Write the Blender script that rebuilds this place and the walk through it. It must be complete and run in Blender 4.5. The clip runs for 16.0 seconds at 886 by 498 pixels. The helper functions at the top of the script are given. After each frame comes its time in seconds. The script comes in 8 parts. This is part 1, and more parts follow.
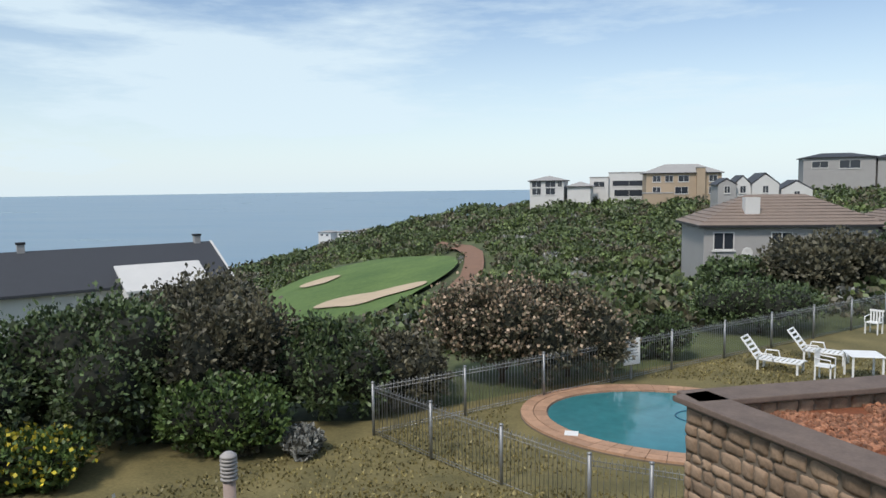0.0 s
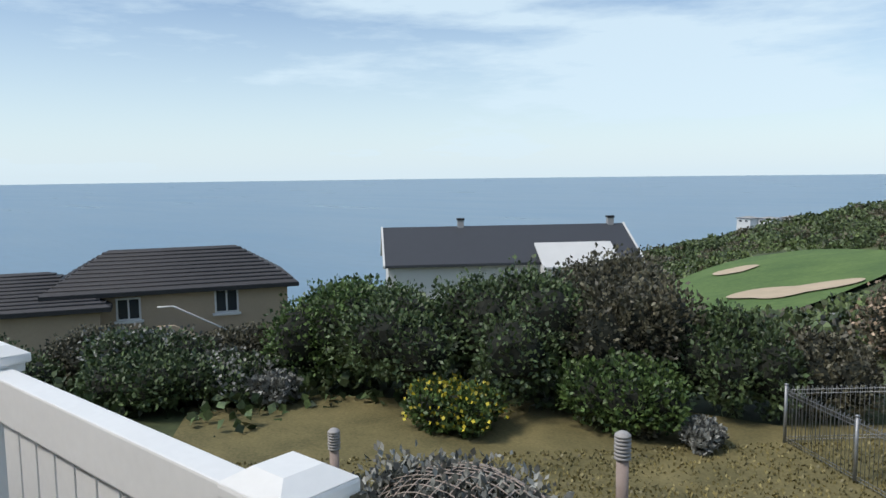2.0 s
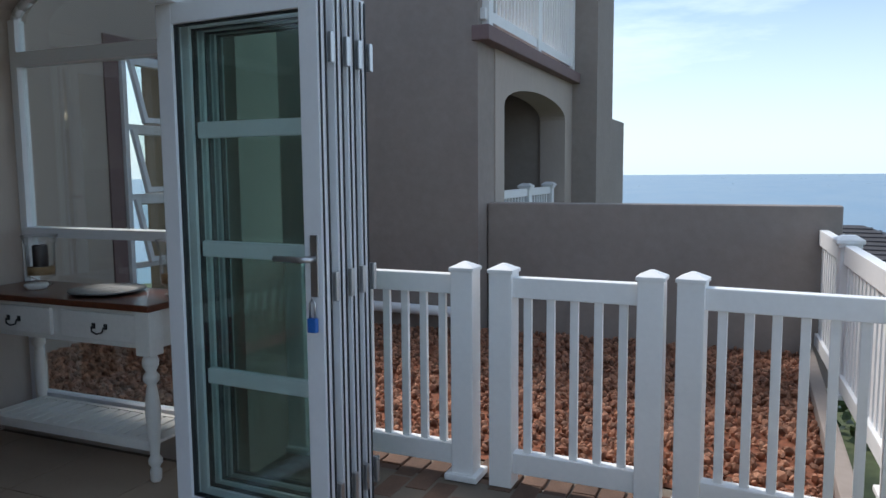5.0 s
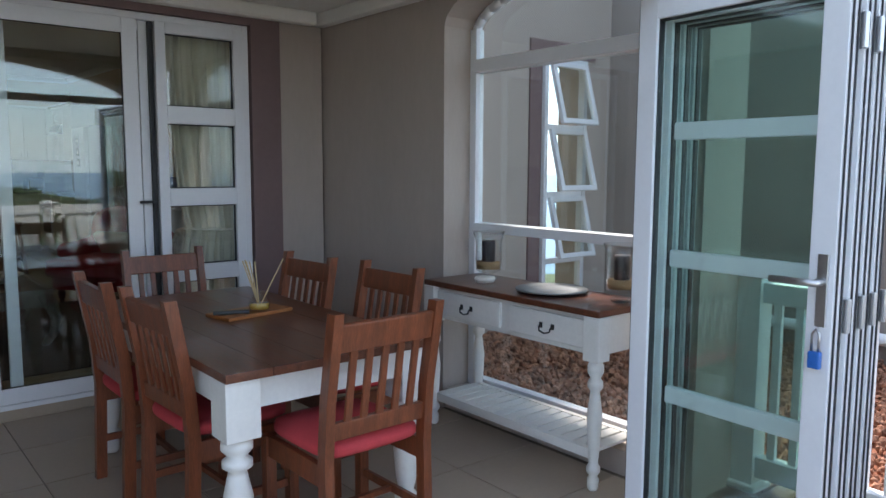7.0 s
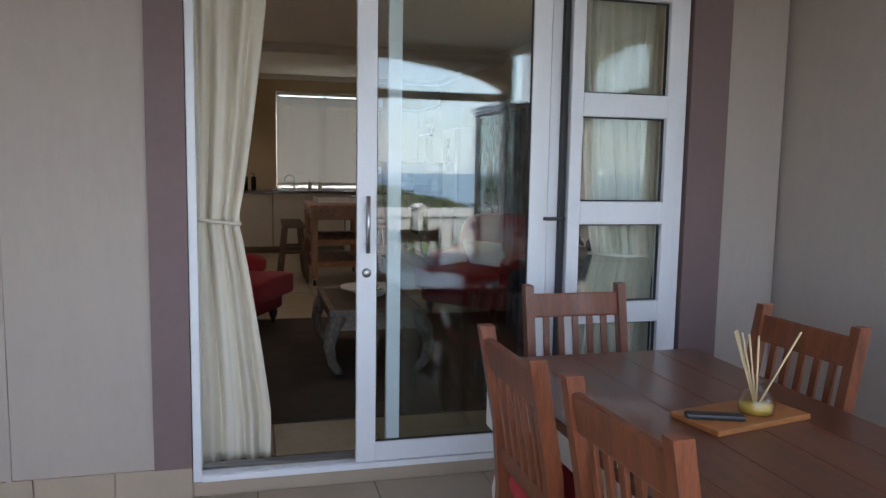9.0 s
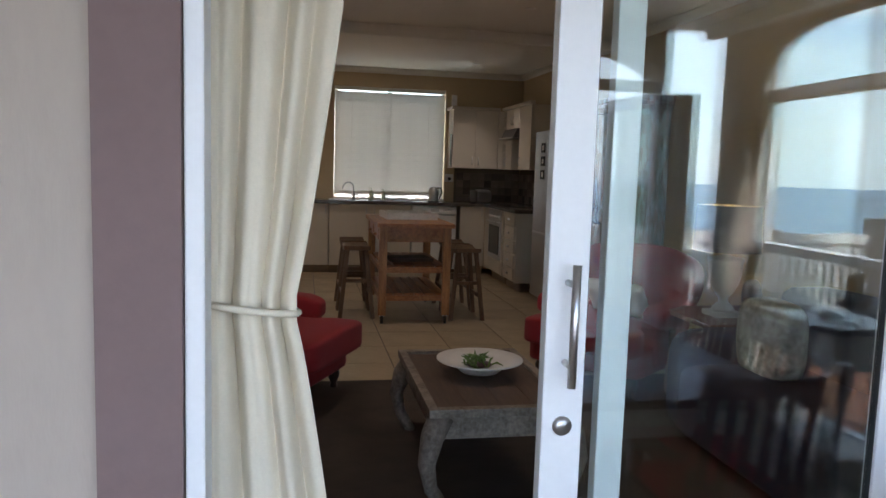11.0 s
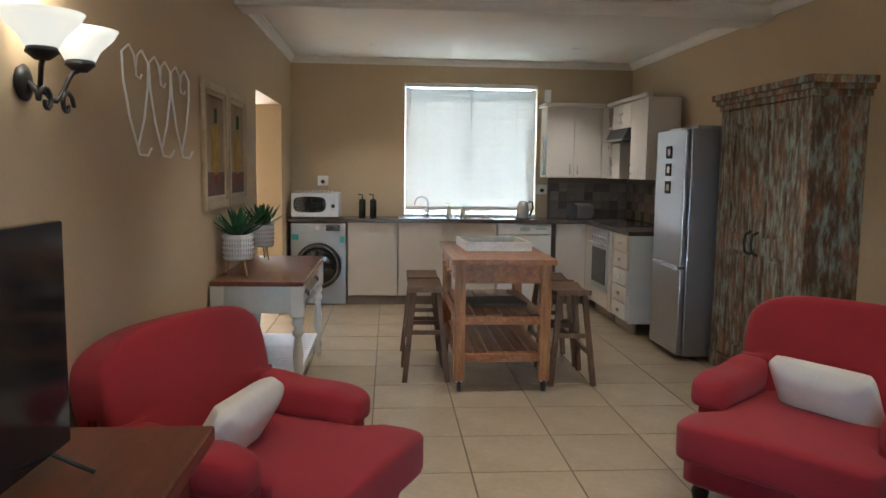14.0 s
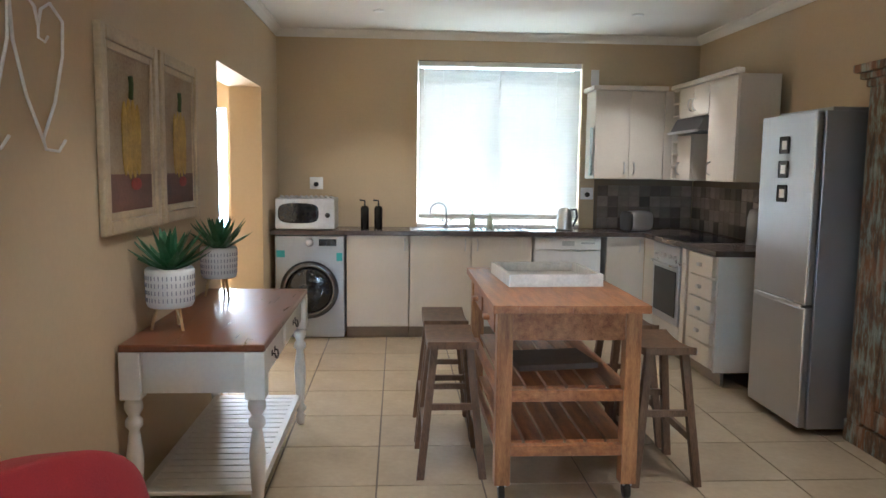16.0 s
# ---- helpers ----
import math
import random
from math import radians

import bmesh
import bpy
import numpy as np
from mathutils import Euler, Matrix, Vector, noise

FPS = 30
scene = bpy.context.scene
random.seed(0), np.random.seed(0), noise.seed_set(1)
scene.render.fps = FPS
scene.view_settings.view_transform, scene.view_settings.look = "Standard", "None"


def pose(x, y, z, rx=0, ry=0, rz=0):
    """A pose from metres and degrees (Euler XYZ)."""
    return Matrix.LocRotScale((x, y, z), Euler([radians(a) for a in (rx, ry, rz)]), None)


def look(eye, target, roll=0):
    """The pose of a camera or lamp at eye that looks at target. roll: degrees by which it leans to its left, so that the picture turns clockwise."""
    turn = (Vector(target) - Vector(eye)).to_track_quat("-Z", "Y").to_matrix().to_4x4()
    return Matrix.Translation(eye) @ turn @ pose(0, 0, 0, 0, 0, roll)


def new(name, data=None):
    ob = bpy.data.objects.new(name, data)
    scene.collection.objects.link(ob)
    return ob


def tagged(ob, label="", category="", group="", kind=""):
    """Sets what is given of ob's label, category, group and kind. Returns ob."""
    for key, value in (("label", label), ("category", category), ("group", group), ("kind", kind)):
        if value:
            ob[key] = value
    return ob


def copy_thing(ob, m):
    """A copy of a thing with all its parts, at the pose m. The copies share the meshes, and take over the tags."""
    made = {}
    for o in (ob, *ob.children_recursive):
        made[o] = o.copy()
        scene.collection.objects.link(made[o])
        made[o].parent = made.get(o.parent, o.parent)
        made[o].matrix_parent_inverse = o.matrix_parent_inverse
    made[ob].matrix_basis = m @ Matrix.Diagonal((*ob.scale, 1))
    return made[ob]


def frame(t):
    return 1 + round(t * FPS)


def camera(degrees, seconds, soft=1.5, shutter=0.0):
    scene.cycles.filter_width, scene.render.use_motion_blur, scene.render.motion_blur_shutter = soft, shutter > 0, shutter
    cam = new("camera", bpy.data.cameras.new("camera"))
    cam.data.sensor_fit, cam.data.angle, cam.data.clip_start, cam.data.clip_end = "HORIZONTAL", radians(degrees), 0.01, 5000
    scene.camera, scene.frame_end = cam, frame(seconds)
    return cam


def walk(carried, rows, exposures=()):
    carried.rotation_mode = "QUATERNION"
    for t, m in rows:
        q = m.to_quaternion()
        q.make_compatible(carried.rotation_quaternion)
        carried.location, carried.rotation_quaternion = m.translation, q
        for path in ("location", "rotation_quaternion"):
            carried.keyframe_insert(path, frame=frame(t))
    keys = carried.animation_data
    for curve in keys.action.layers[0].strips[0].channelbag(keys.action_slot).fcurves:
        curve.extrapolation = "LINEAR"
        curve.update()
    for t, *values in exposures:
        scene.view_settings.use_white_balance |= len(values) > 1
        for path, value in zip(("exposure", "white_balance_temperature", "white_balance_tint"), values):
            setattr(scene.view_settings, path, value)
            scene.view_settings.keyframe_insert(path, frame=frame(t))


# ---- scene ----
cam = camera(61.8, 16.0)
PATH = [
    (0.0, 0.000, 0.000, 1.427, 12.69, -4.91, 0.70),
    (0.5, 0.009, 0.094, 1.410, 21.62, -5.04, 0.70),
    (1.0, 0.021, 0.139, 1.397, 29.77, -4.98, 0.70),
    (1.5, 0.035, 0.143, 1.400, 36.91, -4.94, 0.70),
    (2.0, 0.040, 0.130, 1.401, 43.94, -5.83, 0.70),
    (2.5, -0.046, 0.112, 1.382, 53.24, -6.37, 0.70),
    (3.0, -0.118, 0.072, 1.372, 67.22, -6.42, 0.70),
    (3.5, -0.132, 0.016, 1.375, 80.12, -6.35, 0.70),
    (4.0, -0.104, 0.031, 1.368, 93.38, -6.17, 0.70),
    (6.5, -0.014, -0.240, 1.387, 133.01, -6.16, -0.08),
    (7.0, -0.001, -0.429, 1.396, 140.37, -6.20, -0.25),
    (7.5, -0.056, -0.727, 1.388, 146.51, -6.22, -0.40),
    (8.0, -0.102, -1.086, 1.383, 154.80, -6.17, -0.42),
    (8.5, -0.108, -1.430, 1.399, 161.09, -6.17, -0.67),
    (9.0, -0.137, -1.777, 1.411, 165.71, -6.23, -0.93),
    (9.5, -0.115, -2.189, 1.401, 170.13, -6.13, -1.17),
    (10.0, -0.082, -2.650, 1.414, 170.09, -6.10, -1.62),
    (12.5, -0.162, -4.560, 1.544, 168.72, -6.04, -1.39),
    (13.0, -0.257, -4.783, 1.561, 168.98, -6.04, -1.19),
    (13.5, -0.286, -4.931, 1.547, 172.54, -5.99, -0.88),
    (14.0, -0.307, -5.181, 1.556, 175.82, -6.01, -0.77),
    (14.5, -0.305, -5.507, 1.593, 176.98, -6.04, -0.92),
    (15.0, -0.345, -5.912, 1.586, 176.72, -6.09, -0.81),
    (15.5, -0.331, -6.369, 1.569, 176.59, -6.10, -0.71),
    (16.0, -0.311, -6.813, 1.562, 176.54, -6.09, -0.70),
]
walk(cam, [(t, pose(x, y, z, 90 + pitch, roll, yaw)) for t, x, y, z, yaw, pitch, roll in PATH],
     exposures=[(0.0, 0.1, 6700, 11), (3.0, 0.05, 6350, 10), (4.2, 0.1, 6300, 11), (6.3, 1.3, 6450, 15), (7.0, 1.7, 6500, 16), (8.0, 2.1, 6600, 18), (9.0, 2.5, 6600, 19), (10.2, 2.85, 6550, 19),
                (12.3, 3.75, 6350, 16), (13.1, 4.45, 6550, 15), (13.9, 4.4, 5650, 10), (16.0, 4.85, 5450, 10)])

# ---- light ----
def node(nt, kind, **values):
    n = nt.nodes.new(kind)
    for key, value in values.items():
        n.inputs[key.replace("_", " ")].default_value = value
    return n

world = bpy.data.worlds.new("sky")
scene.world = world
world.use_nodes = True
wt = world.node_tree
wt.nodes.clear()
sky = wt.nodes.new("ShaderNodeTexSky")
sky.sky_type, sky.sun_disc = "NISHITA", False
sky.sun_elevation, sky.sun_rotation = radians(52), radians(200)
sky.air_density, sky.dust_density, sky.ozone_density = 1.0, 0.5, 2.0
coord = wt.nodes.new("ShaderNodeTexCoord")
stretch = wt.nodes.new("ShaderNodeMapping")
stretch.inputs["Scale"].default_value = (1.0, 1.0, 5.5)
stretch.inputs["Location"].default_value = (0.35, 0.1, 0.0)
cloud = node(wt, "ShaderNodeTexNoise", Scale=1.6, Detail=9.0, Roughness=0.6)
ramp = wt.nodes.new("ShaderNodeValToRGB")
ramp.color_ramp.elements[0].position, ramp.color_ramp.elements[1].position = 0.45, 0.60
split = wt.nodes.new("ShaderNodeSeparateXYZ")
low = wt.nodes.new("ShaderNodeMapRange")
low.inputs["From Min"].default_value, low.inputs["From Max"].default_value = 0.0, 0.24
low.inputs["To Min"].default_value, low.inputs["To Max"].default_value = 0.85, 0.0
most = wt.nodes.new("ShaderNodeMath")
most.operation = "MAXIMUM"
cover = wt.nodes.new("ShaderNodeMath")
cover.operation = "MULTIPLY"
cover.inputs[1].default_value = 0.85
blend = wt.nodes.new("ShaderNodeMix")
blend.data_type = "RGBA"
blend.inputs[7].default_value = (5.2, 6.4, 7.2, 1)
back = wt.nodes.new("ShaderNodeBackground")
back.inputs["Strength"].default_value = 0.13
out = wt.nodes.new("ShaderNodeOutputWorld")
for a, b in ((coord.outputs["Generated"], stretch.inputs["Vector"]), (stretch.outputs["Vector"], cloud.inputs["Vector"]), (cloud.outputs["Fac"], ramp.inputs["Fac"]),
             (coord.outputs["Generated"], split.inputs["Vector"]), (split.outputs["Z"], low.inputs["Value"]), (ramp.outputs["Color"], cover.inputs[0]),
             (cover.outputs[0], most.inputs[0]), (low.outputs["Result"], most.inputs[1]), (most.outputs[0], blend.inputs[0]),
             (sky.outputs["Color"], blend.inputs[6]), (blend.outputs[2], back.inputs["Color"]), (back.outputs["Background"], out.inputs["Surface"])):
    wt.links.new(a, b)

def lamp(name, kind, place, energy, color, **values):
    data = bpy.data.lights.new(name, kind)
    data.energy, data.color = energy, color
    ob = new(name, data)
    ob.matrix_world = place
    return ob, data

sun, sun_data = lamp("sun", "SUN", look((0, 0, 30), (0 + 30 * math.sin(radians(20)), -0.0 + 30 * math.cos(radians(20)), 30 - 38)), 2.6, (1.0, 0.95, 0.88))
sun_data.angle = radians(10)

# ---- materials ----
def surf(name, color, rough=0.6, metal=0.0, vary=0.12, scale=6.0, bump=0.1, fine=60.0, stretch=(1, 1, 1), color2=None, spec=0.5, sheen=0.0, random_shift=0.0, coat=0.0):
    m = bpy.data.materials.new(name)
    m.use_nodes = True
    nt = m.node_tree
    p = nt.nodes["Principled BSDF"]
    p.inputs["Metallic"].default_value = metal
    p.inputs["Specular IOR Level"].default_value = spec
    p.inputs["Sheen Weight"].default_value = sheen
    p.inputs["Coat Weight"].default_value = coat
    tc = nt.nodes.new("ShaderNodeTexCoord")
    mp = nt.nodes.new("ShaderNodeMapping")
    mp.inputs["Scale"].default_value = stretch
    nt.links.new(tc.outputs["Object"], mp.inputs["Vector"])
    big = node(nt, "ShaderNodeTexNoise", Scale=scale, Detail=5.0, Roughness=0.6)
    small = node(nt, "ShaderNodeTexNoise", Scale=fine, Detail=3.0, Roughness=0.6)
    for n in (big, small):
        nt.links.new(mp.outputs["Vector"], n.inputs["Vector"])
    add = nt.nodes.new("ShaderNodeMath")
    add.operation = "MULTIPLY_ADD"
    add.inputs[1].default_value = 0.4
    half = nt.nodes.new("ShaderNodeMath")
    half.operation = "MULTIPLY"
    half.inputs[1].default_value = 0.6
    nt.links.new(big.outputs["Fac"], half.inputs[0])
    nt.links.new(small.outputs["Fac"], add.inputs[0])
    nt.links.new(half.outputs[0], add.inputs[2])
    r = nt.nodes.new("ShaderNodeValToRGB")
    r.color_ramp.elements[0].position, r.color_ramp.elements[1].position = 0.34, 0.66
    dark = tuple(max(0, c * (1 - vary)) for c in color)
    light = color2 or tuple(min(1, c * (1 + vary)) for c in color)
    r.color_ramp.elements[0].color, r.color_ramp.elements[1].color = (*dark, 1), (*light, 1)
    nt.links.new(add.outputs[0], r.inputs["Fac"])
    color_out = r.outputs["Color"]
    if random_shift:
        info = nt.nodes.new("ShaderNodeObjectInfo")
        hsv = nt.nodes.new("ShaderNodeHueSaturation")
        rng = nt.nodes.new("ShaderNodeMapRange")
        rng.inputs["To Min"].default_value, rng.inputs["To Max"].default_value = 1 - random_shift, 1 + random_shift
        nt.links.new(info.outputs["Random"], rng.inputs["Value"])
        nt.links.new(rng.outputs["Result"], hsv.inputs["Value"])
        nt.links.new(color_out, hsv.inputs["Color"])
        color_out = hsv.outputs["Color"]
    nt.links.new(color_out, p.inputs["Base Color"])
    rr = nt.nodes.new("ShaderNodeMapRange")
    rr.inputs["To Min"].default_value, rr.inputs["To Max"].default_value = max(0.02, rough - 0.08), min(1, rough + 0.08)
    nt.links.new(big.outputs["Fac"], rr.inputs["Value"])
    nt.links.new(rr.outputs["Result"], p.inputs["Roughness"])
    if bump:
        bm_node = node(nt, "ShaderNodeBump", Strength=bump, Distance=0.01)
        nt.links.new(add.outputs[0], bm_node.inputs["Height"])
        nt.links.new(bm_node.outputs["Normal"], p.inputs["Normal"])
    return m

def glass(name, tint=(0.93, 0.97, 0.96), rough=0.0):
    m = bpy.data.materials.new(name)
    m.use_nodes = True
    nt = m.node_tree
    nt.nodes.clear()
    t = nt.nodes.new("ShaderNodeBsdfTransparent")
    t.inputs["Color"].default_value = (*tint, 1)
    g = nt.nodes.new("ShaderNodeBsdfGlossy")
    g.inputs["Roughness"].default_value = 0.01 + rough
    fr = nt.nodes.new("ShaderNodeLayerWeight")
    fr.inputs["Blend"].default_value = 0.5
    pw_n = nt.nodes.new("ShaderNodeMath")
    pw_n.operation = "POWER"
    pw_n.inputs[1].default_value = 3.0
    sc_n = nt.nodes.new("ShaderNodeMath")
    sc_n.operation = "MULTIPLY_ADD"
    sc_n.inputs[1].default_value, sc_n.inputs[2].default_value = 0.85, 0.06
    mx = nt.nodes.new("ShaderNodeMixShader")
    o = nt.nodes.new("ShaderNodeOutputMaterial")
    for a, b in ((fr.outputs['Facing'], pw_n.inputs[0]), (pw_n.outputs[0], sc_n.inputs[0]), (sc_n.outputs[0], mx.inputs[0]), (t.outputs[0], mx.inputs[1]), (g.outputs[0], mx.inputs[2]), (mx.outputs[0], o.inputs["Surface"])):
        nt.links.new(a, b)
    return m

def glow(name, color, strength):
    m = bpy.data.materials.new(name)
    m.use_nodes = True
    p = m.node_tree.nodes["Principled BSDF"]
    p.inputs["Base Color"].default_value = (*color, 1)
    p.inputs["Emission Color"].default_value = (*color, 1)
    p.inputs["Emission Strength"].default_value = strength
    return m

def leafy(name, color, color2, through_light=0.25):
    m = surf(name, color, 0.55, vary=0.5, scale=0.9, fine=9.0, bump=0.0, color2=color2)
    nt = m.node_tree
    geo = nt.nodes.new("ShaderNodeNewGeometry")
    hsv = nt.nodes.new("ShaderNodeHueSaturation")
    rng = nt.nodes.new("ShaderNodeMapRange")
    rng.inputs["To Min"].default_value, rng.inputs["To Max"].default_value = 0.45, 1.5
    p = nt.nodes["Principled BSDF"]
    src = p.inputs["Base Color"].links[0].from_socket
    nt.links.new(geo.outputs["Random Per Island"], rng.inputs["Value"])
    nt.links.new(rng.outputs["Result"], hsv.inputs["Value"])
    nt.links.new(src, hsv.inputs["Color"])
    nt.links.new(hsv.outputs["Color"], p.inputs["Base Color"])
    return m

M_WALL_PATIO = surf("taupe_plaster", (0.44, 0.375, 0.325), 0.85, vary=0.05, scale=3.0, fine=30, bump=0.32, stretch=(1, 1, 0.3))
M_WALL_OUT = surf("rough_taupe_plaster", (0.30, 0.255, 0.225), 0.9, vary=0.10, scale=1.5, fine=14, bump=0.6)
M_BAND = surf("mauve_plaster_band", (0.20, 0.135, 0.13), 0.8, vary=0.06, scale=3, fine=30, bump=0.15)
M_WALL_IN = surf("ochre_wall_paint", (0.53, 0.41, 0.26), 0.75, vary=0.04, scale=1.5, fine=40, bump=0.08)
M_CEIL = surf("white_ceiling_paint", (0.80, 0.78, 0.74), 0.8, vary=0.03, scale=2, fine=40, bump=0.05)
M_WHITE = surf("white_vinyl", (0.80, 0.80, 0.79), 0.45, vary=0.04, scale=3, fine=40, bump=0.03)
M_ALU = surf("white_powder_coat", (0.78, 0.79, 0.81), 0.35, vary=0.03, scale=4, fine=60, bump=0.02)
M_SEAL = surf("black_rubber_seal", (0.02, 0.02, 0.022), 0.6)
M_STEEL = surf("brushed_steel", (0.55, 0.55, 0.56), 0.3, metal=1.0, vary=0.06, fine=120, bump=0.03)
M_BLACK = surf("black_iron", (0.02, 0.019, 0.018), 0.45, vary=0.2)
M_PTILE = surf("beige_porcelain_tile", (0.40, 0.315, 0.235), 0.42, vary=0.05, scale=4, fine=40, bump=0.03, random_shift=0.05)
M_GROUT = surf("grey_brown_grout", (0.16, 0.13, 0.10), 0.9, fine=120, bump=0.2)
M_ITILE = surf("cream_porcelain_tile", (0.47, 0.38, 0.26), 0.22, vary=0.10, scale=3, fine=30, bump=0.03, random_shift=0.05)
M_WOOD = surf("dark_stained_wood", (0.11, 0.034, 0.016), 0.32, vary=0.45, scale=3, fine=30, bump=0.08, stretch=(9, 1, 9), coat=0.25)
M_CHAIR = surf("red_brown_oak", (0.17, 0.046, 0.017), 0.38, vary=0.45, scale=5, fine=45, bump=0.1, stretch=(6, 6, 0.8), coat=0.15)
M_CREAM = surf("cream_painted_wood", (0.76, 0.74, 0.69), 0.5, vary=0.06, scale=4, fine=50, bump=0.05)
M_RED = surf("red_fabric", (0.31, 0.014, 0.018), 0.9, vary=0.14, scale=4, fine=240, bump=0.3, sheen=0.08)
M_REDSEAT = surf("coral_red_cotton", (0.48, 0.045, 0.05), 0.9, vary=0.14, scale=8, fine=200, bump=0.2)
M_CURTAIN = surf("cream_cotton", (0.68, 0.61, 0.49), 0.9, vary=0.06, scale=5, fine=180, bump=0.12)
M_GLASS = glass("clear_glass")
M_GREENGLASS = glass("green_tinted_glass", (0.90, 0.965, 0.945))
M_CLEAR = glass("vase_glass", (0.97, 0.98, 0.98))

# ---- mesh helpers ----
def bx(bm, x0, x1, y0, y1, z0, z1, bevel=0.0, m=None):
    r = bmesh.ops.create_cube(bm, size=1.0)
    t = Matrix.Translation(((x0 + x1) / 2, (y0 + y1) / 2, (z0 + z1) / 2)) @ Matrix.Diagonal((abs(x1 - x0), abs(y1 - y0), abs(z1 - z0), 1))
    bmesh.ops.transform(bm, matrix=(m @ t) if m else t, verts=r["verts"])
    if bevel:
        edges = list({e for v in r["verts"] for e in v.link_edges})
        bmesh.ops.bevel(bm, geom=edges, offset=bevel, segments=2, affect="EDGES", profile=0.6)
    return bm

def box(*a, **k):
    return bx(bmesh.new(), *a, **k)

def lathe(profile, seg=20, m=None, bm=None):
    bm = bm or bmesh.new()
    rings = []
    for r, z in profile:
        rings.append([bm.verts.new((m or Matrix()) @ Vector((r * math.cos(2 * math.pi * i / seg), r * math.sin(2 * math.pi * i / seg), z))) for i in range(seg)])
    for a, b in zip(rings, rings[1:]):
        for i in range(seg):
            f = bm.faces.new((a[i], a[(i + 1) % seg], b[(i + 1) % seg], b[i]))
            f.smooth = True
    for ring, flip in ((rings[0], True), (rings[-1], False)):
        if profile[0 if flip else -1][0] > 1e-4:
            bm.faces.new(ring[::-1] if flip else ring)
    return bm

def tube(points, r, seg=8, bm=None):
    bm = bm or bmesh.new()
    pts = [Vector(p) for p in points]
    rings, last = [], None
    for i, p in enumerate(pts):
        d = (pts[min(i + 1, len(pts) - 1)] - pts[max(i - 1, 0)]).normalized()
        u = last if last is not None else d.orthogonal().normalized()
        u = (u - d * u.dot(d)).normalized()
        last = u
        v = d.cross(u)
        rr = r[i] if isinstance(r, (list, tuple)) else r
        rings.append([bm.verts.new(p + rr * (math.cos(2 * math.pi * k / seg) * u + math.sin(2 * math.pi * k / seg) * v)) for k in range(seg)])
    for a, b in zip(rings, rings[1:]):
        for k in range(seg):
            f = bm.faces.new((a[k], a[(k + 1) % seg], b[(k + 1) % seg], b[k]))
            f.smooth = True
    bm.faces.new(rings[0][::-1])
    bm.faces.new(rings[-1])
    return bm

def prism(outline, depth, axis="y", at=0.0, bm=None):
    """A closed outline of (a, b) pairs pushed out along an axis: y gives (a, y, b), x gives (x, a, b), z gives (a, b, z)."""
    bm = bm or bmesh.new()
    def place(a, b, d):
        return {"y": (a, d, b), "x": (d, a, b), "z": (a, b, d)}[axis]
    lo = [bm.verts.new(place(a, b, at)) for a, b in outline]
    hi = [bm.verts.new(place(a, b, at + depth)) for a, b in outline]
    n = len(outline)
    bm.faces.new(lo)
    bm.faces.new(hi[::-1])
    for i in range(n):
        bm.faces.new((lo[i], hi[i], hi[(i + 1) % n], lo[(i + 1) % n]))
    bmesh.ops.recalc_face_normals(bm, faces=bm.faces[:])
    return bm

def pillow(sx, sy, sz, power=0.35, n=14, m=None, bm=None, puff=0.0):
    """A soft rounded block of that full size about its centre."""
    bm = bm or bmesh.new()
    r = bmesh.ops.create_cube(bm, size=2.0)
    bmesh.ops.subdivide_edges(bm, edges=list({e for v in r["verts"] for e in v.link_edges}), cuts=n, use_grid_fill=True)
    vs = [v for v in bm.verts if not v.tag]
    for v in vs:
        c = v.co.copy()
        L = max(abs(c.x), abs(c.y), abs(c.z))
        k = (abs(c.x) ** (2 / power) + abs(c.y) ** (2 / power) + abs(c.z) ** (2 / power)) ** (power / 2)
        c = c * (L / k)
        if puff:
            c.z *= 1 - puff * min(1, max(abs(c.x), abs(c.y)) ** 4)
        v.co = Vector((c.x * sx / 2, c.y * sy / 2, c.z * sz / 2))
        if m:
            v.co = m @ v.co
        v.tag = True
    for f in bm.faces:
        f.smooth = True
    return bm

def smooth(bm, on=True):
    for f in bm.faces:
        f.smooth = on
    return bm

def mesh_of(bm, name, material):
    me = bpy.data.meshes.new(name)
    bmesh.ops.recalc_face_normals(bm, faces=bm.faces[:])
    bm.to_mesh(me)
    bm.free()
    me.materials.append(material)
    return me

def thing(name, m, label, category, group="", kind=""):
    ob = new(name)
    ob.empty_display_size = 0.1
    ob.matrix_world = m
    return tagged(ob, label, category, group, kind)

def part(name, bm, material, parent, label="", m=None):
    ob = new(name, mesh_of(bm, name, material))
    ob.parent = parent
    if m is not None:
        ob.matrix_local = m
    return tagged(ob, label) if label else ob

def solid(name, bm, material, label, category, kind="", m=None, group=""):
    ob = new(name, mesh_of(bm, name, material))
    if m is not None:
        ob.matrix_world = m
    return tagged(ob, label, category, group, kind)

def structure(name, bm, material, label, category):
    return solid(name, bm, material, label, category, "structure")

FZ = 0.03      # patio floor
IF = 0.09      # indoor floor
DX, DY = 0.31, 0.10
def at(x, y, z=IF, rz=0):
    """A pose in the indoor room."""
    return pose(x + DX, y + DY, z, 0, 0, rz)

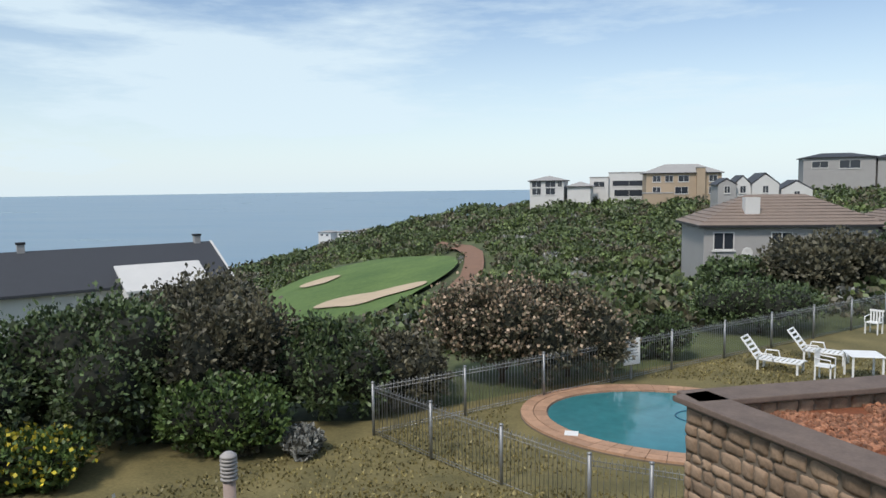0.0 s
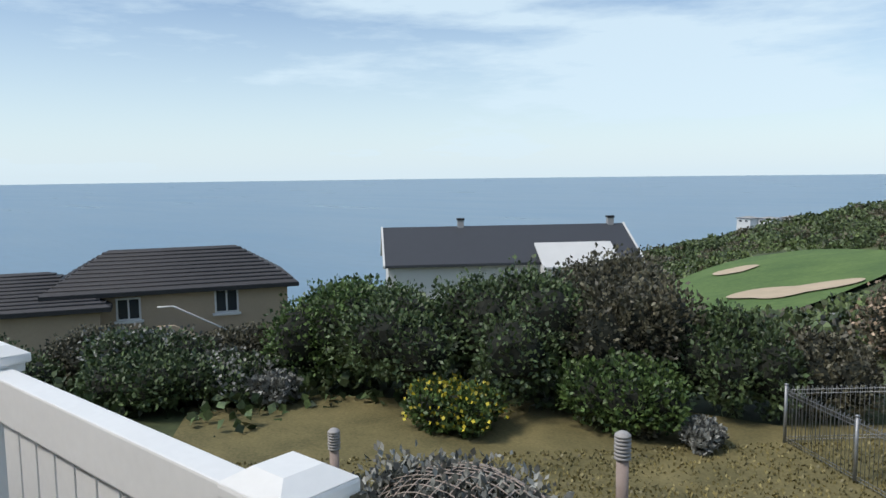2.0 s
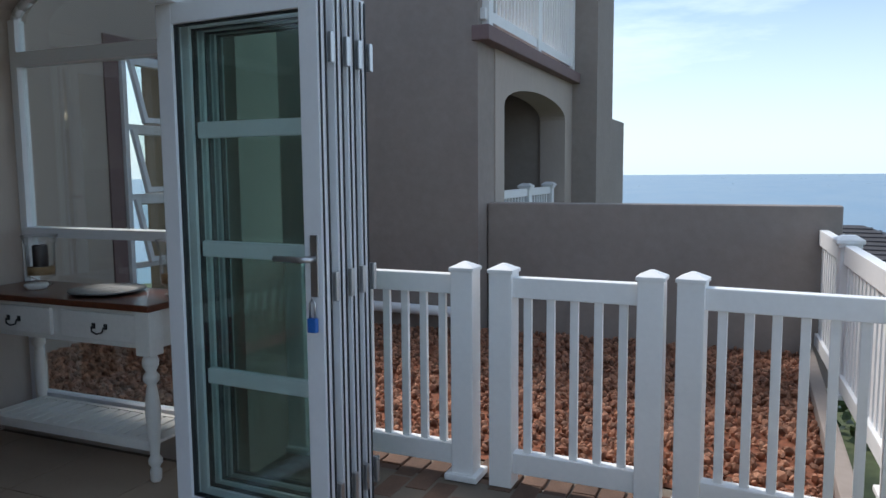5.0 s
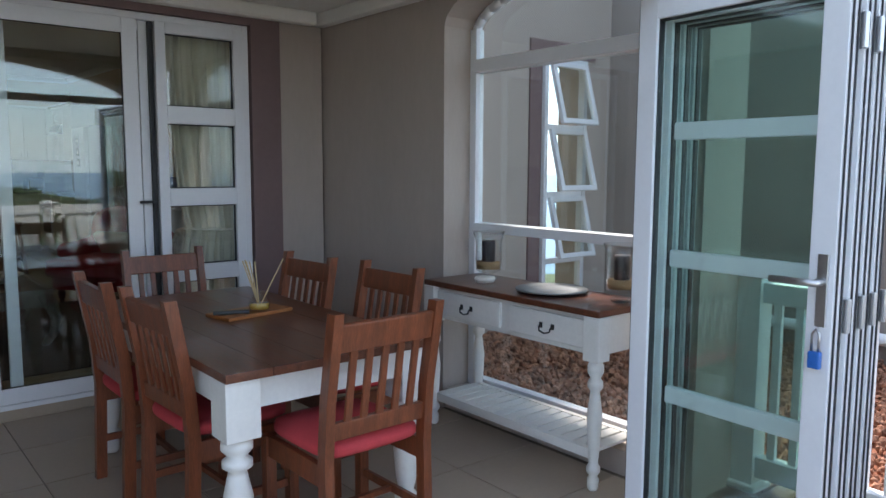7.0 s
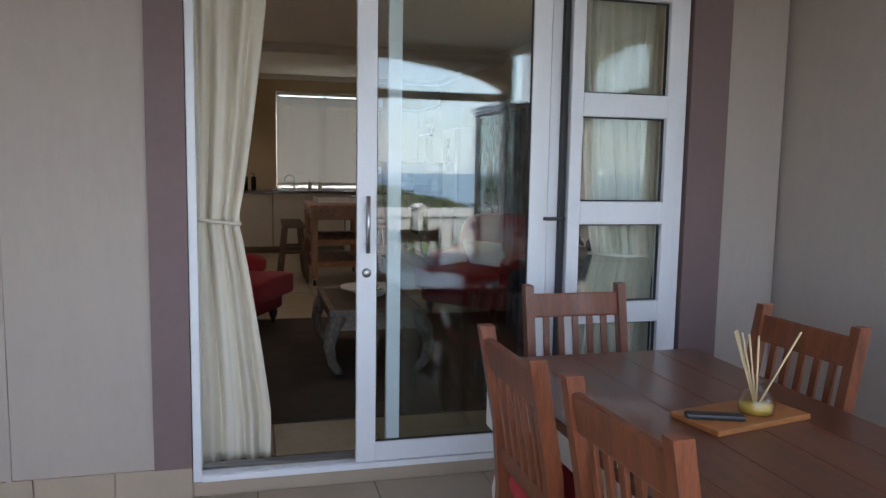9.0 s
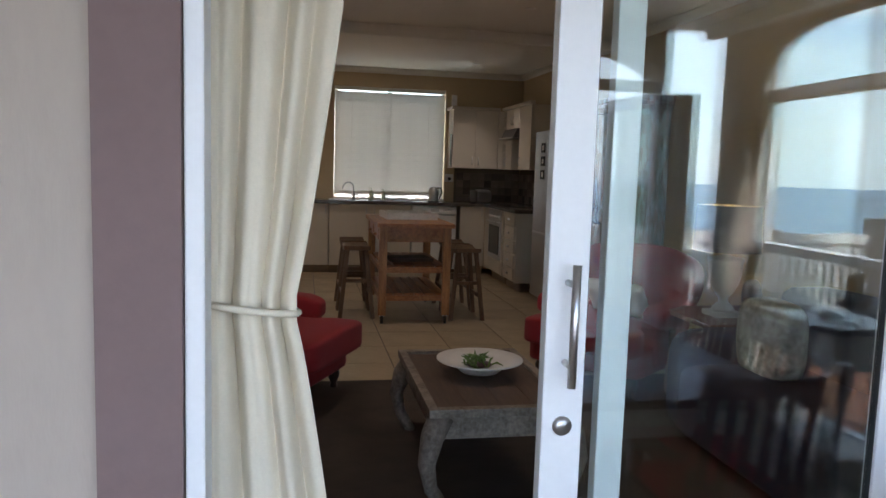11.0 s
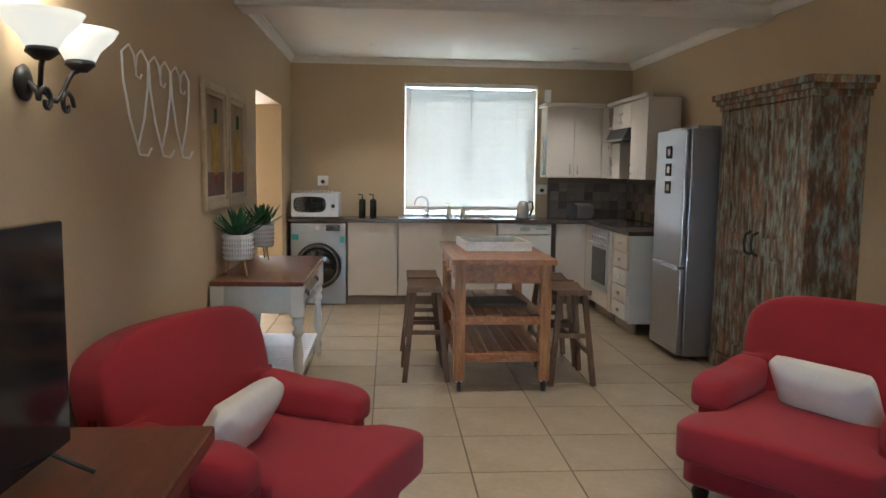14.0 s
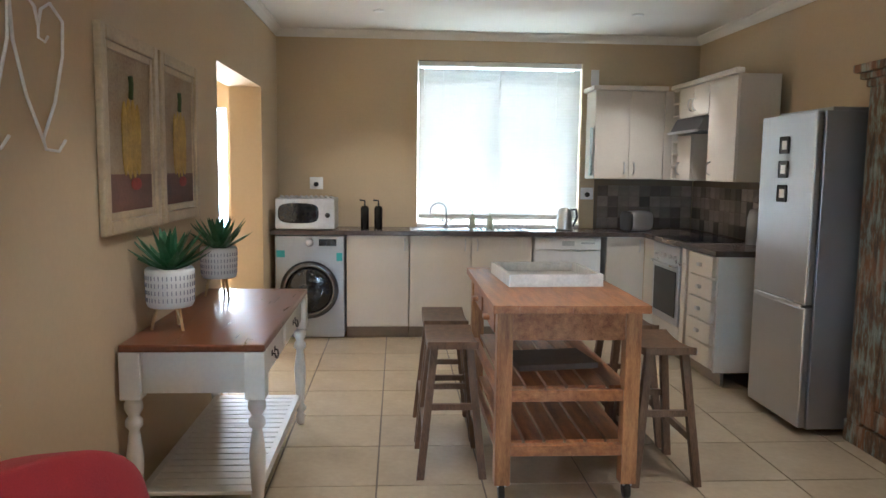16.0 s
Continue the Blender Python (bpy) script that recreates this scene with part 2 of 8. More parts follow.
# ---- patio shell ----
WY = -4.9      # door wall face
IN_X0, IN_X1, IN_Y = -3.24, 0.78, -13.65
KXR = -3.085     # right wall line in the kitchen
CEIL = 2.80
PCEIL = 2.42
structure("wall_door_side", box(0.27, 1.6, WY - 0.22, WY, -0.3, 3.0), M_WALL_PATIO, "taupe plaster wall beside the sliding door", "wall")
structure("wall_door_corner", box(-2.63, -2.31, WY - 0.22, WY, -0.3, 3.0), M_WALL_PATIO, "taupe plaster wall piece in the patio corner", "wall")
structure("wall_door_lintel", box(-2.31, 0.27, WY - 0.22, WY, 2.40, 3.0), M_WALL_PATIO, "taupe plaster wall over the sliding door", "wall")
structure("wall_door_foot", box(-2.31, 0.27, WY - 0.22, WY - 0.004, -0.3, 0.088), M_PTILE, "tiled step riser under the sliding door", "step")
structure("trim_door_left", box(0.122, 0.268, WY - 0.1, WY + 0.018, 0.16, 2.402), M_BAND, "mauve painted band round the sliding door", "trim")
structure("trim_door_right", box(-2.312, -2.112, WY - 0.1, WY + 0.018, 0.16, 2.402), M_BAND, "mauve painted band round the sliding door", "trim")
structure("trim_door_top", box(-2.11, 0.12, WY - 0.1, WY + 0.018, 2.284, 2.402), M_BAND, "mauve painted band over the sliding door", "trim")
SX = -2.65     # side wall face
structure("wall_window_side", box(SX - 0.3, SX, WY - 0.22, -3.62, -0.3, 3.0), M_WALL_PATIO, "taupe plaster side wall of the patio", "wall")
WX = SX - 0.22
structure("wall_window_post", box(SX - 0.3, SX, -2.20, -2.02, -0.3, 3.0), M_WALL_PATIO, "slim taupe plaster pier beside the patio window", "wall")
arch = [(-3.62, 2.17), (-3.62, 3.0), (-2.20, 3.0), (-2.20, 2.17)] + [(-2.91 + 0.71 * math.cos(a), 2.17 + 0.22 * math.sin(a)) for a in [math.pi * k / 14 for k in range(1, 14)]]
structure("wall_window_arch", prism(arch, -0.3, "x", SX), M_WALL_PATIO, "arched plaster head over the patio window", "wall")
structure("wall_window_foot", box(SX - 0.3, SX - 0.02, -3.62, -2.20, -0.3, 0.14), M_WALL_PATIO, "low plaster plinth under the patio window", "wall")
structure("ceiling_patio", box(-2.95, 3.4, WY - 0.2, -1.72, PCEIL, PCEIL + 0.2), M_CEIL, "white painted patio ceiling", "ceiling")
structure("cornice_patio", box(-2.65, -2.57, WY, -1.9, PCEIL - 0.09, PCEIL - 0.001, bevel=0.02), M_CEIL, "white plaster cornice under the patio ceiling", "trim")
structure("cornice_patio_door", box(-2.56, 1.6, WY + 0.001, WY + 0.08, PCEIL - 0.09, PCEIL - 0.001, bevel=0.02), M_CEIL, "white plaster cornice over the door wall", "trim")
front = [(-2.3, 2.03), (-2.3, 3.2), (1.6, 3.2), (1.6, 2.03)] + [(-0.35 + 1.95 * math.cos(a), 2.03 + 0.34 * math.sin(a)) for a in [math.pi * k / 18 for k in range(1, 18)]]
structure("wall_patio_front", prism(front, 0.3, "y", -2.02), M_WALL_PATIO, "arched plaster wall over the folding doors", "wall")
structure("trim_folding_header", box(-2.3, 1.6, -2.0, -1.93, 1.98, 2.045, bevel=0.004), M_ALU, "white aluminium header track of the folding doors", "trim")
structure("trim_folding_sill", box(-2.3, 1.6, -2.01, -1.92, FZ - 0.02, FZ + 0.012, bevel=0.003), M_ALU, "aluminium floor track of the folding doors", "trim")
structure("wall_patio_end", box(1.6, 1.82, WY - 0.2, -1.72, -0.3, 3.2), M_WALL_PATIO, "taupe plaster end wall of the patio", "wall")
structure("wall_patio_bead", box(0.795, 0.815, WY, WY + 0.012, 0.16, 2.42), M_WALL_PATIO, "plaster joint bead on the wall", "trim")
# house mass above: unseen block, kept low so sun reaches the fence
structure("wall_unseen_top", box(-2.95, 6.0, WY - 0.2, -1.72, 3.2, 3.55), M_WALL_OUT, "unseen taupe plaster block over the patio, low enough for sun", "wall")
floor_patio = structure("floor_patio", box(-2.95, 3.4, WY - 0.02, 1.1, FZ - 0.35, FZ - 0.005), M_GROUT, "grouted tile bed of the patio floor", "floor")
def tile_floor(parent, x0, x1, y0, y1, z, size, material, gap=0.005):
    bm = bx(bmesh.new(), gap / 2, size - gap / 2, gap / 2, size - gap / 2, -0.012, 0, bevel=0.0015)
    me = mesh_of(bm, "tile", material)
    nx, ny = math.ceil((x1 - x0) / size), math.ceil((y1 - y0) / size)
    for i in range(nx):
        for j in range(ny):
            w, d = min(size, x1 - x0 - i * size), min(size, y1 - y0 - j * size)
            ob = new("tile", me)
            ob.parent = parent
            ob.matrix_local = Matrix.Translation((x0 + i * size, y0 + j * size, z)) @ Matrix.Diagonal((w / size, d / size, 1, 1))

# ---- sliding door ----
def bar_frame(bm, x0, x1, z0, z1, y0, y1, w, bevel=0.004, wb=None):
    wb = wb or w
    bx(bm, x0, x0 + w, y0, y1, z0, z1, bevel)
    bx(bm, x1 - w, x1, y0, y1, z0, z1, bevel)
    bx(bm, x0 + w, x1 - w, y0, y1, z1 - w, z1, bevel)
    bx(bm, x0 + w, x1 - w, y0, y1, z0, z0 + wb, bevel)
    return bm

def pane(name, bm, parent, material=None, label="clear glass pane"):
    ob = part(name, bm, material or M_GLASS, parent, label)
    ob.visible_shadow = False
    return ob

door = thing("door_1", pose(0, WY, 0), "white aluminium sliding glass door standing half open", "door", kind="structure")
bm = bmesh.new()
bx(bm, 0.085, 0.12, -0.10, 0.0, 0.09, 2.28, 0.004)
bx(bm, -2.10, -2.06, -0.10, 0.0, 0.09, 2.28, 0.004)
bx(bm, -2.06, 0.085, -0.10, 0.0, 2.24, 2.28, 0.004)
bx(bm, -2.06, 0.085, -0.14, 0.005, 0.088, 0.115, 0.004)
part("outer_frame", bm, M_ALU, door)
bm = bmesh.new()
for y in (-0.012, -0.05, -0.09):
    bx(bm, -2.06, 0.085, y - 0.006, y, 0.115, 0.135)
part("floor_track", bm, M_STEEL, door, "grooved aluminium floor track")
leaf = part("sliding_leaf", bar_frame(bmesh.new(), -1.42, -0.56, 0.12, 2.24, -0.035, 0.0, 0.085), M_ALU, door, "sliding leaf with white frame")
pane("pane", box(-1.335, -0.645, -0.02, -0.014, 0.2, 2.16), leaf)
bm = bmesh.new()
bar_frame(bm, -1.34, -0.64, 0.2, 2.16, -0.026, -0.008, 0.008, 0)
part("gasket", bm, M_SEAL, leaf, "black rubber gasket")
bm = tube([(-0.602, 0.045, 1.05), (-0.602, 0.045, 1.29)], 0.009)
for z in (1.09, 1.25):
    tube([(-0.602, 0.0, z), (-0.602, 0.045, z)], 0.007, bm=bm)
part("handle", bm, M_STEEL, leaf, "brushed steel pull handle")
part("lock_plate", lathe([(0.0, 0), (0.02, 0), (0.02, 0.006), (0.0, 0.006)], 14, Matrix.Translation((-0.602, 0.0, 0.96)) @ Matrix.Rotation(-math.pi / 2, 4, "X")), M_STEEL, leaf, "steel lock cylinder plate")
part("second_leaf", bar_frame(bmesh.new(), -1.50, -0.70, 0.12, 2.24, -0.085, -0.05, 0.06), M_ALU, door, "second leaf parked behind the first")
pane("second_pane", box(-1.44, -0.76, -0.07, -0.064, 0.18, 2.18), door)
bm = bmesh.new()
bar_frame(bm, -2.06, -1.52, 0.12, 2.24, -0.06, 0.004, 0.06)
for z in (0.70, 1.21, 1.70):
    bx(bm, -2.0, -1.58, -0.06, 0.004, z - 0.045 if z > 0.7 else z, z + 0.06 if z > 0.7 else z + 0.1, 0.004)
fixed = part("fixed_light", bm, M_ALU, door, "fixed side light with four stacked panes")
for z0, z1 in ((0.18, 0.70), (0.80, 1.165), (1.27, 1.655), (1.76, 2.18)):
    pane("pane", box(-2.0, -1.58, -0.03, -0.024, z0, z1), fixed)
    part("gasket", bar_frame(bmesh.new(), -2.002, -1.578, z0 - 0.002, z1 + 0.002, -0.034, -0.02, 0.009, 0), M_SEAL, fixed, "black rubber gasket")
part("bumper", box(-1.50, -1.40, 0.004, 0.03, 1.185, 1.20, bevel=0.004), M_SEAL, door, "black door stop")
part("black_jamb", box(-1.515, -1.49, -0.1, -0.02, 0.12, 2.24), M_SEAL, door, "black brush strip in the door joint")

def curtain(name, x0, x1, y, z0, z1, tie, label, waves=5, side=1, tie_w=0.6):
    """A gathered curtain; it narrows at the tie."""
    bm = bmesh.new()
    nu, nv = 70, 46
    grid = []
    for j in range(nv + 1):
        v = j / nv
        z = z0 + (z1 - z0) * v
        k = 1.0
        if tie:
            d = (z - tie)
            k = tie_w + (1 - tie_w) * min(1, (abs(d) / (0.95 if d > 0 else 0.85)) ** 0.8)
        row = []
        for i in range(nu + 1):
            u = i / nu
            x = x0 + (x1 - x0) * u * k
            amp = 0.022 * (0.5 + 0.6 * k)
            yy = y + amp * (0.75 * math.sin(2 * math.pi * waves * u ** 1.25 + 0.9 * math.sin(3 * v)) + 0.4 * math.sin(2 * math.pi * waves * 1.7 * u + 2.1 * v + 1)) + 0.010 * math.sin(11 * u + 5 * v) + 0.004 * math.sin(23 * v + 6 * u)
            if tie:
                yy += 0.02 * math.exp(-((z - tie) / 0.08) ** 2)
            row.append(bm.verts.new((x, yy, z)))
        grid.append(row)
    for a, b in zip(grid, grid[1:]):
        for i in range(nu):
            f = bm.faces.new((a[i], a[i + 1], b[i + 1], b[i]))
            f.smooth = True
    c = thing(name, pose(0, 0, 0), label, "curtain")
    ob = part("cloth", bm, M_CURTAIN, c)
    so = ob.modifiers.new("thick", "SOLIDIFY")
    so.thickness = 0.004
    if tie:
        xe = x0 + (x1 - x0) * tie_w
        n = 18
        pts = [((x0 + xe) / 2 + (abs(xe - x0) / 2 + 0.012) * math.cos(2 * math.pi * k / n), y + 0.012 + 0.045 * math.sin(2 * math.pi * k / n), tie + 0.012 * math.cos(2 * math.pi * k / n)) for k in range(n + 1)]
        part("tie_band", tube(pts, 0.008, 6), M_CURTAIN, c, "cream tie-back band")
    return c
curtain("curtain", 0.10, -0.20, WY - 0.19, 0.10, 2.5, 1.17, "cream cotton curtain tied back at the sliding door", 3.3, tie_w=0.56)
curtain("curtain", -2.05, -1.62, WY - 0.19, 0.10, 2.5, 1.0, "cream cotton curtain gathered behind the side light", 6, tie_w=0.75)

# ---- patio window ----
win = thing("window_1", pose(WX, 0, 0), "arched white aluminium patio window with three lights", "window", kind="structure")
bm = bmesh.new()
bx(bm, -0.03, 0.03, -3.62, -3.57, 0.14, 2.17, 0.004)
bx(bm, -0.03, 0.03, -2.25, -2.20, 0.14, 2.17, 0.004)
bx(bm, -0.04, 0.05, -3.57, -2.25, 1.93, 2.0, 0.004)
bx(bm, -0.04, 0.05, -3.57, -2.25, 1.04, 1.09, 0.004)
bx(bm, -0.03, 0.03, -3.57, -2.25, 0.14, 0.19, 0.004)
n = 16
for k in range(n):
    a, b = math.pi * k / n, math.pi * (k + 1) / n
    p, q = Vector((0, -2.91 + 0.69 * math.cos(a), 2.15 + 0.21 * math.sin(a))), Vector((0, -2.91 + 0.69 * math.cos(b), 2.15 + 0.21 * math.sin(b)))
    tube([p, q], 0.026, 4, bm)
part("window_frame", bm, M_ALU, win)
pane("pane", box(-0.003, 0.003, -3.57, -2.25, 1.09, 1.93), win)
pane("pane", box(-0.003, 0.003, -3.57, -2.25, 0.19, 1.04), win)
pane("pane", prism([(-3.57, 2.0), (-2.25, 2.0), (-2.25, 2.15)] + [(-2.91 + 0.66 * math.cos(math.pi * k / 12), 2.15 + 0.2 * math.sin(math.pi * k / 12)) for k in range(1, 12)] + [(-3.57, 2.15)], 0.006, "x", -0.003), win)

# ---- folding doors ----
def fold_leaf(parent_name, m, label, handle=False, bars=()):
    """A leaf 0.72 wide and 1.93 high; it stands along +x from its pose."""
    d = thing(parent_name, m, label, "door", "folding door leaves")
    fr = part("leaf_frame", bar_frame(bmesh.new(), 0, 0.72, 0.02, 1.95, -0.025, 0.025, 0.075), M_ALU, d)
    pane("pane", box(0.075, 0.645, -0.004, 0.004, 0.095, 1.875), d, M_GREENGLASS, "green tinted glass pane")
    part("gasket", bar_frame(bmesh.new(), 0.07, 0.65, 0.09, 1.88, -0.012, 0.012, 0.01, 0), M_SEAL, d, "black rubber gasket")
    for z in bars:
        part("glazing_bar", box(0.09, 0.63, -0.016, 0.016, z - 0.03, z + 0.03, bevel=0.004), M_ALU, d)
    bm = bmesh.new()
    for x in (-0.004, 0.724):
        for y in (-0.015, 0.015):
            bx(bm, x - 0.002, x + 0.002, y - 0.003, y + 0.003, 0.03, 1.94)
    part("edge_seal", bm, M_SEAL, d, "black edge seals")
    for z in (0.2, 0.95, 1.75):
        bm = bmesh.new()
        bx(bm, 0.715, 0.74, 0.025, 0.045, z - 0.05, z + 0.05, 0.003)
        tube([(0.73, 0.035, z - 0.045), (0.73, 0.035, z + 0.045)], 0.009, 8, bm)
        part("hinge", bm, M_STEEL, d, "pale metal hinge")
    if handle:
        part("handle_plate", box(0.675, 0.705, -0.034, -0.025, 0.92, 1.13, bevel=0.002), M_STEEL, d)
        bm = tube([(0.69, -0.03, 1.05), (0.69, -0.075, 1.05), (0.68, -0.08, 1.05), (0.56, -0.08, 1.05)], 0.011)
        part("lever", bm, M_STEEL, d, "steel lever handle")
        part("padlock", box(0.67, 0.705, -0.055, -0.035, 0.80, 0.85, bevel=0.005), surf("blue_padlock_body", (0.02, 0.13, 0.45), 0.4), d, "small blue padlock")
        part("shackle", tube([(0.677, -0.045, 0.85), (0.677, -0.045, 0.9), (0.688, -0.045, 0.915), (0.698, -0.045, 0.9), (0.698, -0.045, 0.85)], 0.004, 6), M_STEEL, d)
    return d

fold_leaf("folding_door_leaf", pose(-2.24, -2.03, FZ, 0, 0, 86), "white folding glass door leaf with lever handle, folded open", True)
fold_leaf("folding_door_leaf", pose(-2.33, -2.03, FZ, 0, 0, 87), "white folding glass door leaf stacked open", bars=(0.55, 1.05, 1.5))
fold_leaf("folding_door_leaf", pose(-2.40, -2.03, FZ, 0, 0, 88), "white folding glass door leaf stacked open")
fold_leaf("folding_door_leaf", pose(-2.47, -2.03, FZ, 0, 0, 89), "white folding glass door leaf stacked open")

# ---- terrace fence and gates ----
def post_bm(h, w=0.1, cap=True):
    bm = box(-w / 2, w / 2, -w / 2, w / 2, 0, h, bevel=0.004)
    return bm
def pyramid_cap(w, z, big=False):
    bm = bmesh.new()
    if big:
        bx(bm, -w * 0.62, w * 0.62, -w * 0.62, w * 0.62, z - 0.035, z - 0.012, 0.004)
        bx(bm, -w * 0.74, w * 0.74, -w * 0.74, w * 0.74, z - 0.012, z + 0.012, 0.006)
    else:
        bx(bm, -w * 0.56, w * 0.56, -w * 0.56, w * 0.56, z - 0.004, z + 0.012, 0.003)
    s = w * (0.72 if big else 0.54)
    base = [bm.verts.new((a * s, b * s, z + 0.012)) for a, b in ((-1, -1), (1, -1), (1, 1), (-1, 1))]
    t = s * (0.5 if big else 0.15)
    top = [bm.verts.new((a * t, b * t, z + 0.035)) for a, b in ((-1, -1), (1, -1), (1, 1), (-1, 1))]
    for i in range(4):
        bm.faces.new((base[i], base[(i + 1) % 4], top[(i + 1) % 4], top[i]))
    bm.faces.new(top)
    return bm

def fence_run(name, a, b, z0, h, label, posts, slat_gap=0.1, slat_w=0.035, big=True, skirt=True, rail_h=0.11, group="terrace fence panels"):
    """White vinyl fence from a to b; posts: distances along it."""
    a, b = Vector(a), Vector(b)
    d = (b - a)
    L = d.length
    f = thing(name, pose(a.x, a.y, z0, 0, 0, math.degrees(math.atan2(d.y, d.x))), label, "fence", group)
    for p in posts:
        o = part("post", post_bm(h + 0.02), M_WHITE, f, "", pose(p, 0, 0))
        part("post_cap", pyramid_cap(0.1, h + 0.02, big), M_WHITE, o)
        if skirt:
            part("post_skirt", box(-0.075, 0.075, -0.075, 0.075, 0, 0.03, bevel=0.008), M_WHITE, o)
    part("top_rail", box(0, L, -0.03, 0.03, h - rail_h, h, bevel=0.005), M_WHITE, f)
    part("bottom_rail", box(0, L, -0.03, 0.03, 0.06, 0.15, bevel=0.005), M_WHITE, f)
    me = mesh_of(box(-slat_w / 2, slat_w / 2, -0.011, 0.011, 0.14, h - rail_h + 0.01, bevel=0.003), "slat", M_WHITE)
    n = int(L / slat_gap)
    for i in range(n):
        x = (i + 0.5) * L / n
        if min(abs(x - p) for p in posts) > 0.06:
            o = new("slat", me)
            o.parent = f
            o.matrix_local = pose(x, 0, 0)
    return f
HF = 0.90
fence_run("fence", (-6.25, 0.47), (-2.98, 0.60), FZ, HF, "white vinyl picket fence panel along the gravel bed", (0.05, 1.4, 2.85), 0.1, 0.06)
fence_run("fence", (-2.98, 0.60), (2.9, 0.92), FZ, HF, "white vinyl picket fence panel along the terrace edge", (0.92, 2.14, 3.5, 4.8), 0.1, 0.093)
fence_run("fence", (-2.97, -0.22), (-2.90, 0.52), FZ, HF, "white vinyl picket gate panel beside the fence corner", (0.03, 0.72), 0.09, 0.034, False, True, 0.085)
fence_run("picket_gate", (-2.985, -0.985), (-2.97, -0.30), FZ, HF, "white vinyl picket gate between two posts", (0.04, 0.645), 0.09, 0.034, False, False, 0.085)
fence_run("fence", (-3.0, -2.0), (-2.99, -1.09), FZ, HF, "white vinyl picket panel behind the folding doors", (0.03, 0.88), 0.09, 0.034, False, True, 0.085)

M_GRAVEL = surf("terracotta_gravel", (0.22, 0.075, 0.035), 0.85, vary=0.35, scale=20, fine=80, bump=0.3)
M_PAVER = surf("brown_brick_paver", (0.13, 0.075, 0.05), 0.85, vary=0.25, scale=12, fine=90, bump=0.3, random_shift=0.2)
structure("ground_gravel_bed", box(-5.95, -3.22, -4.9, 0.45, -0.3, FZ - 0.02), M_GRAVEL, "soil bed under terracotta gravel", "ground")
def pebbles(name, x0, x1, y0, y1, z, n, size, material, label, seed, clear=None):
    rnd = random.Random(seed)
    base = bmesh.new()
    bmesh.ops.create_icosphere(base, subdivisions=1, radius=1.0)
    bv = [v.co.copy() for v in base.verts]
    bf = [[v.index for v in f.verts] for f in base.faces]
    base.free()
    verts, faces = [], []
    for _ in range(n):
        x, y = rnd.uniform(x0, x1), rnd.uniform(y0, y1)
        s = size * rnd.uniform(0.5, 1.3)
        q = Euler((rnd.uniform(0, 3), rnd.uniform(0, 3), rnd.uniform(0, 3))).to_matrix()
        k = len(verts)
        sc = (s, s * rnd.uniform(0.6, 1), s * rnd.uniform(0.35, 0.7))
        for c in bv:
            p = q @ Vector((c.x * sc[0], c.y * sc[1], c.z * sc[2])) 
            verts.append((x + p.x, y + p.y, z + p.z + rnd.uniform(0, size * 0.15)))
        faces += [[k + i for i in f] for f in bf]
    me = bpy.data.meshes.new(name)
    me.from_pydata(verts, [], faces)
    me.materials.append(material)
    ob = new(name, me)
    return tagged(ob, label, "gravel", kind="stuff")
def island_colors(m, lo=0.5, hi=1.6):
    nt = m.node_tree
    geo = nt.nodes.new("ShaderNodeNewGeometry")
    hsv = nt.nodes.new("ShaderNodeHueSaturation")
    rng = nt.nodes.new("ShaderNodeMapRange")
    rng.inputs["To Min"].default_value, rng.inputs["To Max"].default_value = lo, hi
    p = nt.nodes["Principled BSDF"]
    src = p.inputs["Base Color"].links[0].from_socket
    nt.links.new(geo.outputs["Random Per Island"], rng.inputs["Value"])
    nt.links.new(rng.outputs["Result"], hsv.inputs["Value"])
    nt.links.new(src, hsv.inputs["Color"])
    nt.links.new(hsv.outputs["Color"], p.inputs["Base Color"])
    return m
M_PEBBLE = island_colors(surf("terracotta_pebble", (0.25, 0.09, 0.045), 0.8, vary=0.3, scale=8, fine=60, bump=0.1, color2=(0.34, 0.17, 0.10)))
pebbles("gravel", -5.9, -3.25, -4.85, 0.35, FZ, 9000, 0.026, M_PEBBLE, "loose terracotta gravel in the side bed", 3)
structure("kerb_gravel", box(-5.95, -3.15, 0.36, 0.44, -0.3, FZ + 0.06, bevel=0.01), M_WALL_OUT, "low plaster kerb along the gravel bed", "kerb")
pav = structure("pavement_bricks", box(-3.24, -2.5, -2.0, 0.55, -0.3, FZ - 0.02), M_GROUT, "sand bed under brick pavers", "pavement")
me_p = mesh_of(box(-0.105, 0.105, -0.05, 0.05, -0.03, 0.0, bevel=0.006), "paver", M_PAVER)
for i in range(3):
    for j in range(22):
        o = new("paver", me_p)
        o.parent = pav
        o.matrix_local = pose(-3.12 + i * 0.22 + (0.11 if j % 2 else 0), -1.95 + j * 0.112, FZ - 0.004 + 0.003 * math.sin(i * 3 + j * 5))
grass_strip = structure("ground_grass_strip", box(-3.1, 2.9, 0.30, 0.62, -0.3, FZ + 0.004), surf("strip_turf", (0.06, 0.09, 0.025), 0.95, vary=0.4, scale=15, fine=90, bump=0.5), "narrow strip of grass along the fence", "ground")

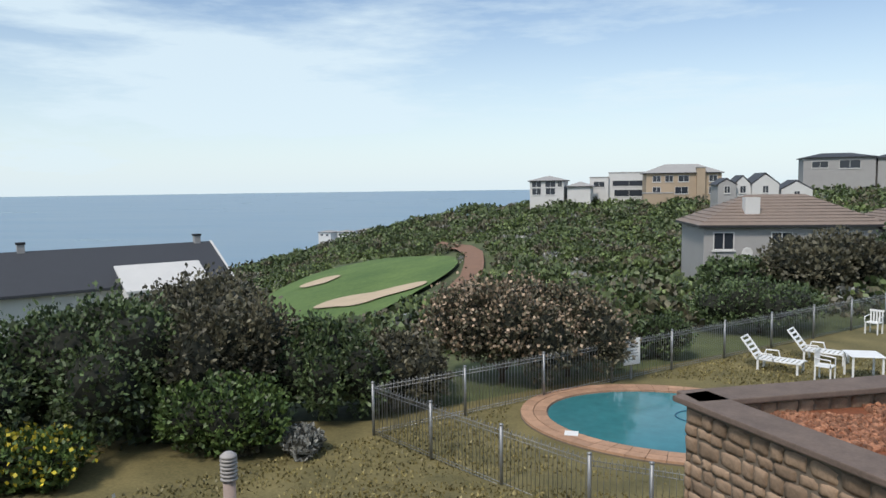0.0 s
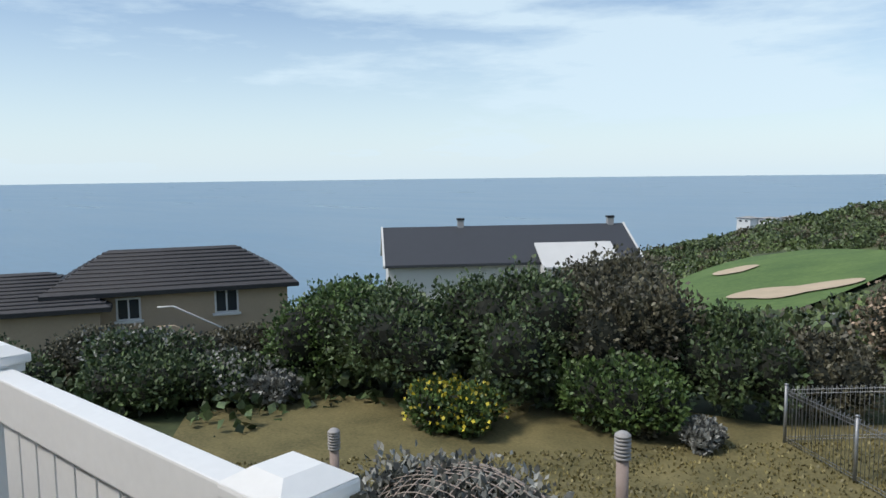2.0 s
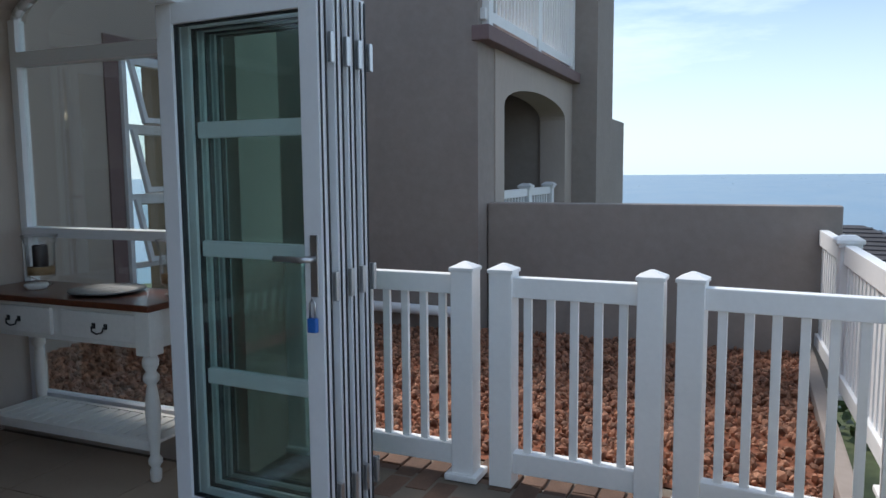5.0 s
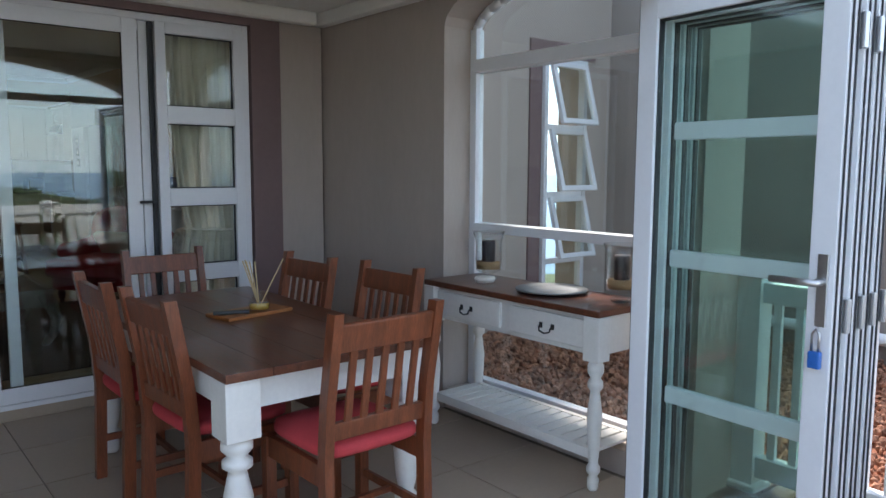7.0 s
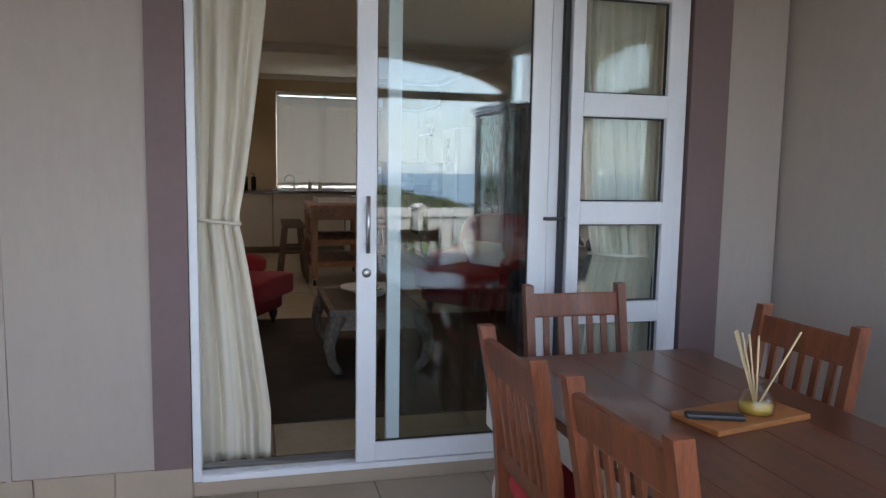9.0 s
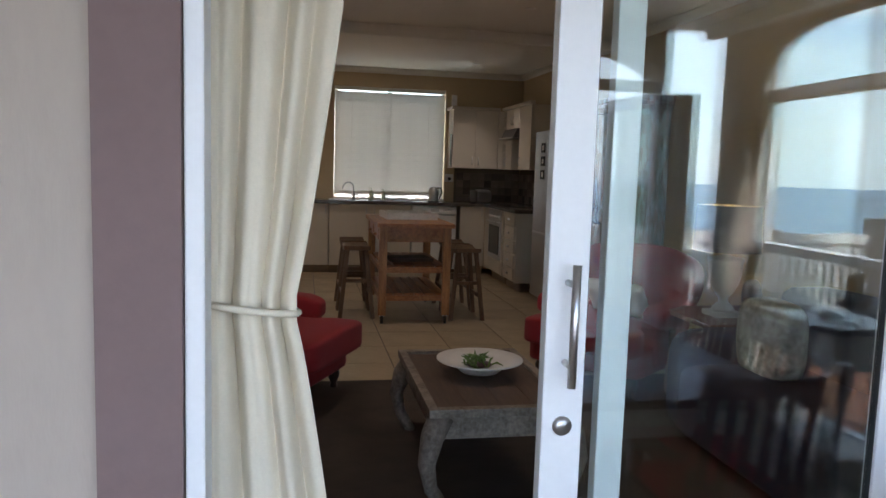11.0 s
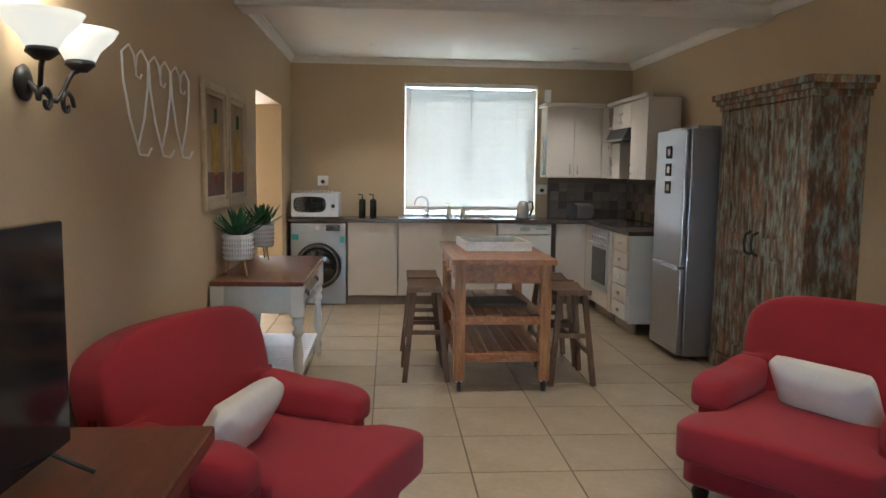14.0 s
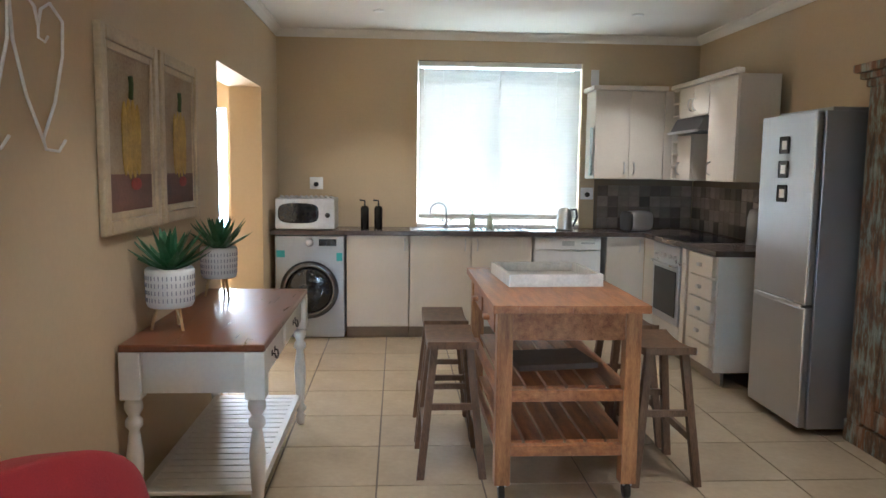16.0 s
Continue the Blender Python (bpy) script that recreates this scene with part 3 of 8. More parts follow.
# ---- neighbouring wing ----
structure("wall_garden", box(-6.15, -5.95, -2.05, 0.60, -0.3, 1.10, bevel=0.01), M_WALL_OUT, "rough taupe plaster garden wall", "wall")
structure("wall_wing_end", box(-6.15, -5.74, -5.2, -2.06, -0.3, 5.5), M_WALL_OUT, "rough taupe plaster end wall of the next wing", "wall")
wx0, wx1, ytop = -9.05, -6.15, 2.35
op0, op1 = -8.7, -6.4
out_line = [(wx1, -0.3), (wx1, 2.4), (wx0, 2.4), (wx0, -0.3), (op0, -0.3), (op0, 1.95)] + [((op0 + op1) / 2 + (op1 - op0) / 2 * math.cos(a), 1.95 + 0.2 * math.sin(a)) for a in [math.pi - math.pi * k / 14 for k in range(1, 14)]] + [(op1, 1.95), (op1, -0.3)]
structure("wall_wing_arch", prism(out_line, -0.3, "y", -2.05), M_WALL_PATIO, "pale plaster wall with arched balcony opening", "wall")
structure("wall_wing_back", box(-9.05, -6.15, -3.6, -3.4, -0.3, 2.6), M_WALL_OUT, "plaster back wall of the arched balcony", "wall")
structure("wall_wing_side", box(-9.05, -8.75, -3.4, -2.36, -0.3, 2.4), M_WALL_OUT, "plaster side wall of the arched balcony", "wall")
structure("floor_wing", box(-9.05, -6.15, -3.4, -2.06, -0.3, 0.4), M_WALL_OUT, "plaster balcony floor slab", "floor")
structure("trim_wing_ledge", box(-9.05, -5.70, -2.10, -1.95, 2.4, 2.52, bevel=0.01), M_BAND, "mauve moulded ledge over the arch", "trim")
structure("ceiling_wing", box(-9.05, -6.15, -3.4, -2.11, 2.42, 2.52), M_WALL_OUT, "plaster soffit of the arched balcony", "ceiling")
structure("wall_wing_tower", box(-10.1, -9.05, -4.0, -1.75, -0.3, 6.5), M_WALL_OUT, "rough taupe plaster tower of the next wing", "wall")
structure("wall_wing_far", box(-17, -10.1, -4.0, -2.7, -4.3, 2.4), M_WALL_OUT, "farther plaster wing with arched opening", "wall")
structure("trim_wing_far", box(-11.2, -10.1, -2.7, -2.45, 2.25, 2.4), M_BAND, "mauve ledge on the farther wing", "trim")
fence_run("balcony_railing", (-9.0, -2.05), (-5.8, -2.05), 2.52, 1.0, "white vinyl balcony railing over the ledge", (0.1, 1.6, 3.1), 0.1, 0.035, True, False, 0.08, "balcony railings")
fence_run("balcony_railing", (-8.65, -2.2), (-6.43, -2.2), 0.4, 0.78, "white vinyl railing in the arched opening", (0.1, 1.05, 2.1), 0.1, 0.035, True, False, 0.08, "balcony railings")
fence_run("balcony_railing", (-13.3, -2.75), (-10.15, -2.75), 2.4, 1.0, "white vinyl railing on the farther balcony", (0.1, 1.6, 3.1), 0.12, 0.035, True, False, 0.08, "balcony railings")
w2 = thing("window_2", pose(-7.2, -3.38, 0.5), "white framed balcony door with dark panes", "window", kind="structure")
part("window_frame", bar_frame(bmesh.new(), -0.55, 0.55, 0, 1.75, 0, 0.06, 0.09), M_WALL_PATIO, w2)
pane("pane", box(-0.46, 0.46, 0.02, 0.03, 0.09, 1.66), w2)
pipe = solid("drain_pipe", tube([(-5.68, -3.9, 0.22), (-5.68, -2.05, 0.2)], 0.045, 10), M_WHITE, "white plastic drain pipe along the plaster wall", "pipe")

# side window of the house, seen through the patio window
wc = thing("window_3", pose(-4.80, -4.9, 0.0), "white aluminium window with three top-hung sashes standing open", "window", kind="structure")
part("window_frame", bar_frame(bmesh.new(), -0.56, 0.0, -0.05, 2.36, -0.02, 0.05, 0.045), M_ALU, wc)
for z in (0.58, 1.17, 1.76):
    part("transom", box(-0.515, -0.045, -0.01, 0.045, z - 0.025, z + 0.025, bevel=0.004), M_ALU, wc)
for z in (2.31, 1.735, 1.145):
    s = part("sash", bar_frame(bmesh.new(), 0, 0.47, -0.55, 0, 0, 0.04, 0.045), M_ALU, wc, "top-hung sash standing open", pose(-0.515, 0.05, z, 15, 0, 0))
    pane("pane", box(0.045, 0.425, 0.018, 0.024, -0.505, -0.045), s)
pane("pane", box(-0.515, -0.045, 0.01, 0.016, 0.0, 0.555), wc)
bm = bmesh.new()
bx(bm, -4.795, -3.0, -5.2, -4.9, -0.3, 3.2)
bx(bm, -5.74, -5.365, -5.2, -4.9, -0.3, 3.2)
bx(bm, -5.365, -4.795, -5.2, -4.9, 2.365, 3.2)
bx(bm, -5.365, -4.795, -5.2, -4.9, -0.3, -0.055)
structure("wall_court_back", bm, M_WALL_PATIO, "taupe plaster court wall round the open window", "wall")
structure("wall_court_room", box(-5.5, -4.6, -5.9, -5.8, -0.3, 3.0), M_WALL_IN, "painted room wall behind the open window", "wall")
structure("trim_court_band", box(-4.795, -4.65, -4.9, -4.882, -0.1, 2.5), M_BAND, "mauve painted band beside the open window", "trim")
structure("trim_court_top", box(-5.5, -4.797, -4.9, -4.882, 2.37, 2.5), M_BAND, "mauve painted band over the open window", "trim")

# ---- patio furniture ----
def turned_leg(h, r, seg=16, top=0.14):
    """A turned leg: a square block above, rings and a swelling below."""
    w = r * 1.25
    bm = box(-w, w, -w, w, h - top, h, bevel=0.004)
    t = h - top
    prof = [(r * 0.55, 0), (r * 0.75, 0.012), (r * 0.8, 0.05), (r * 0.55, 0.065), (r * 0.95, 0.085), (r * 0.95, 0.10), (r * 0.6, 0.12), (r * 0.85, t * 0.35), (r * 1.05, t * 0.58), (r * 0.7, t * 0.74), (r * 0.6, t * 0.77), (r * 1.05, t * 0.80), (r * 1.05, t * 0.84), (r * 0.65, t * 0.87), (r * 1.1, t * 0.92), (r * 1.1, t * 0.96), (r * 0.8, t)]
    return lathe(prof, seg, bm=bm)

def drop_pull(parent, m):
    bm = tube([(-0.035, 0, 0), (-0.035, -0.014, -0.002), (-0.03, -0.018, -0.022), (0, -0.02, -0.03), (0.03, -0.018, -0.022), (0.035, -0.014, -0.002), (0.035, 0, 0)], 0.004, 6)
    for x in (-0.035, 0.035):
        bx(bm, x - 0.01, x + 0.01, -0.004, 0.0, -0.012, 0.014, 0.002)
    return part("handle", bm, M_BLACK, parent, "black drop handle", m)

def console(name, m, L, W, H, top_mat, body_mat, label, front=-1):
    """A console table along x with two drawers at -y, turned legs and a slatted shelf."""
    c = thing(name, m, label, "console table")
    part("tabletop", box(-L / 2, L / 2, -W / 2, W / 2, H - 0.03, H, bevel=0.008), top_mat, c, "dark stained wooden top")
    l2, w2_ = L / 2 - 0.04, W / 2 - 0.04
    bm = bmesh.new()
    bx(bm, -l2 - 0.0, l2, w2_ - 0.02, w2_, H - 0.20, H - 0.03)
    for s in (-1, 1):
        bx(bm, s * l2 - 0.01, s * l2 + 0.01, -w2_ + 0.02, w2_ - 0.02, H - 0.20, H - 0.03)
    bx(bm, -l2, l2, -w2_ + 0.004, -w2_ + 0.02, H - 0.20, H - 0.03)
    part("apron", bm, body_mat, c)
    for s in (-1, 1):
        d = part("drawer", box(-0.5 * (l2 - 0.07), 0.5 * (l2 - 0.07), -0.012, 0.006, -0.062, 0.062, bevel=0.004), body_mat, c, "", pose(s * (l2 / 2), -w2_, H - 0.115))
        drop_pull(d, pose(0, -0.012, 0.0))
    leg = mesh_of(turned_leg(H - 0.03, 0.032, 14, 0.19), "leg", body_mat)
    for sx in (-1, 1):
        for sy in (-1, 1):
            o = new("leg", leg)
            o.parent = c
            o.matrix_local = pose(sx * l2, sy * w2_, 0)
    sh = part("shelf", box(-l2, l2, -w2_, -w2_ + 0.03, 0.13, 0.175, bevel=0.003), body_mat, c, "slatted lower shelf")
    bx_b = bmesh.new()
    bx(bx_b, -l2, l2, w2_ - 0.03, w2_, 0.13, 0.175, 0.003)
    part("shelf_rail", bx_b, body_mat, c)
    n = int(2 * l2 / 0.068)
    sl = mesh_of(box(-0.029, 0.029, -w2_ + 0.03, w2_ - 0.03, 0.157, 0.172, bevel=0.002), "slat", body_mat)
    for i in range(n):
        o = new("slat", sl)
        o.parent = c
        o.matrix_local = pose(-l2 + (i + 0.5) * 2 * l2 / n, 0, 0)
    return c
# sideboard stands along the side wall, its drawers towards +x
console("console_table", pose(-2.60, -2.90, FZ, 0, 0, 90), 1.16, 0.40, 0.785, M_WOOD, M_CREAM, "cream console table with dark wooden top and slatted shelf")

table = thing("dining_table", pose(-1.32, -3.38, FZ), "dining table with dark wooden top and white turned legs", "table")
for k in range(5):
    part("top_board", box(-0.41 + k * 0.164, -0.41 + (k + 1) * 0.164 - 0.0008, -0.80, 0.80, 0.695, 0.725, bevel=0.002), M_WOOD, table)
for s in (-1, 1):
    part("side_apron", box(s * 0.36 - 0.012, s * 0.36 + 0.012, -0.665, 0.665, 0.585, 0.694), M_CREAM, table)
    part("end_apron", box(-0.285, 0.285, s * 0.74 - 0.012, s * 0.74 + 0.012, 0.585, 0.694), M_CREAM, table)
me = mesh_of(turned_leg(0.694, 0.048, 20, 0.2), "leg", M_CREAM)
for sx in (-1, 1):
    for sy in (-1, 1):
        o = new("leg", me)
        o.parent = table
        o.matrix_local = pose(sx * 0.345, sy * 0.725, 0)

def dining_chair(m, label):
    c = thing("dining_chair", m, label, "chair", "chairs round the dining table")
    # faces +y, back at -y
    for s in (-1, 1):
        bm = bmesh.new()
        prev = None
        pts = [(-0.20, 0.0), (-0.185, 0.42), (-0.20, 0.62), (-0.255, 0.925)]
        n = len(pts)
        rings = []
        for y, z in pts:
            rings.append([bm.verts.new((s * 0.2 + a * 0.017, y + b * 0.022, z)) for a, b in ((-1, -1), (1, -1), (1, 1), (-1, 1))])
        for a, b in zip(rings, rings[1:]):
            for k in range(4):
                bm.faces.new((a[k], a[(k + 1) % 4], b[(k + 1) % 4], b[k]))
        bm.faces.new(rings[0])
        bm.faces.new(rings[-1])
        part("back_post", bm, M_CHAIR, c)
        part("leg", box(s * 0.2 - 0.02, s * 0.2 + 0.02, 0.18, 0.22, 0, 0.42, bevel=0.003), M_CHAIR, c)
        part("side_rail", box(s * 0.2 - 0.012, s * 0.2 + 0.012, -0.17, 0.18, 0.345, 0.42, bevel=0.002), M_CHAIR, c)
        part("stretcher", box(s * 0.2 - 0.009, s * 0.2 + 0.009, -0.18, 0.18, 0.16, 0.19, bevel=0.002), M_CHAIR, c)
    part("front_rail", box(-0.18, 0.18, 0.19, 0.212, 0.345, 0.42, bevel=0.002), M_CHAIR, c)
    part("cross_stretcher", box(-0.19, 0.19, -0.01, 0.01, 0.165, 0.185), M_CHAIR, c)
    part("top_rail", box(-0.185, 0.185, -0.012, 0.012, -0.05, 0.045, bevel=0.006), M_CHAIR, c, "", pose(0, -0.243, 0.845, 10))
    part("lower_rail", box(-0.185, 0.185, -0.011, 0.011, -0.03, 0.03, bevel=0.004), M_CHAIR, c, "", pose(0, -0.192, 0.53, 4))
    sl = mesh_of(box(-0.013, 0.013, -0.006, 0.006, -0.145, 0.135, bevel=0.002), "slat", M_CHAIR)
    for k in range(5):
        o = new("slat", sl)
        o.parent = c
        o.matrix_local = pose(-0.125 + k * 0.0625, -0.218, 0.675, 9.5)
    part("seat_cushion", pillow(0.42, 0.42, 0.09, 0.45, 8, Matrix.Translation((0, 0.01, 0.455)), puff=0.5), M_REDSEAT, c, "coral red seat cushion")
    return c
chair_label = "red-brown oak dining chair with slatted back and red cushion"
ch = dining_chair(pose(-1.36, -2.60, FZ, 0, 0, 181), chair_label)
for x, y, r in ((-1.09, -3.09, 93), (-1.05, -3.62, 90), (-1.74, -3.2, -88), (-1.64, -3.77, -86), (-1.39, -4.26, 0)):
    copy_thing(ch, pose(x, y, FZ, 0, 0, r))

TT = FZ + 0.725
M_TRAY = surf("orange_wood", (0.33, 0.12, 0.035), 0.45, vary=0.3, scale=5, fine=40, stretch=(1, 8, 8))
solid("serving_board", box(-0.17, 0.17, -0.085, 0.085, 0.0, 0.016, bevel=0.004), M_TRAY, "orange-brown wooden board on the dining table", "board", m=pose(-1.40, -3.45, TT, 0, 0, 12))
dif = thing("reed_diffuser", pose(-1.44, -3.44, TT + 0.016), "glass reed diffuser with pale reeds on the wooden board", "diffuser")
part("bottle", lathe([(0.0, 0.0), (0.045, 0.002), (0.048, 0.03), (0.035, 0.055), (0.018, 0.066), (0.018, 0.085), (0.02, 0.088)], 18), M_CLEAR, dif, "squat clear glass bottle")
part("oil", lathe([(0.0, 0.003), (0.042, 0.005), (0.043, 0.028), (0.0, 0.028)], 16), surf("amber_oil", (0.5, 0.32, 0.06), 0.1), dif)
M_REED = surf("pale_reed", (0.62, 0.46, 0.25), 0.8)
for k, (ax, ay) in enumerate(((0.25, 0.1), (0.32, -0.1), (0.18, 0.2), (0.28, 0.0), (-0.55, 0.1), (0.22, -0.2))):
    part("reed", tube([(0, 0, 0.01), (ax * 0.2, ay * 0.2, 0.22)], 0.0028, 5), M_REED, dif)
rem = solid("remote_control", box(-0.075, 0.075, -0.018, 0.018, 0, 0.014, bevel=0.005), M_BLACK, "black handheld object lying on the wooden board", "remote", m=pose(-1.30, -3.42, TT + 0.016, 0, 0, -20))
ST = FZ + 0.785
M_WAX = surf("charcoal_wax", (0.025, 0.025, 0.03), 0.6)
M_SAND = surf("sand_fill", (0.30, 0.20, 0.10), 0.95, fine=200, bump=0.3)
def candle_vase(x, y):
    v = thing("candle_vase", pose(x, y, ST), "glass hurricane vase with dark pillar candle on sand", "vase", "candle vases")
    part("glass_body", lathe([(0.045, 0.0), (0.05, 0.008), (0.022, 0.02), (0.022, 0.03), (0.065, 0.05), (0.07, 0.1), (0.068, 0.2), (0.085, 0.255), (0.082, 0.255), (0.064, 0.2), (0.066, 0.1), (0.0, 0.052)], 24), M_CLEAR, v, "flared clear glass body")
    part("sand", lathe([(0.0, 0.054), (0.062, 0.058), (0.064, 0.095), (0.0, 0.1)], 20), M_SAND, v, "brown sand filling")
    part("candle", lathe([(0.0, 0.095), (0.035, 0.095), (0.036, 0.2), (0.03, 0.206), (0.0, 0.2)], 20), M_WAX, v, "charcoal pillar candle")
    return v
candle_vase(-2.66, -3.26)
candle_vase(-2.68, -2.42)
solid("candle_dish", lathe([(0.0, 0.0), (0.045, 0.0), (0.055, 0.02), (0.05, 0.028), (0.0, 0.026)], 20), M_CREAM, "small white dish on the console table", "dish", m=pose(-2.58, -3.20, ST))
solid("round_platter", lathe([(0.0, 0.0), (0.10, 0.0), (0.17, 0.012), (0.172, 0.018), (0.12, 0.012), (0.0, 0.01)], 32), surf("grey_zinc", (0.25, 0.26, 0.26), 0.5, metal=0.6, vary=0.2), "round grey metal platter on the console table", "platter", m=pose(-2.62, -2.78, ST))

# ---- living room and kitchen shell ----
Y0 = WY - 0.22
structure("floor_indoor", box(IN_X0 - 0.1, IN_X1 + 2.2, IN_Y - 0.2, Y0 + 0.1, IF - 0.4, IF - 0.006), M_GROUT, "grouted tile bed of the indoor floor", "floor")
structure("wall_right", prism([(IN_X0, Y0), (KXR - 0.005, IN_Y - 0.2), (IN_X0 - 0.25, IN_Y - 0.2), (IN_X0 - 0.25, Y0)], 3.3, "z", -0.3), M_WALL_IN, "ochre painted long wall", "wall")
DJ0, DJ1 = -11.42, -12.87
structure("wall_left_front", box(IN_X1, IN_X1 + 0.25, DJ0, Y0, -0.3, 3.0), M_WALL_IN, "ochre painted wall with sconce and pictures", "wall")
structure("wall_left_back", box(IN_X1, IN_X1 + 0.25, IN_Y - 0.2, DJ1, -0.3, 3.0), M_WALL_IN, "ochre painted wall by the washing machine", "wall")
structure("wall_left_lintel", box(IN_X1, IN_X1 + 0.25, DJ1, DJ0, 2.2, 3.0), M_WALL_IN, "ochre painted wall over the passage opening", "wall")
structure("wall_front_left", box(0.27, IN_X1 + 0.25, Y0 - 0.02, Y0 - 0.003, -0.3, 3.0), M_WALL_IN, "ochre painted wall beside the sliding door", "wall")
structure("wall_front_right", box(IN_X0, -2.31, Y0 - 0.02, Y0 - 0.003, -0.3, 3.0), M_WALL_IN, "ochre painted wall beside the sliding door", "wall")
structure("wall_front_top", box(-2.31, 0.27, Y0 - 0.02, Y0 - 0.003, 2.42, 3.0), M_WALL_IN, "ochre painted wall over the sliding door", "wall")
# passage beyond the opening
structure("wall_passage_far", box(IN_X1 + 1.6, IN_X1 + 1.8, -13.85, -10.6, -0.3, 3.0), M_WALL_IN, "ochre painted passage wall", "wall")
structure("wall_passage_front", box(IN_X1 + 0.25, IN_X1 + 1.6, -10.8, -10.6, -0.3, 3.0), M_WALL_IN, "ochre painted passage end wall", "wall")
bm = bmesh.new()
bx(bm, IN_X1 + 0.25, IN_X1 + 0.45, -13.85, -13.65, -0.3, 3.0)
bx(bm, IN_X1 + 1.25, IN_X1 + 1.6, -13.85, -13.65, -0.3, 3.0)
bx(bm, IN_X1 + 0.45, IN_X1 + 1.25, -13.85, -13.65, 2.1, 3.0)
bx(bm, IN_X1 + 0.45, IN_X1 + 1.25, -13.85, -13.65, -0.3, 1.0)
structure("wall_passage_back", bm, M_WALL_IN, "ochre painted passage wall with a window", "wall")
# rear wall with the kitchen window
KX0, KX1, KZ0, KZ1 = -2.0, -0.487, 1.055, 2.55
bm = bmesh.new()
bx(bm, IN_X0, KX0, IN_Y - 0.22, IN_Y, -0.3, 3.0)
bx(bm, KX1, IN_X1 + 0.25, IN_Y - 0.22, IN_Y, -0.3, 3.0)
bx(bm, KX0, KX1, IN_Y - 0.22, IN_Y, KZ1, 3.0)
bx(bm, KX0, KX1, IN_Y - 0.22, IN_Y, -0.3, KZ0)
structure("wall_rear", bm, M_WALL_IN, "ochre painted kitchen wall with a window opening", "wall")
structure("ceiling_indoor", box(IN_X0 - 0.2, IN_X1 + 1.8, IN_Y - 0.2, Y0, CEIL, CEIL + 0.2), M_CEIL, "white painted ceiling", "ceiling")
structure("beam_ceiling", box(IN_X0, IN_X1, -10.95, -10.62, CEIL - 0.10, CEIL - 0.001, bevel=0.004), M_CEIL, "shallow white beam across the ceiling", "beam")
def cornice(name, a, b, side):
    """A stepped cove moulding from a to b; side points into the room."""
    a, b, side = Vector((*a, 0)), Vector((*b, 0)), Vector((*side, 0))
    prof = [(0, 0), (0.062, 0), (0.06, -0.013), (0.042, -0.021), (0.022, -0.04), (0.012, -0.056), (0.009, -0.07), (0, -0.07)]
    bm = bmesh.new()
    r0 = [bm.verts.new(a + side * p + Vector((0, 0, CEIL - 0.001 + q))) for p, q in prof]
    r1 = [bm.verts.new(b + side * p + Vector((0, 0, CEIL - 0.001 + q))) for p, q in prof]
    for i in range(len(prof)):
        bm.faces.new((r0[i], r0[(i + 1) % len(prof)], r1[(i + 1) % len(prof)], r1[i]))
    bm.faces.new(r0)
    bm.faces.new(r1[::-1])
    structure(name, bm, M_CEIL, "white plaster cornice under the ceiling", "trim")
for y0, y1, tag in ((-10.95, IN_Y, "kitchen"), (Y0 - 0.02, -10.62, "living")):
    cornice(f"cornice_{tag}_left", (IN_X1, y0), (IN_X1, y1), (-1, 0))
    xr = [IN_X0 + (KXR - IN_X0) * (y - Y0) / (IN_Y - Y0) for y in (y0, y1)]
    cornice(f"cornice_{tag}_right", (xr[0], y0), (xr[1], y1), (1, 0))
cornice("cornice_kitchen_rear", (IN_X0, IN_Y), (IN_X1, IN_Y), (0, 1))
cornice("cornice_beam", (IN_X0, -10.95), (IN_X1, -10.95), (0, -1))
cornice("cornice_beam_front", (IN_X0, -10.62), (IN_X1, -10.62), (0, 1))

kw = thing("window_4", pose(0, IN_Y - 0.12, 0), "white kitchen window behind a venetian blind", "window", kind="structure")
bm = bar_frame(bmesh.new(), KX0, KX1, KZ0, KZ1, -0.05, 0.0, 0.05)
bx(bm, (KX0 + KX1) / 2 - 0.03, (KX0 + KX1) / 2 + 0.03, -0.05, 0, KZ0 + 0.05, KZ1 - 0.05, 0.003)
part("window_frame", bm, M_ALU, kw)
for a, b in ((KX0 + 0.05, (KX0 + KX1) / 2 - 0.03), ((KX0 + KX1) / 2 + 0.03, KX1 - 0.05)):
    pane("pane", box(a, b, -0.03, -0.024, KZ0 + 0.05, KZ1 - 0.05), kw)
part("window_sill", box(KX0, KX1, 0.0, 0.14, KZ0 - 0.02, KZ0 + 0.012, bevel=0.004), M_CREAM, kw)
M_BLIND = surf("white_blind_slat", (0.80, 0.78, 0.73), 0.5, vary=0.03, bump=0)
bp = M_BLIND.node_tree.nodes["Principled BSDF"]
bp.inputs["Transmission Weight"].default_value = 0.0
trans = M_BLIND.node_tree.nodes.new("ShaderNodeBsdfTranslucent")
trans.inputs["Color"].default_value = (0.85, 0.80, 0.70, 1)
mixs = M_BLIND.node_tree.nodes.new("ShaderNodeMixShader")
mixs.inputs[0].default_value = 0.013
outm = M_BLIND.node_tree.nodes["Material Output"]
M_BLIND.node_tree.links.new(bp.outputs[0], mixs.inputs[1])
M_BLIND.node_tree.links.new(trans.outputs[0], mixs.inputs[2])
M_BLIND.node_tree.links.new(mixs.outputs[0], outm.inputs["Surface"])
blind = thing("venetian_blind", pose((KX0 + KX1) / 2, IN_Y - 0.045, 0), "white venetian blind with closed slats over the sink", "blind")
half = (KX1 - KX0) / 2 - 0.01
part("head_rail", box(-half, half, -0.025, 0.03, KZ1 - 0.05, KZ1 - 0.005, bevel=0.004), M_CREAM, blind)
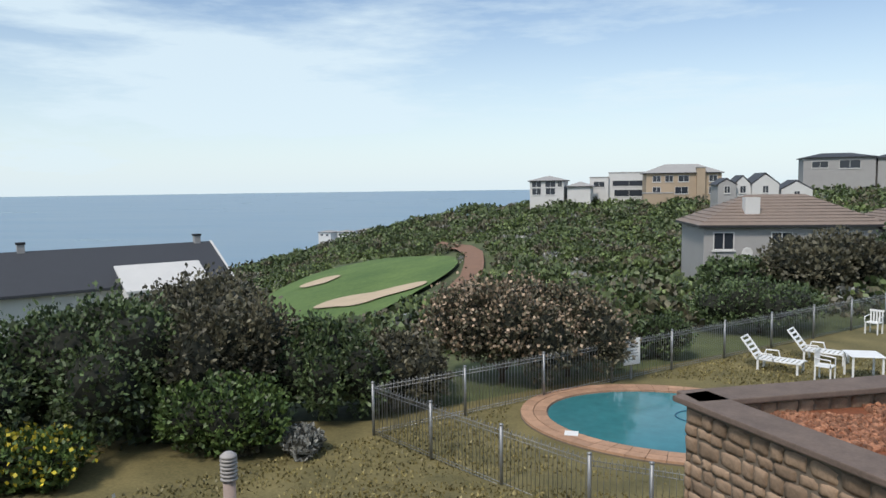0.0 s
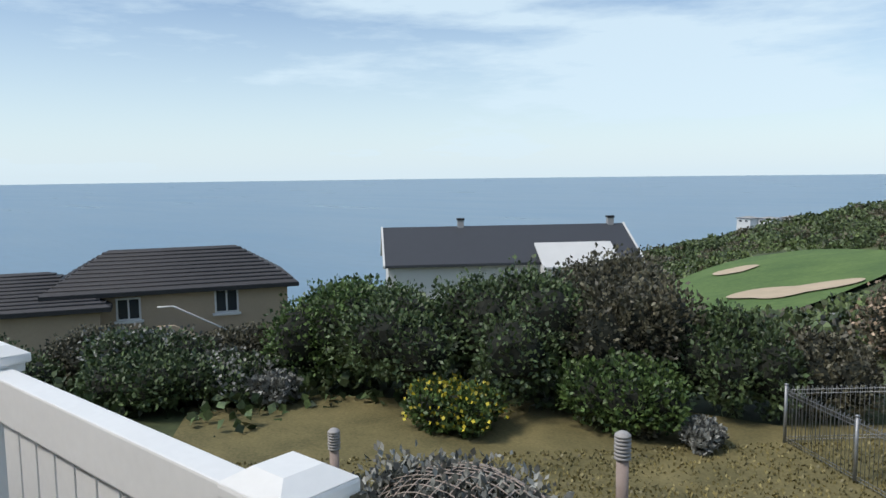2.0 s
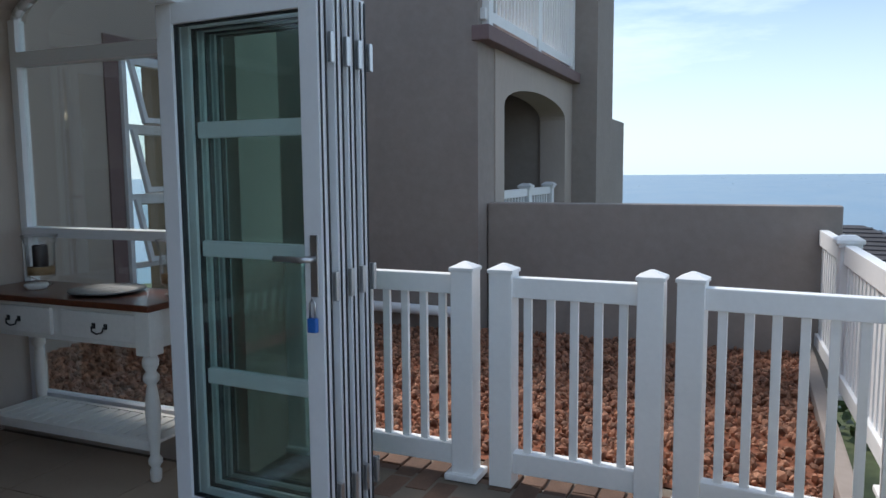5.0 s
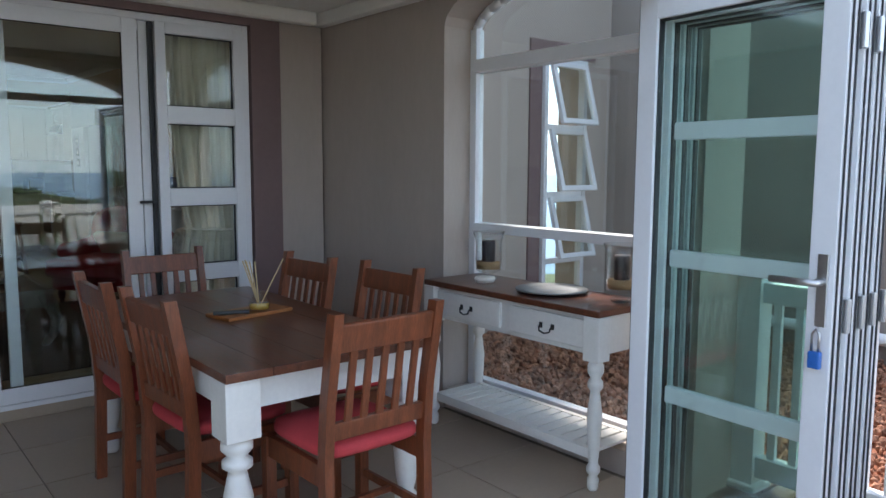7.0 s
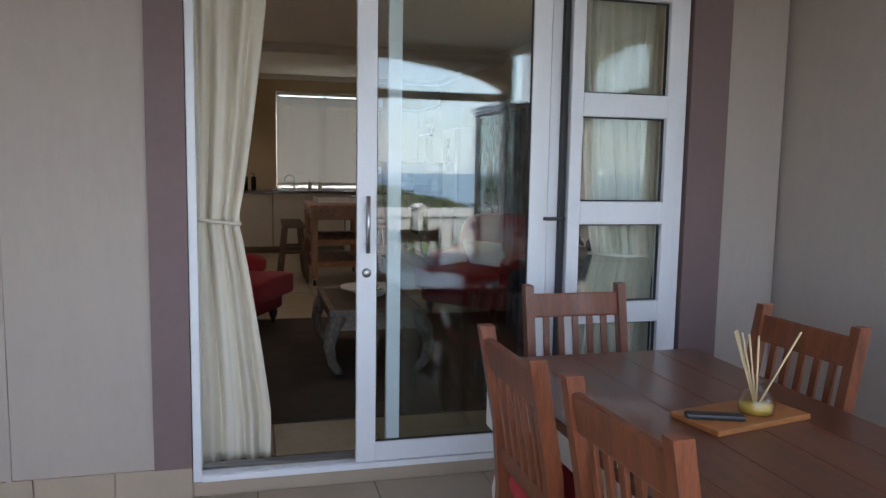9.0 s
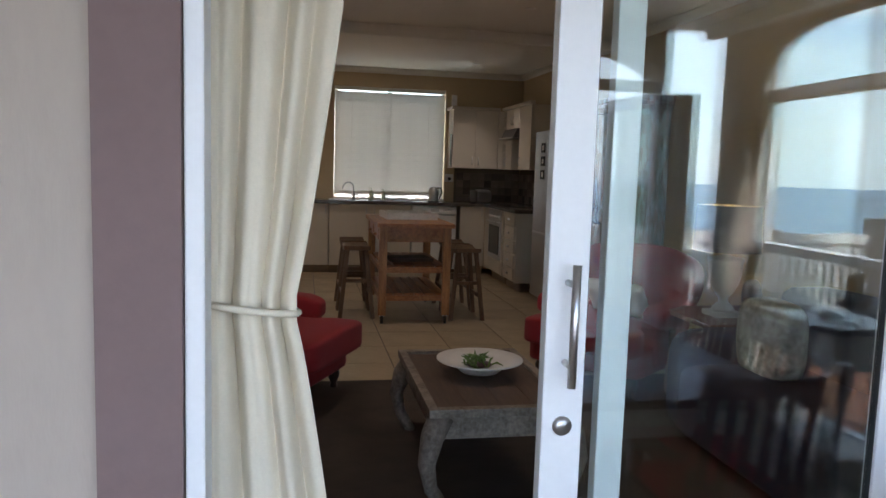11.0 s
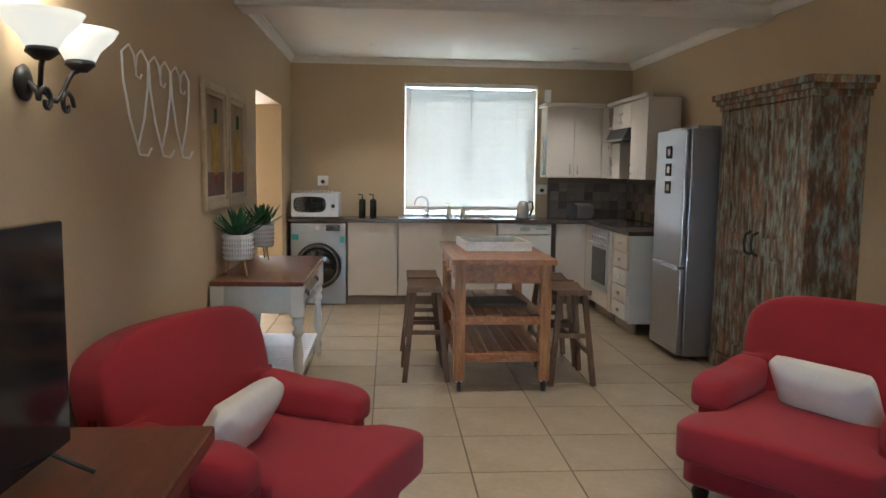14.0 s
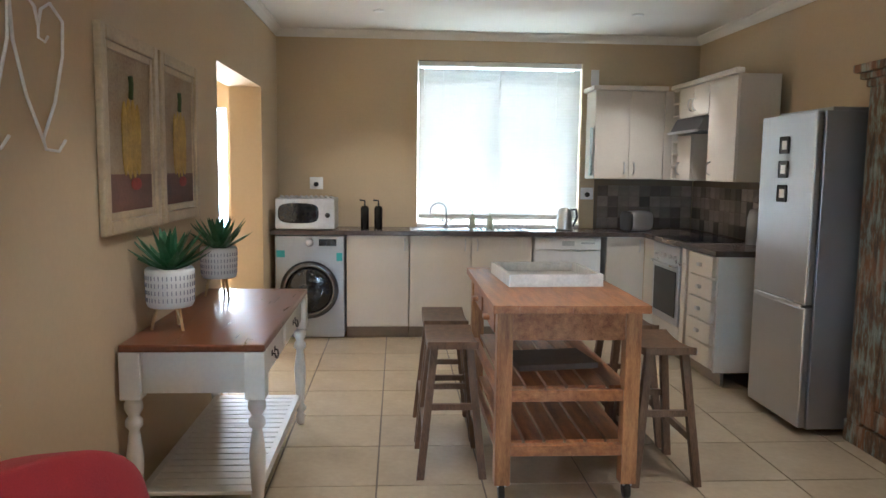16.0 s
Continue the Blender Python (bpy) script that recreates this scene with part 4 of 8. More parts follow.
part("bottom_rail", box(-half, half, -0.015, 0.02, KZ0 + 0.05, KZ0 + 0.07, bevel=0.004), M_CREAM, blind)
me = mesh_of(prism([(-0.019, -0.001), (-0.010, 0.0015), (0.010, 0.0015), (0.019, -0.001), (0.010, 0.0025), (-0.010, 0.0025)], 2 * half, "x", -half), "slat", M_BLIND)
n = int((KZ1 - KZ0 - 0.13) / 0.027)
for i in range(n):
    o = new("slat", me)
    o.parent = blind
    o.matrix_local = pose(0, 0, KZ0 + 0.085 + i * 0.027, 66 + 2 * math.sin(i * 1.7))
for x in (-half * 0.7, 0, half * 0.7):
    part("ladder_cord", tube([(x, 0.02, KZ0 + 0.06), (x, 0.02, KZ1 - 0.05)], 0.0015, 4), M_CREAM, blind)
part("pull_cord", tube([(half - 0.05, 0.035, KZ0 + 0.45), (half - 0.05, 0.035, KZ1 - 0.05)], 0.002, 5), M_CREAM, blind)

# ---- added daylight lamps at the windows, then the room's downlights ----
# added area lamp behind the blind, stands in for sky light from outside
area, area_d = lamp("window_daylight_fill", "AREA", look(((KX0 + KX1) / 2, IN_Y - 0.21, 1.8), ((KX0 + KX1) / 2, IN_Y + 3, 1.75)), 0.4, (1.0, 0.98, 0.96))
area_d.shape, area_d.size, area_d.size_y = "RECTANGLE", 1.45, 1.4
# added area lamp at the passage window, stands in for daylight
area2, area2_d = lamp("passage_daylight_fill", "AREA", look((IN_X1 + 0.85, -13.62, 1.6), (IN_X1 + 0.5, -12.0, 1.3)), 3, (1.0, 0.93, 0.84))
area2_d.shape, area2_d.size, area2_d.size_y = "RECTANGLE", 0.8, 1.1
M_SPOT = glow("downlight_bulb", (1.0, 0.85, 0.65), 4.0)
for x, y in ((-0.465, -12.89), (-2.5, -12.8), (-2.2, -9.6), (-0.5, -9.6), (-0.5, -7.2), (-2.3, -7.2)):
    d = thing("downlight", at(x, y, CEIL), "small recessed ceiling downlight, lit", "downlight", "ceiling downlights")
    part("ring", lathe([(0.032, -0.001), (0.045, -0.004), (0.045, -0.008), (0.03, -0.006)], 20), M_WHITE, d)
    part("bulb", lathe([(0.0, -0.004), (0.03, -0.004), (0.028, -0.002), (0, -0.002)], 16), M_SPOT, d, "glowing bulb")
    l, ld = lamp("downlight_lamp", "SPOT", look((x + DX, y + DY, CEIL - 0.02), (x + DX, y + DY, 0)), 2.7, (1.0, 0.88, 0.74))
    ld.spot_size, ld.spot_blend, ld.shadow_soft_size = radians(95), 0.8, 0.03

# ---- kitchen ----
M_CAB = surf("cream_laminate", (0.62, 0.57, 0.50), 0.5, vary=0.05, scale=3, fine=50, bump=0.03)
M_TOP = surf("dark_stone_laminate", (0.085, 0.065, 0.055), 0.22, vary=0.4, scale=25, fine=140, bump=0.02)
M_PLINTH = surf("dark_tile_plinth", (0.22, 0.17, 0.12), 0.5)
CT = 1.035 - IF
def bow_handle(parent, m, L=0.1):
    pts = [(0, 0, -L / 2), (0, -0.018, -L / 2 + 0.006), (0, -0.028, -L / 4), (0, -0.03, 0), (0, -0.028, L / 4), (0, -0.018, L / 2 - 0.006), (0, 0, L / 2)]
    return part("handle", tube(pts, 0.006, 6), M_STEEL, parent, "chrome bow handle", m)
def base_unit(name, m, w, doors, label, depth=0.55, hs=None):
    """A base cabinet whose front faces -y in its own frame, from x = 0 to w."""
    c = thing(name, m, label, "cabinet", "kitchen base units")
    part("body", box(0.003, w - 0.003, 0.02, depth, 0.1, CT - 0.04), M_CAB, c)
    part("plinth", box(0.0, w, 0.06, 0.08, 0.0, 0.1), M_PLINTH, c, "dark plinth")
    n = doors
    for i in range(n):
        d = part("door", box(i * w / n + 0.003, (i + 1) * w / n - 0.003, 0, 0.018, 0.11, CT - 0.045, bevel=0.003), M_CAB, c)
        x = (hs[i] if hs else (0.86 if n == 1 else (0.9 if i == 0 else 0.1)))
        bow_handle(d, pose((i + x) * w / n, 0, CT - 0.12))
    return c
CY = -13.30       # front of the rear run
def rear(x):
    return pose(x, CY + DY, IF, 0, 0, 180)
wmx = 0.44 + DX
base_unit("base_cabinet", rear(-0.18 + DX), 0.54, 1, "cream base cabinet with one door beside the washing machine", hs=(0.93,))
base_unit("base_cabinet", rear(-0.725 + DX), 1.075, 2, "cream double-door sink base cabinet")
base_unit("base_cabinet", rear(-2.46 + DX), 0.34, 1, "narrow cream corner base cabinet")
# washing machine
M_WM = surf("silver_enamel", (0.36, 0.37, 0.38), 0.35, metal=0.5, vary=0.05)
M_DARKGLASS = surf("smoked_glass", (0.012, 0.013, 0.016), 0.08, vary=0.1, bump=0)
wmx0 = 0.435 + DX
wm = thing("washing_machine", rear(wmx0), "silver front-loading washing machine under the worktop", "washing machine")
part("cabinet", box(0.005, 0.6, 0.0, 0.55, 0.01, CT - 0.05, bevel=0.01), M_WM, wm)
Rf = Matrix.Translation((0.30, 0.0, 0.43)) @ Matrix.Rotation(math.pi / 2, 4, "X")
dw = part("door", lathe([(0.245, -0.01), (0.25, 0.02), (0.235, 0.04), (0.205, 0.045), (0.19, 0.03)], 40, Rf), surf("dark_chrome_ring", (0.12, 0.12, 0.13), 0.2, metal=0.9), wm, "dark round porthole ring")
part("porthole", lathe([(0.205, 0.042), (0.17, 0.055), (0.08, 0.066), (0.0, 0.07)], 40, Rf), M_DARKGLASS, dw, "smoked glass porthole")
part("control_dial", lathe([(0.035, -0.0), (0.035, 0.018), (0.028, 0.022), (0, 0.022)], 24, Matrix.Translation((0.30, 0, 0.84)) @ Matrix.Rotation(math.pi / 2, 4, "X")), M_STEEL, wm, "chrome dial")
part("display", box(0.38, 0.53, -0.006, 0, 0.81, 0.87, bevel=0.002), M_DARKGLASS, wm, "black display window")
part("drawer", box(0.03, 0.17, -0.005, 0.0, 0.81, 0.87, bevel=0.003), M_WM, wm)
part("sticker", box(0.53, 0.58, -0.002, 0.0, 0.68, 0.75), surf("teal_label", (0.03, 0.30, 0.28), 0.5), wm, "teal paper sticker")
part("sticker", box(0.02, 0.09, -0.002, 0.0, 0.71, 0.77), surf("teal_label_b", (0.03, 0.30, 0.28), 0.5), wm, "teal paper sticker")
# dishwasher
dwm = thing("dishwasher", rear(-1.81 + DX), "white dishwasher under the worktop", "dishwasher")
part("cabinet", box(0.005, 0.60, 0.03, 0.55, 0.02, CT - 0.045), M_WHITE, dwm)
part("door", box(0.008, 0.597, 0.0, 0.03, 0.1, CT - 0.16, bevel=0.005), M_WHITE, dwm)
part("control_panel", box(0.008, 0.597, -0.008, 0.03, CT - 0.155, CT - 0.05, bevel=0.006), M_WHITE, dwm)
part("grip", box(0.25, 0.36, -0.011, -0.006, CT - 0.12, CT - 0.08, bevel=0.003), surf("pale_grey_grip", (0.5, 0.52, 0.53), 0.4), dwm)
part("button", box(0.42, 0.54, -0.010, -0.006, CT - 0.105, CT - 0.09), surf("grey_print", (0.45, 0.46, 0.47), 0.5), dwm)
# right run: fronts face +x
RX = -2.80
def right_run(y):
    return pose(RX + DX, y + DY, IF, 0, 0, 90)
oven_u = thing("oven_cabinet", right_run(-13.05), "cream oven housing with built-in steel oven", "cabinet", "kitchen base units")
part("body", box(0.0, 0.66, 0.02, 0.5, 0.1, CT - 0.04), M_CAB, oven_u)
part("plinth", box(0.0, 0.66, 0.06, 0.08, 0, 0.1), M_PLINTH, oven_u)
part("filler", box(-0.24, 0.0, 0.0, 0.02, 0.1, CT - 0.045, bevel=0.002), M_CAB, oven_u)
part("filler", box(0.62, 0.70, 0.0, 0.02, 0.1, CT - 0.045, bevel=0.002), M_CAB, oven_u)
part("panel", box(0.02, 0.60, 0.0, 0.02, 0.11, 0.27, bevel=0.003), M_CAB, oven_u)
ov = part("oven", box(0.02, 0.60, -0.012, 0.02, 0.28, CT - 0.05, bevel=0.004), M_STEEL, oven_u, "steel oven front")
part("oven_glass", box(0.07, 0.55, -0.018, -0.012, 0.34, 0.70, bevel=0.003), M_DARKGLASS, ov, "dark oven window")
part("oven_handle", tube([(0.06, -0.012, 0.745), (0.06, -0.045, 0.745), (0.56, -0.045, 0.745), (0.56, -0.012, 0.745)], 0.009, 8), M_STEEL, ov)
for k in range(5):
    part("knob", lathe([(0.018, 0), (0.016, 0.022), (0, 0.022)], 14, Matrix.Translation((0.1 + k * 0.105, -0.012, 0.81)) @ Matrix.Rotation(math.pi / 2, 4, "X")), M_STEEL, ov)
dr = thing("drawer_unit", right_run(-12.35), "cream five-drawer base unit with steel knobs", "cabinet", "kitchen base units")
part("body", box(0.0, 0.55, 0.02, 0.5, 0.1, CT - 0.04), M_CAB, dr)
part("end_panel", box(0.55, 0.57, 0.0, 0.5, 0.1, CT - 0.04), M_CAB, dr)
part("plinth", box(0.0, 0.55, 0.06, 0.08, 0, 0.1), M_PLINTH, dr)
for k in range(5):
    z0 = 0.115 + k * 0.159
    d = part("drawer", box(0.1, 0.5, -0.012, 0.02, z0, z0 + 0.145, bevel=0.006), M_CAB, dr)
    part("knob", box(0.275, 0.325, -0.035, -0.012, z0 + 0.06, z0 + 0.085, bevel=0.004), M_STEEL, d, "square steel knob")
# worktop
bm = bmesh.new()
bx(bm, IN_X0 + 0.002, IN_X1 - 0.002, IN_Y + 0.002, CY + DY + 0.025, IF + CT - 0.04, IF + CT, 0.005)
solid("worktop", bm, M_TOP, "dark stone-patterned laminate worktop along the rear wall", "worktop")
solid("worktop", box(IN_X0 + 0.002, RX + DX + 0.025, CY + DY + 0.026, -11.78 + DY, IF + CT - 0.04, IF + CT, bevel=0.005), M_TOP, "dark stone-patterned laminate worktop beside the hob", "worktop")
CZ = IF + CT
solid("hob", box(RX + DX - 0.47, RX + DX - 0.02, -12.95 + DY, -12.4 + DY, CZ, CZ + 0.006, bevel=0.002), M_DARKGLASS, "black glass hob set on the worktop", "hob")
sink = thing("sink", pose(-1.25 + DX, -13.47 + DY, CZ), "steel double-bowl sink with drainer in the worktop", "sink")
bm = bmesh.new()
for a, b in ((-0.52, -0.05), (0.0, 0.52)):
    bx(bm, a, b, -0.17, -0.155, 0, 0.008, 0.002)
    bx(bm, a, b, 0.155, 0.17, 0, 0.008, 0.002)
    bx(bm, a, a + 0.015, -0.155, 0.155, 0, 0.008, 0.002)
    bx(bm, b - 0.015, b, -0.155, 0.155, 0, 0.008, 0.002)
part("rim", bm, M_STEEL, sink)
part("bowl", box(0.015, 0.505, -0.15, 0.15, 0.0005, 0.003), surf("dull_steel_bowl", (0.35, 0.35, 0.36), 0.35, metal=1.0), sink)
bm = bmesh.new()
for k in range(9):
    bx(bm, -0.5 + k * 0.05, -0.485 + k * 0.05, -0.14, 0.14, 0.0005, 0.005, 0.001)
part("drainer", bm, M_STEEL, sink, "ribbed steel drainer")
tapt = thing("mixer_tap", pose(-1.06 + DX, -13.60 + DY, CZ), "chrome swan-neck mixer tap with cross handles", "tap")
part("spout", tube([(0, 0, 0), (0, 0, 0.10), (0.0, 0.0, 0.13)] + [(0.075 - 0.075 * math.cos(a), 0.09 * (1 - math.cos(a)) / 2, 0.16 + 0.07 * math.sin(a)) for a in [math.pi * k / 10 for k in range(11)]] + [(0.15, 0.09, 0.14)], 0.009, 8), M_STEEL, tapt)
part("base", lathe([(0.03, 0), (0.03, 0.01), (0.018, 0.03), (0.016, 0.08), (0.0, 0.085)], 16), M_STEEL, tapt)
for s in (-1, 1):
    part("cross_handle", tube([(0, 0, 0.05), (s * 0.045, 0.02, 0.075)], 0.008, 6, tube([(s * 0.045 - 0.02, 0.02, 0.078), (s * 0.045 + 0.02, 0.02, 0.078)], 0.006, 6)), M_STEEL, tapt)
def soap_bottle(x, y, h, mat, label):
    b = thing("soap_bottle", pose(x + DX, y + DY, CZ), label, "bottle", "bottles by the sink")
    part("bottle", lathe([(0.0, 0), (0.028, 0.002), (0.03, 0.02), (0.028, h * 0.62), (0.012, h * 0.72), (0.012, h * 0.8), (0, h * 0.8)], 16), mat, b)
    part("pump", tube([(0, 0, h * 0.8), (0, 0, h), (0.03, 0.01, h)], 0.005, 6), mat, b)
M_SOAP = surf("pale_green_soap", (0.5, 0.55, 0.42), 0.3)
soap_bottle(-1.30, -13.62, 0.16, M_SOAP, "small pump soap bottle behind the sink")
soap_bottle(-1.45, -13.55, 0.15, M_SOAP, "pale green dish soap bottle beside the tap")
M_BOTTLE = surf("dark_gunmetal_glass", (0.035, 0.033, 0.03), 0.2, metal=0.5)
for x in (-0.33, -0.45):
    b = thing("pump_bottle", pose(x + DX, -13.48 + DY, CZ), "dark metallic pump bottle on the worktop", "bottle", "pump bottles on the worktop")
    part("bottle", lathe([(0, 0), (0.036, 0.003), (0.037, 0.18), (0.03, 0.2), (0.015, 0.205), (0, 0.205)], 20), M_BOTTLE, b)
    part("pump", tube([(0, 0, 0.2), (0, 0, 0.25), (0.045, 0.0, 0.255)], 0.008, 6), M_BLACK, b, "black pump head")
rack = thing("dish_rack", pose(-1.62 + DX, -13.5 + DY, CZ + 0.008), "low wire dish rack on the drainer", "rack")
bm = bmesh.new()
for k in range(8):
    tube([(-0.14 + k * 0.04, -0.1, 0.01), (-0.14 + k * 0.04, -0.1, 0.07), (-0.14 + k * 0.04, 0.1, 0.07), (-0.14 + k * 0.04, 0.1, 0.01)], 0.002, 4, bm)
for y in (-0.1, 0.1):
    tube([(-0.16, y, 0.07), (0.16, y, 0.07)], 0.003, 5, bm)
    tube([(-0.16, y, 0.01), (0.16, y, 0.01)], 0.003, 5, bm)
part("wires", bm, M_STEEL, rack)
def kettle(x, y, name, label, h=0.2, r=0.075):
    k = thing(name, pose(x + DX, y + DY, CZ), label, name)
    part("body", lathe([(0, 0), (r, 0.004), (r, 0.02), (r * 0.95, h * 0.5), (r * 0.72, h * 0.9), (r * 0.4, h), (0, h * 1.02)], 22), M_STEEL, k)
    part("handle", tube([(-r * 0.7, 0, h * 0.92), (-r * 1.4, 0, h * 0.95), (-r * 1.55, 0, h * 0.6), (-r * 1.05, 0, h * 0.15)], 0.011, 8), M_BLACK, k, "black handle")
    part("base", lathe([(r * 1.05, -0.0), (r * 1.05, 0.012), (0, 0.013)], 20), M_BLACK, k)
kettle(-2.12, -13.5, "kettle", "brushed steel electric kettle on the worktop")
to = thing("toaster", pose(-2.78 + DX, -13.45 + DY, CZ, 0, 0, 20), "rounded steel toaster in the worktop corner", "toaster")
part("body", pillow(0.26, 0.17, 0.18, 0.5, 8, Matrix.Translation((0, 0, 0.095))), M_STEEL, to)
part("end_cap", pillow(0.04, 0.165, 0.175, 0.5, 6, Matrix.Translation((0.125, 0, 0.093))), M_BLACK, to, "black end cap")
cm = thing("coffee_machine", pose(-3.28 + DX, -12.25 + DY, CZ), "small steel appliance on the worktop", "appliance")
part("body", lathe([(0, 0), (0.07, 0.004), (0.065, 0.2), (0.05, 0.26), (0, 0.27)], 20), M_STEEL, cm)
# microwave
mw = thing("microwave", pose(0.41 + DX, -13.2 + DY - 0.02, CZ, 0, 0, 180), "silver microwave oven on the worktop", "microwave")
part("body", box(0, 0.5, 0.0, 0.36, 0.015, 0.275, bevel=0.008), M_WM, mw)
M_SILV = surf("silver_plastic", (0.55, 0.57, 0.6), 0.35, metal=0.3)
part("front", box(0.002, 0.498, -0.015, 0.0, 0.02, 0.27, bevel=0.006), M_SILV, mw)
part("window", pillow(0.34, 0.012, 0.17, 0.55, 8, Matrix.Translation((0.195, -0.015, 0.15))), M_DARKGLASS, mw, "dark oval window")
part("keypad", box(0.40, 0.48, -0.018, -0.013, 0.05, 0.25, bevel=0.004), M_SILV, mw)
part("dial", lathe([(0.022, 0), (0.02, 0.012), (0, 0.012)], 16, Matrix.Translation((0.44, -0.018, 0.135)) @ Matrix.Rotation(math.pi / 2, 4, "X")), M_BLACK, mw)
for k in range(11):
    part("trivet_bead", lathe([(0, 0), (0.016, 0.004), (0.018, 0.012), (0.01, 0.022), (0, 0.024)], 10, Matrix.Translation((0.04 + k * 0.042, 0.1, 0.275))), M_STEEL, mw)
def socket(x, z, y=IN_Y, rz=180, px=None):
    s = thing("wall_socket", pose(x, y, z, 0, 0, rz), "white plastic wall socket plate", "socket", "wall sockets")
    part("plate", box(-0.06, 0.06, -0.012, -0.001, -0.055, 0.055, bevel=0.004), M_WHITE, s)
    part("plug", lathe([(0.022, 0), (0.022, 0.03), (0.01, 0.035), (0, 0.035)], 12, Matrix.Translation((0, -0.012, -0.01)) @ Matrix.Rotation(math.pi / 2, 4, "X")), M_BLACK, s, "black plug")
socket(0.12 + DX, 1.43)
socket(-2.38 + DX, 1.36)
sw = solid("chime_box", box(-0.035, 0.035, 0.001, 0.035, -0.07, 0.07, bevel=0.008), M_WHITE, "white plastic box above the wall cupboard", "device", m=pose(-2.42 + DX, IN_Y, 2.42))
# splashback tiles
M_SPL = surf("grey_brown_slate_tile", (0.17, 0.14, 0.12), 0.45, vary=0.2, scale=8, fine=60, bump=0.1, random_shift=0.7)
spl = structure("splashback", box(KXR + 0.01, KX0 - 0.14, IN_Y + 0.001, IN_Y + 0.008, CZ, 1.50), M_GROUT, "grouted splashback behind the worktop", "tiles")
me = mesh_of(box(-0.048, 0.048, 0.0, 0.008, -0.048, 0.048, bevel=0.003), "tile", M_SPL)
for i in range(9):
    for j in range(4):
        o = new("tile", me)
        o.parent = spl
        o.matrix_local = pose(-3.02 + i * 0.1, IN_Y + 0.006, CZ + 0.055 + j * 0.1)
spl2 = structure("splashback_side", box(IN_X0, KXR + 0.008, IN_Y + 0.02, -11.7, CZ, 1.50), M_GROUT, "grouted splashback behind the hob", "tiles")
for i in range(18):
    for j in range(4):
        o = new("tile", me)
        o.parent = spl2
        o.matrix_local = pose(KXR + 0.006, IN_Y + 0.07 + i * 0.1, CZ + 0.055 + j * 0.1, 0, 0, -90)
# wall cupboards
UZ0, UZ1 = 1.50, 2.275
def wall_unit(name, m, w, z0, z1, doors, label, depth=0.32, handles=True):
    c = thing(name, m, label, "cabinet", "kitchen wall units")
    part("body", box(0.002, w - 0.002, 0.02, depth, z0, z1), M_CAB, c)
    for i in range(doors):
        d = part("door", box(i * w / doors + 0.002, (i + 1) * w / doors - 0.002, 0, 0.018, z0 + 0.004, z1 - 0.004, bevel=0.004), M_CAB, c)
        if handles:
            x = 0.86 if i == 0 and doors > 1 else 0.14
            bow_handle(d, pose((i + x) * w / doors, 0, z0 + 0.1))
    return c
ux = -2.35 + DX
wall_unit("wall_cabinet", pose(ux, IN_Y + 0.34, 0, 0, 0, 180), 0.62, UZ0, UZ1, 2, "cream double-door wall cupboard beside the window")
cnr = solid("corner_cupboard", box(KXR + 0.002, ux - 0.625, IN_Y + 0.002, IN_Y + 0.34, UZ0, UZ1, bevel=0.003), M_CAB, "cream corner wall cupboard", "cabinet")
def right_wall(y):
    return pose(KXR + 0.36, y + DY, 0, 0, 0, 90)
rk = thing("bottle_rack", right_wall(-13.38), "cream wall rack of small open pigeonholes", "shelf")
bm = bmesh.new()
for x in (0.0, 0.13):
    bx(bm, x, x + 0.016, 0, 0.3, UZ0, UZ1)
for k in range(8):
    z = UZ0 + k * (UZ1 - UZ0 - 0.016) / 7
    bx(bm, 0.016, 0.13, 0, 0.3, z, z + 0.016)
part("frame", bm, M_CAB, rk)
wall_unit("wall_cabinet", right_wall(-13.23), 0.60, 2.02, UZ1, 2, "short cream wall cupboard over the extractor hood")
hood = thing("extractor_hood", right_wall(-13.23), "slim grey extractor hood over the hob", "extractor")
M_HOOD = surf("dark_grey_steel", (0.10, 0.10, 0.105), 0.35, metal=0.7)
part("body", prism([(-0.08, 1.90), (0.3, 1.90), (0.3, 2.015), (-0.02, 2.015)], 0.6, "x", 0.0), M_HOOD, hood)
part("lip", box(0, 0.6, -0.10, -0.075, 1.885, 1.905, bevel=0.003), M_STEEL, hood, "steel front lip")
wall_unit("wall_cabinet", right_wall(-13.23), 0.28, UZ0, 1.88, 1, "small cream wall cupboard under the hood", 0.3)
wall_unit("wall_cabinet", right_wall(-12.62), 0.48, UZ0, UZ1, 1, "tall cream wall cupboard with one door")
bm = bmesh.new()
bx(bm, ux - 0.64, ux + 0.03, IN_Y + 0.30, IN_Y + 0.37, UZ1, UZ1 + 0.04, 0.01)
bx(bm, ux - 0.01, ux + 0.03, IN_Y + 0.0, IN_Y + 0.30, UZ1, UZ1 + 0.04, 0.01)
solid("cupboard_cornice", bm, M_CAB, "cream moulding along the wall cupboards", "trim")
solid("cupboard_cornice", box(KXR + 0.32, KXR + 0.39, IN_Y + 0.372, -12.12 + DY, UZ1, UZ1 + 0.04, bevel=0.01), M_CAB, "cream moulding along the side wall cupboards", "trim")
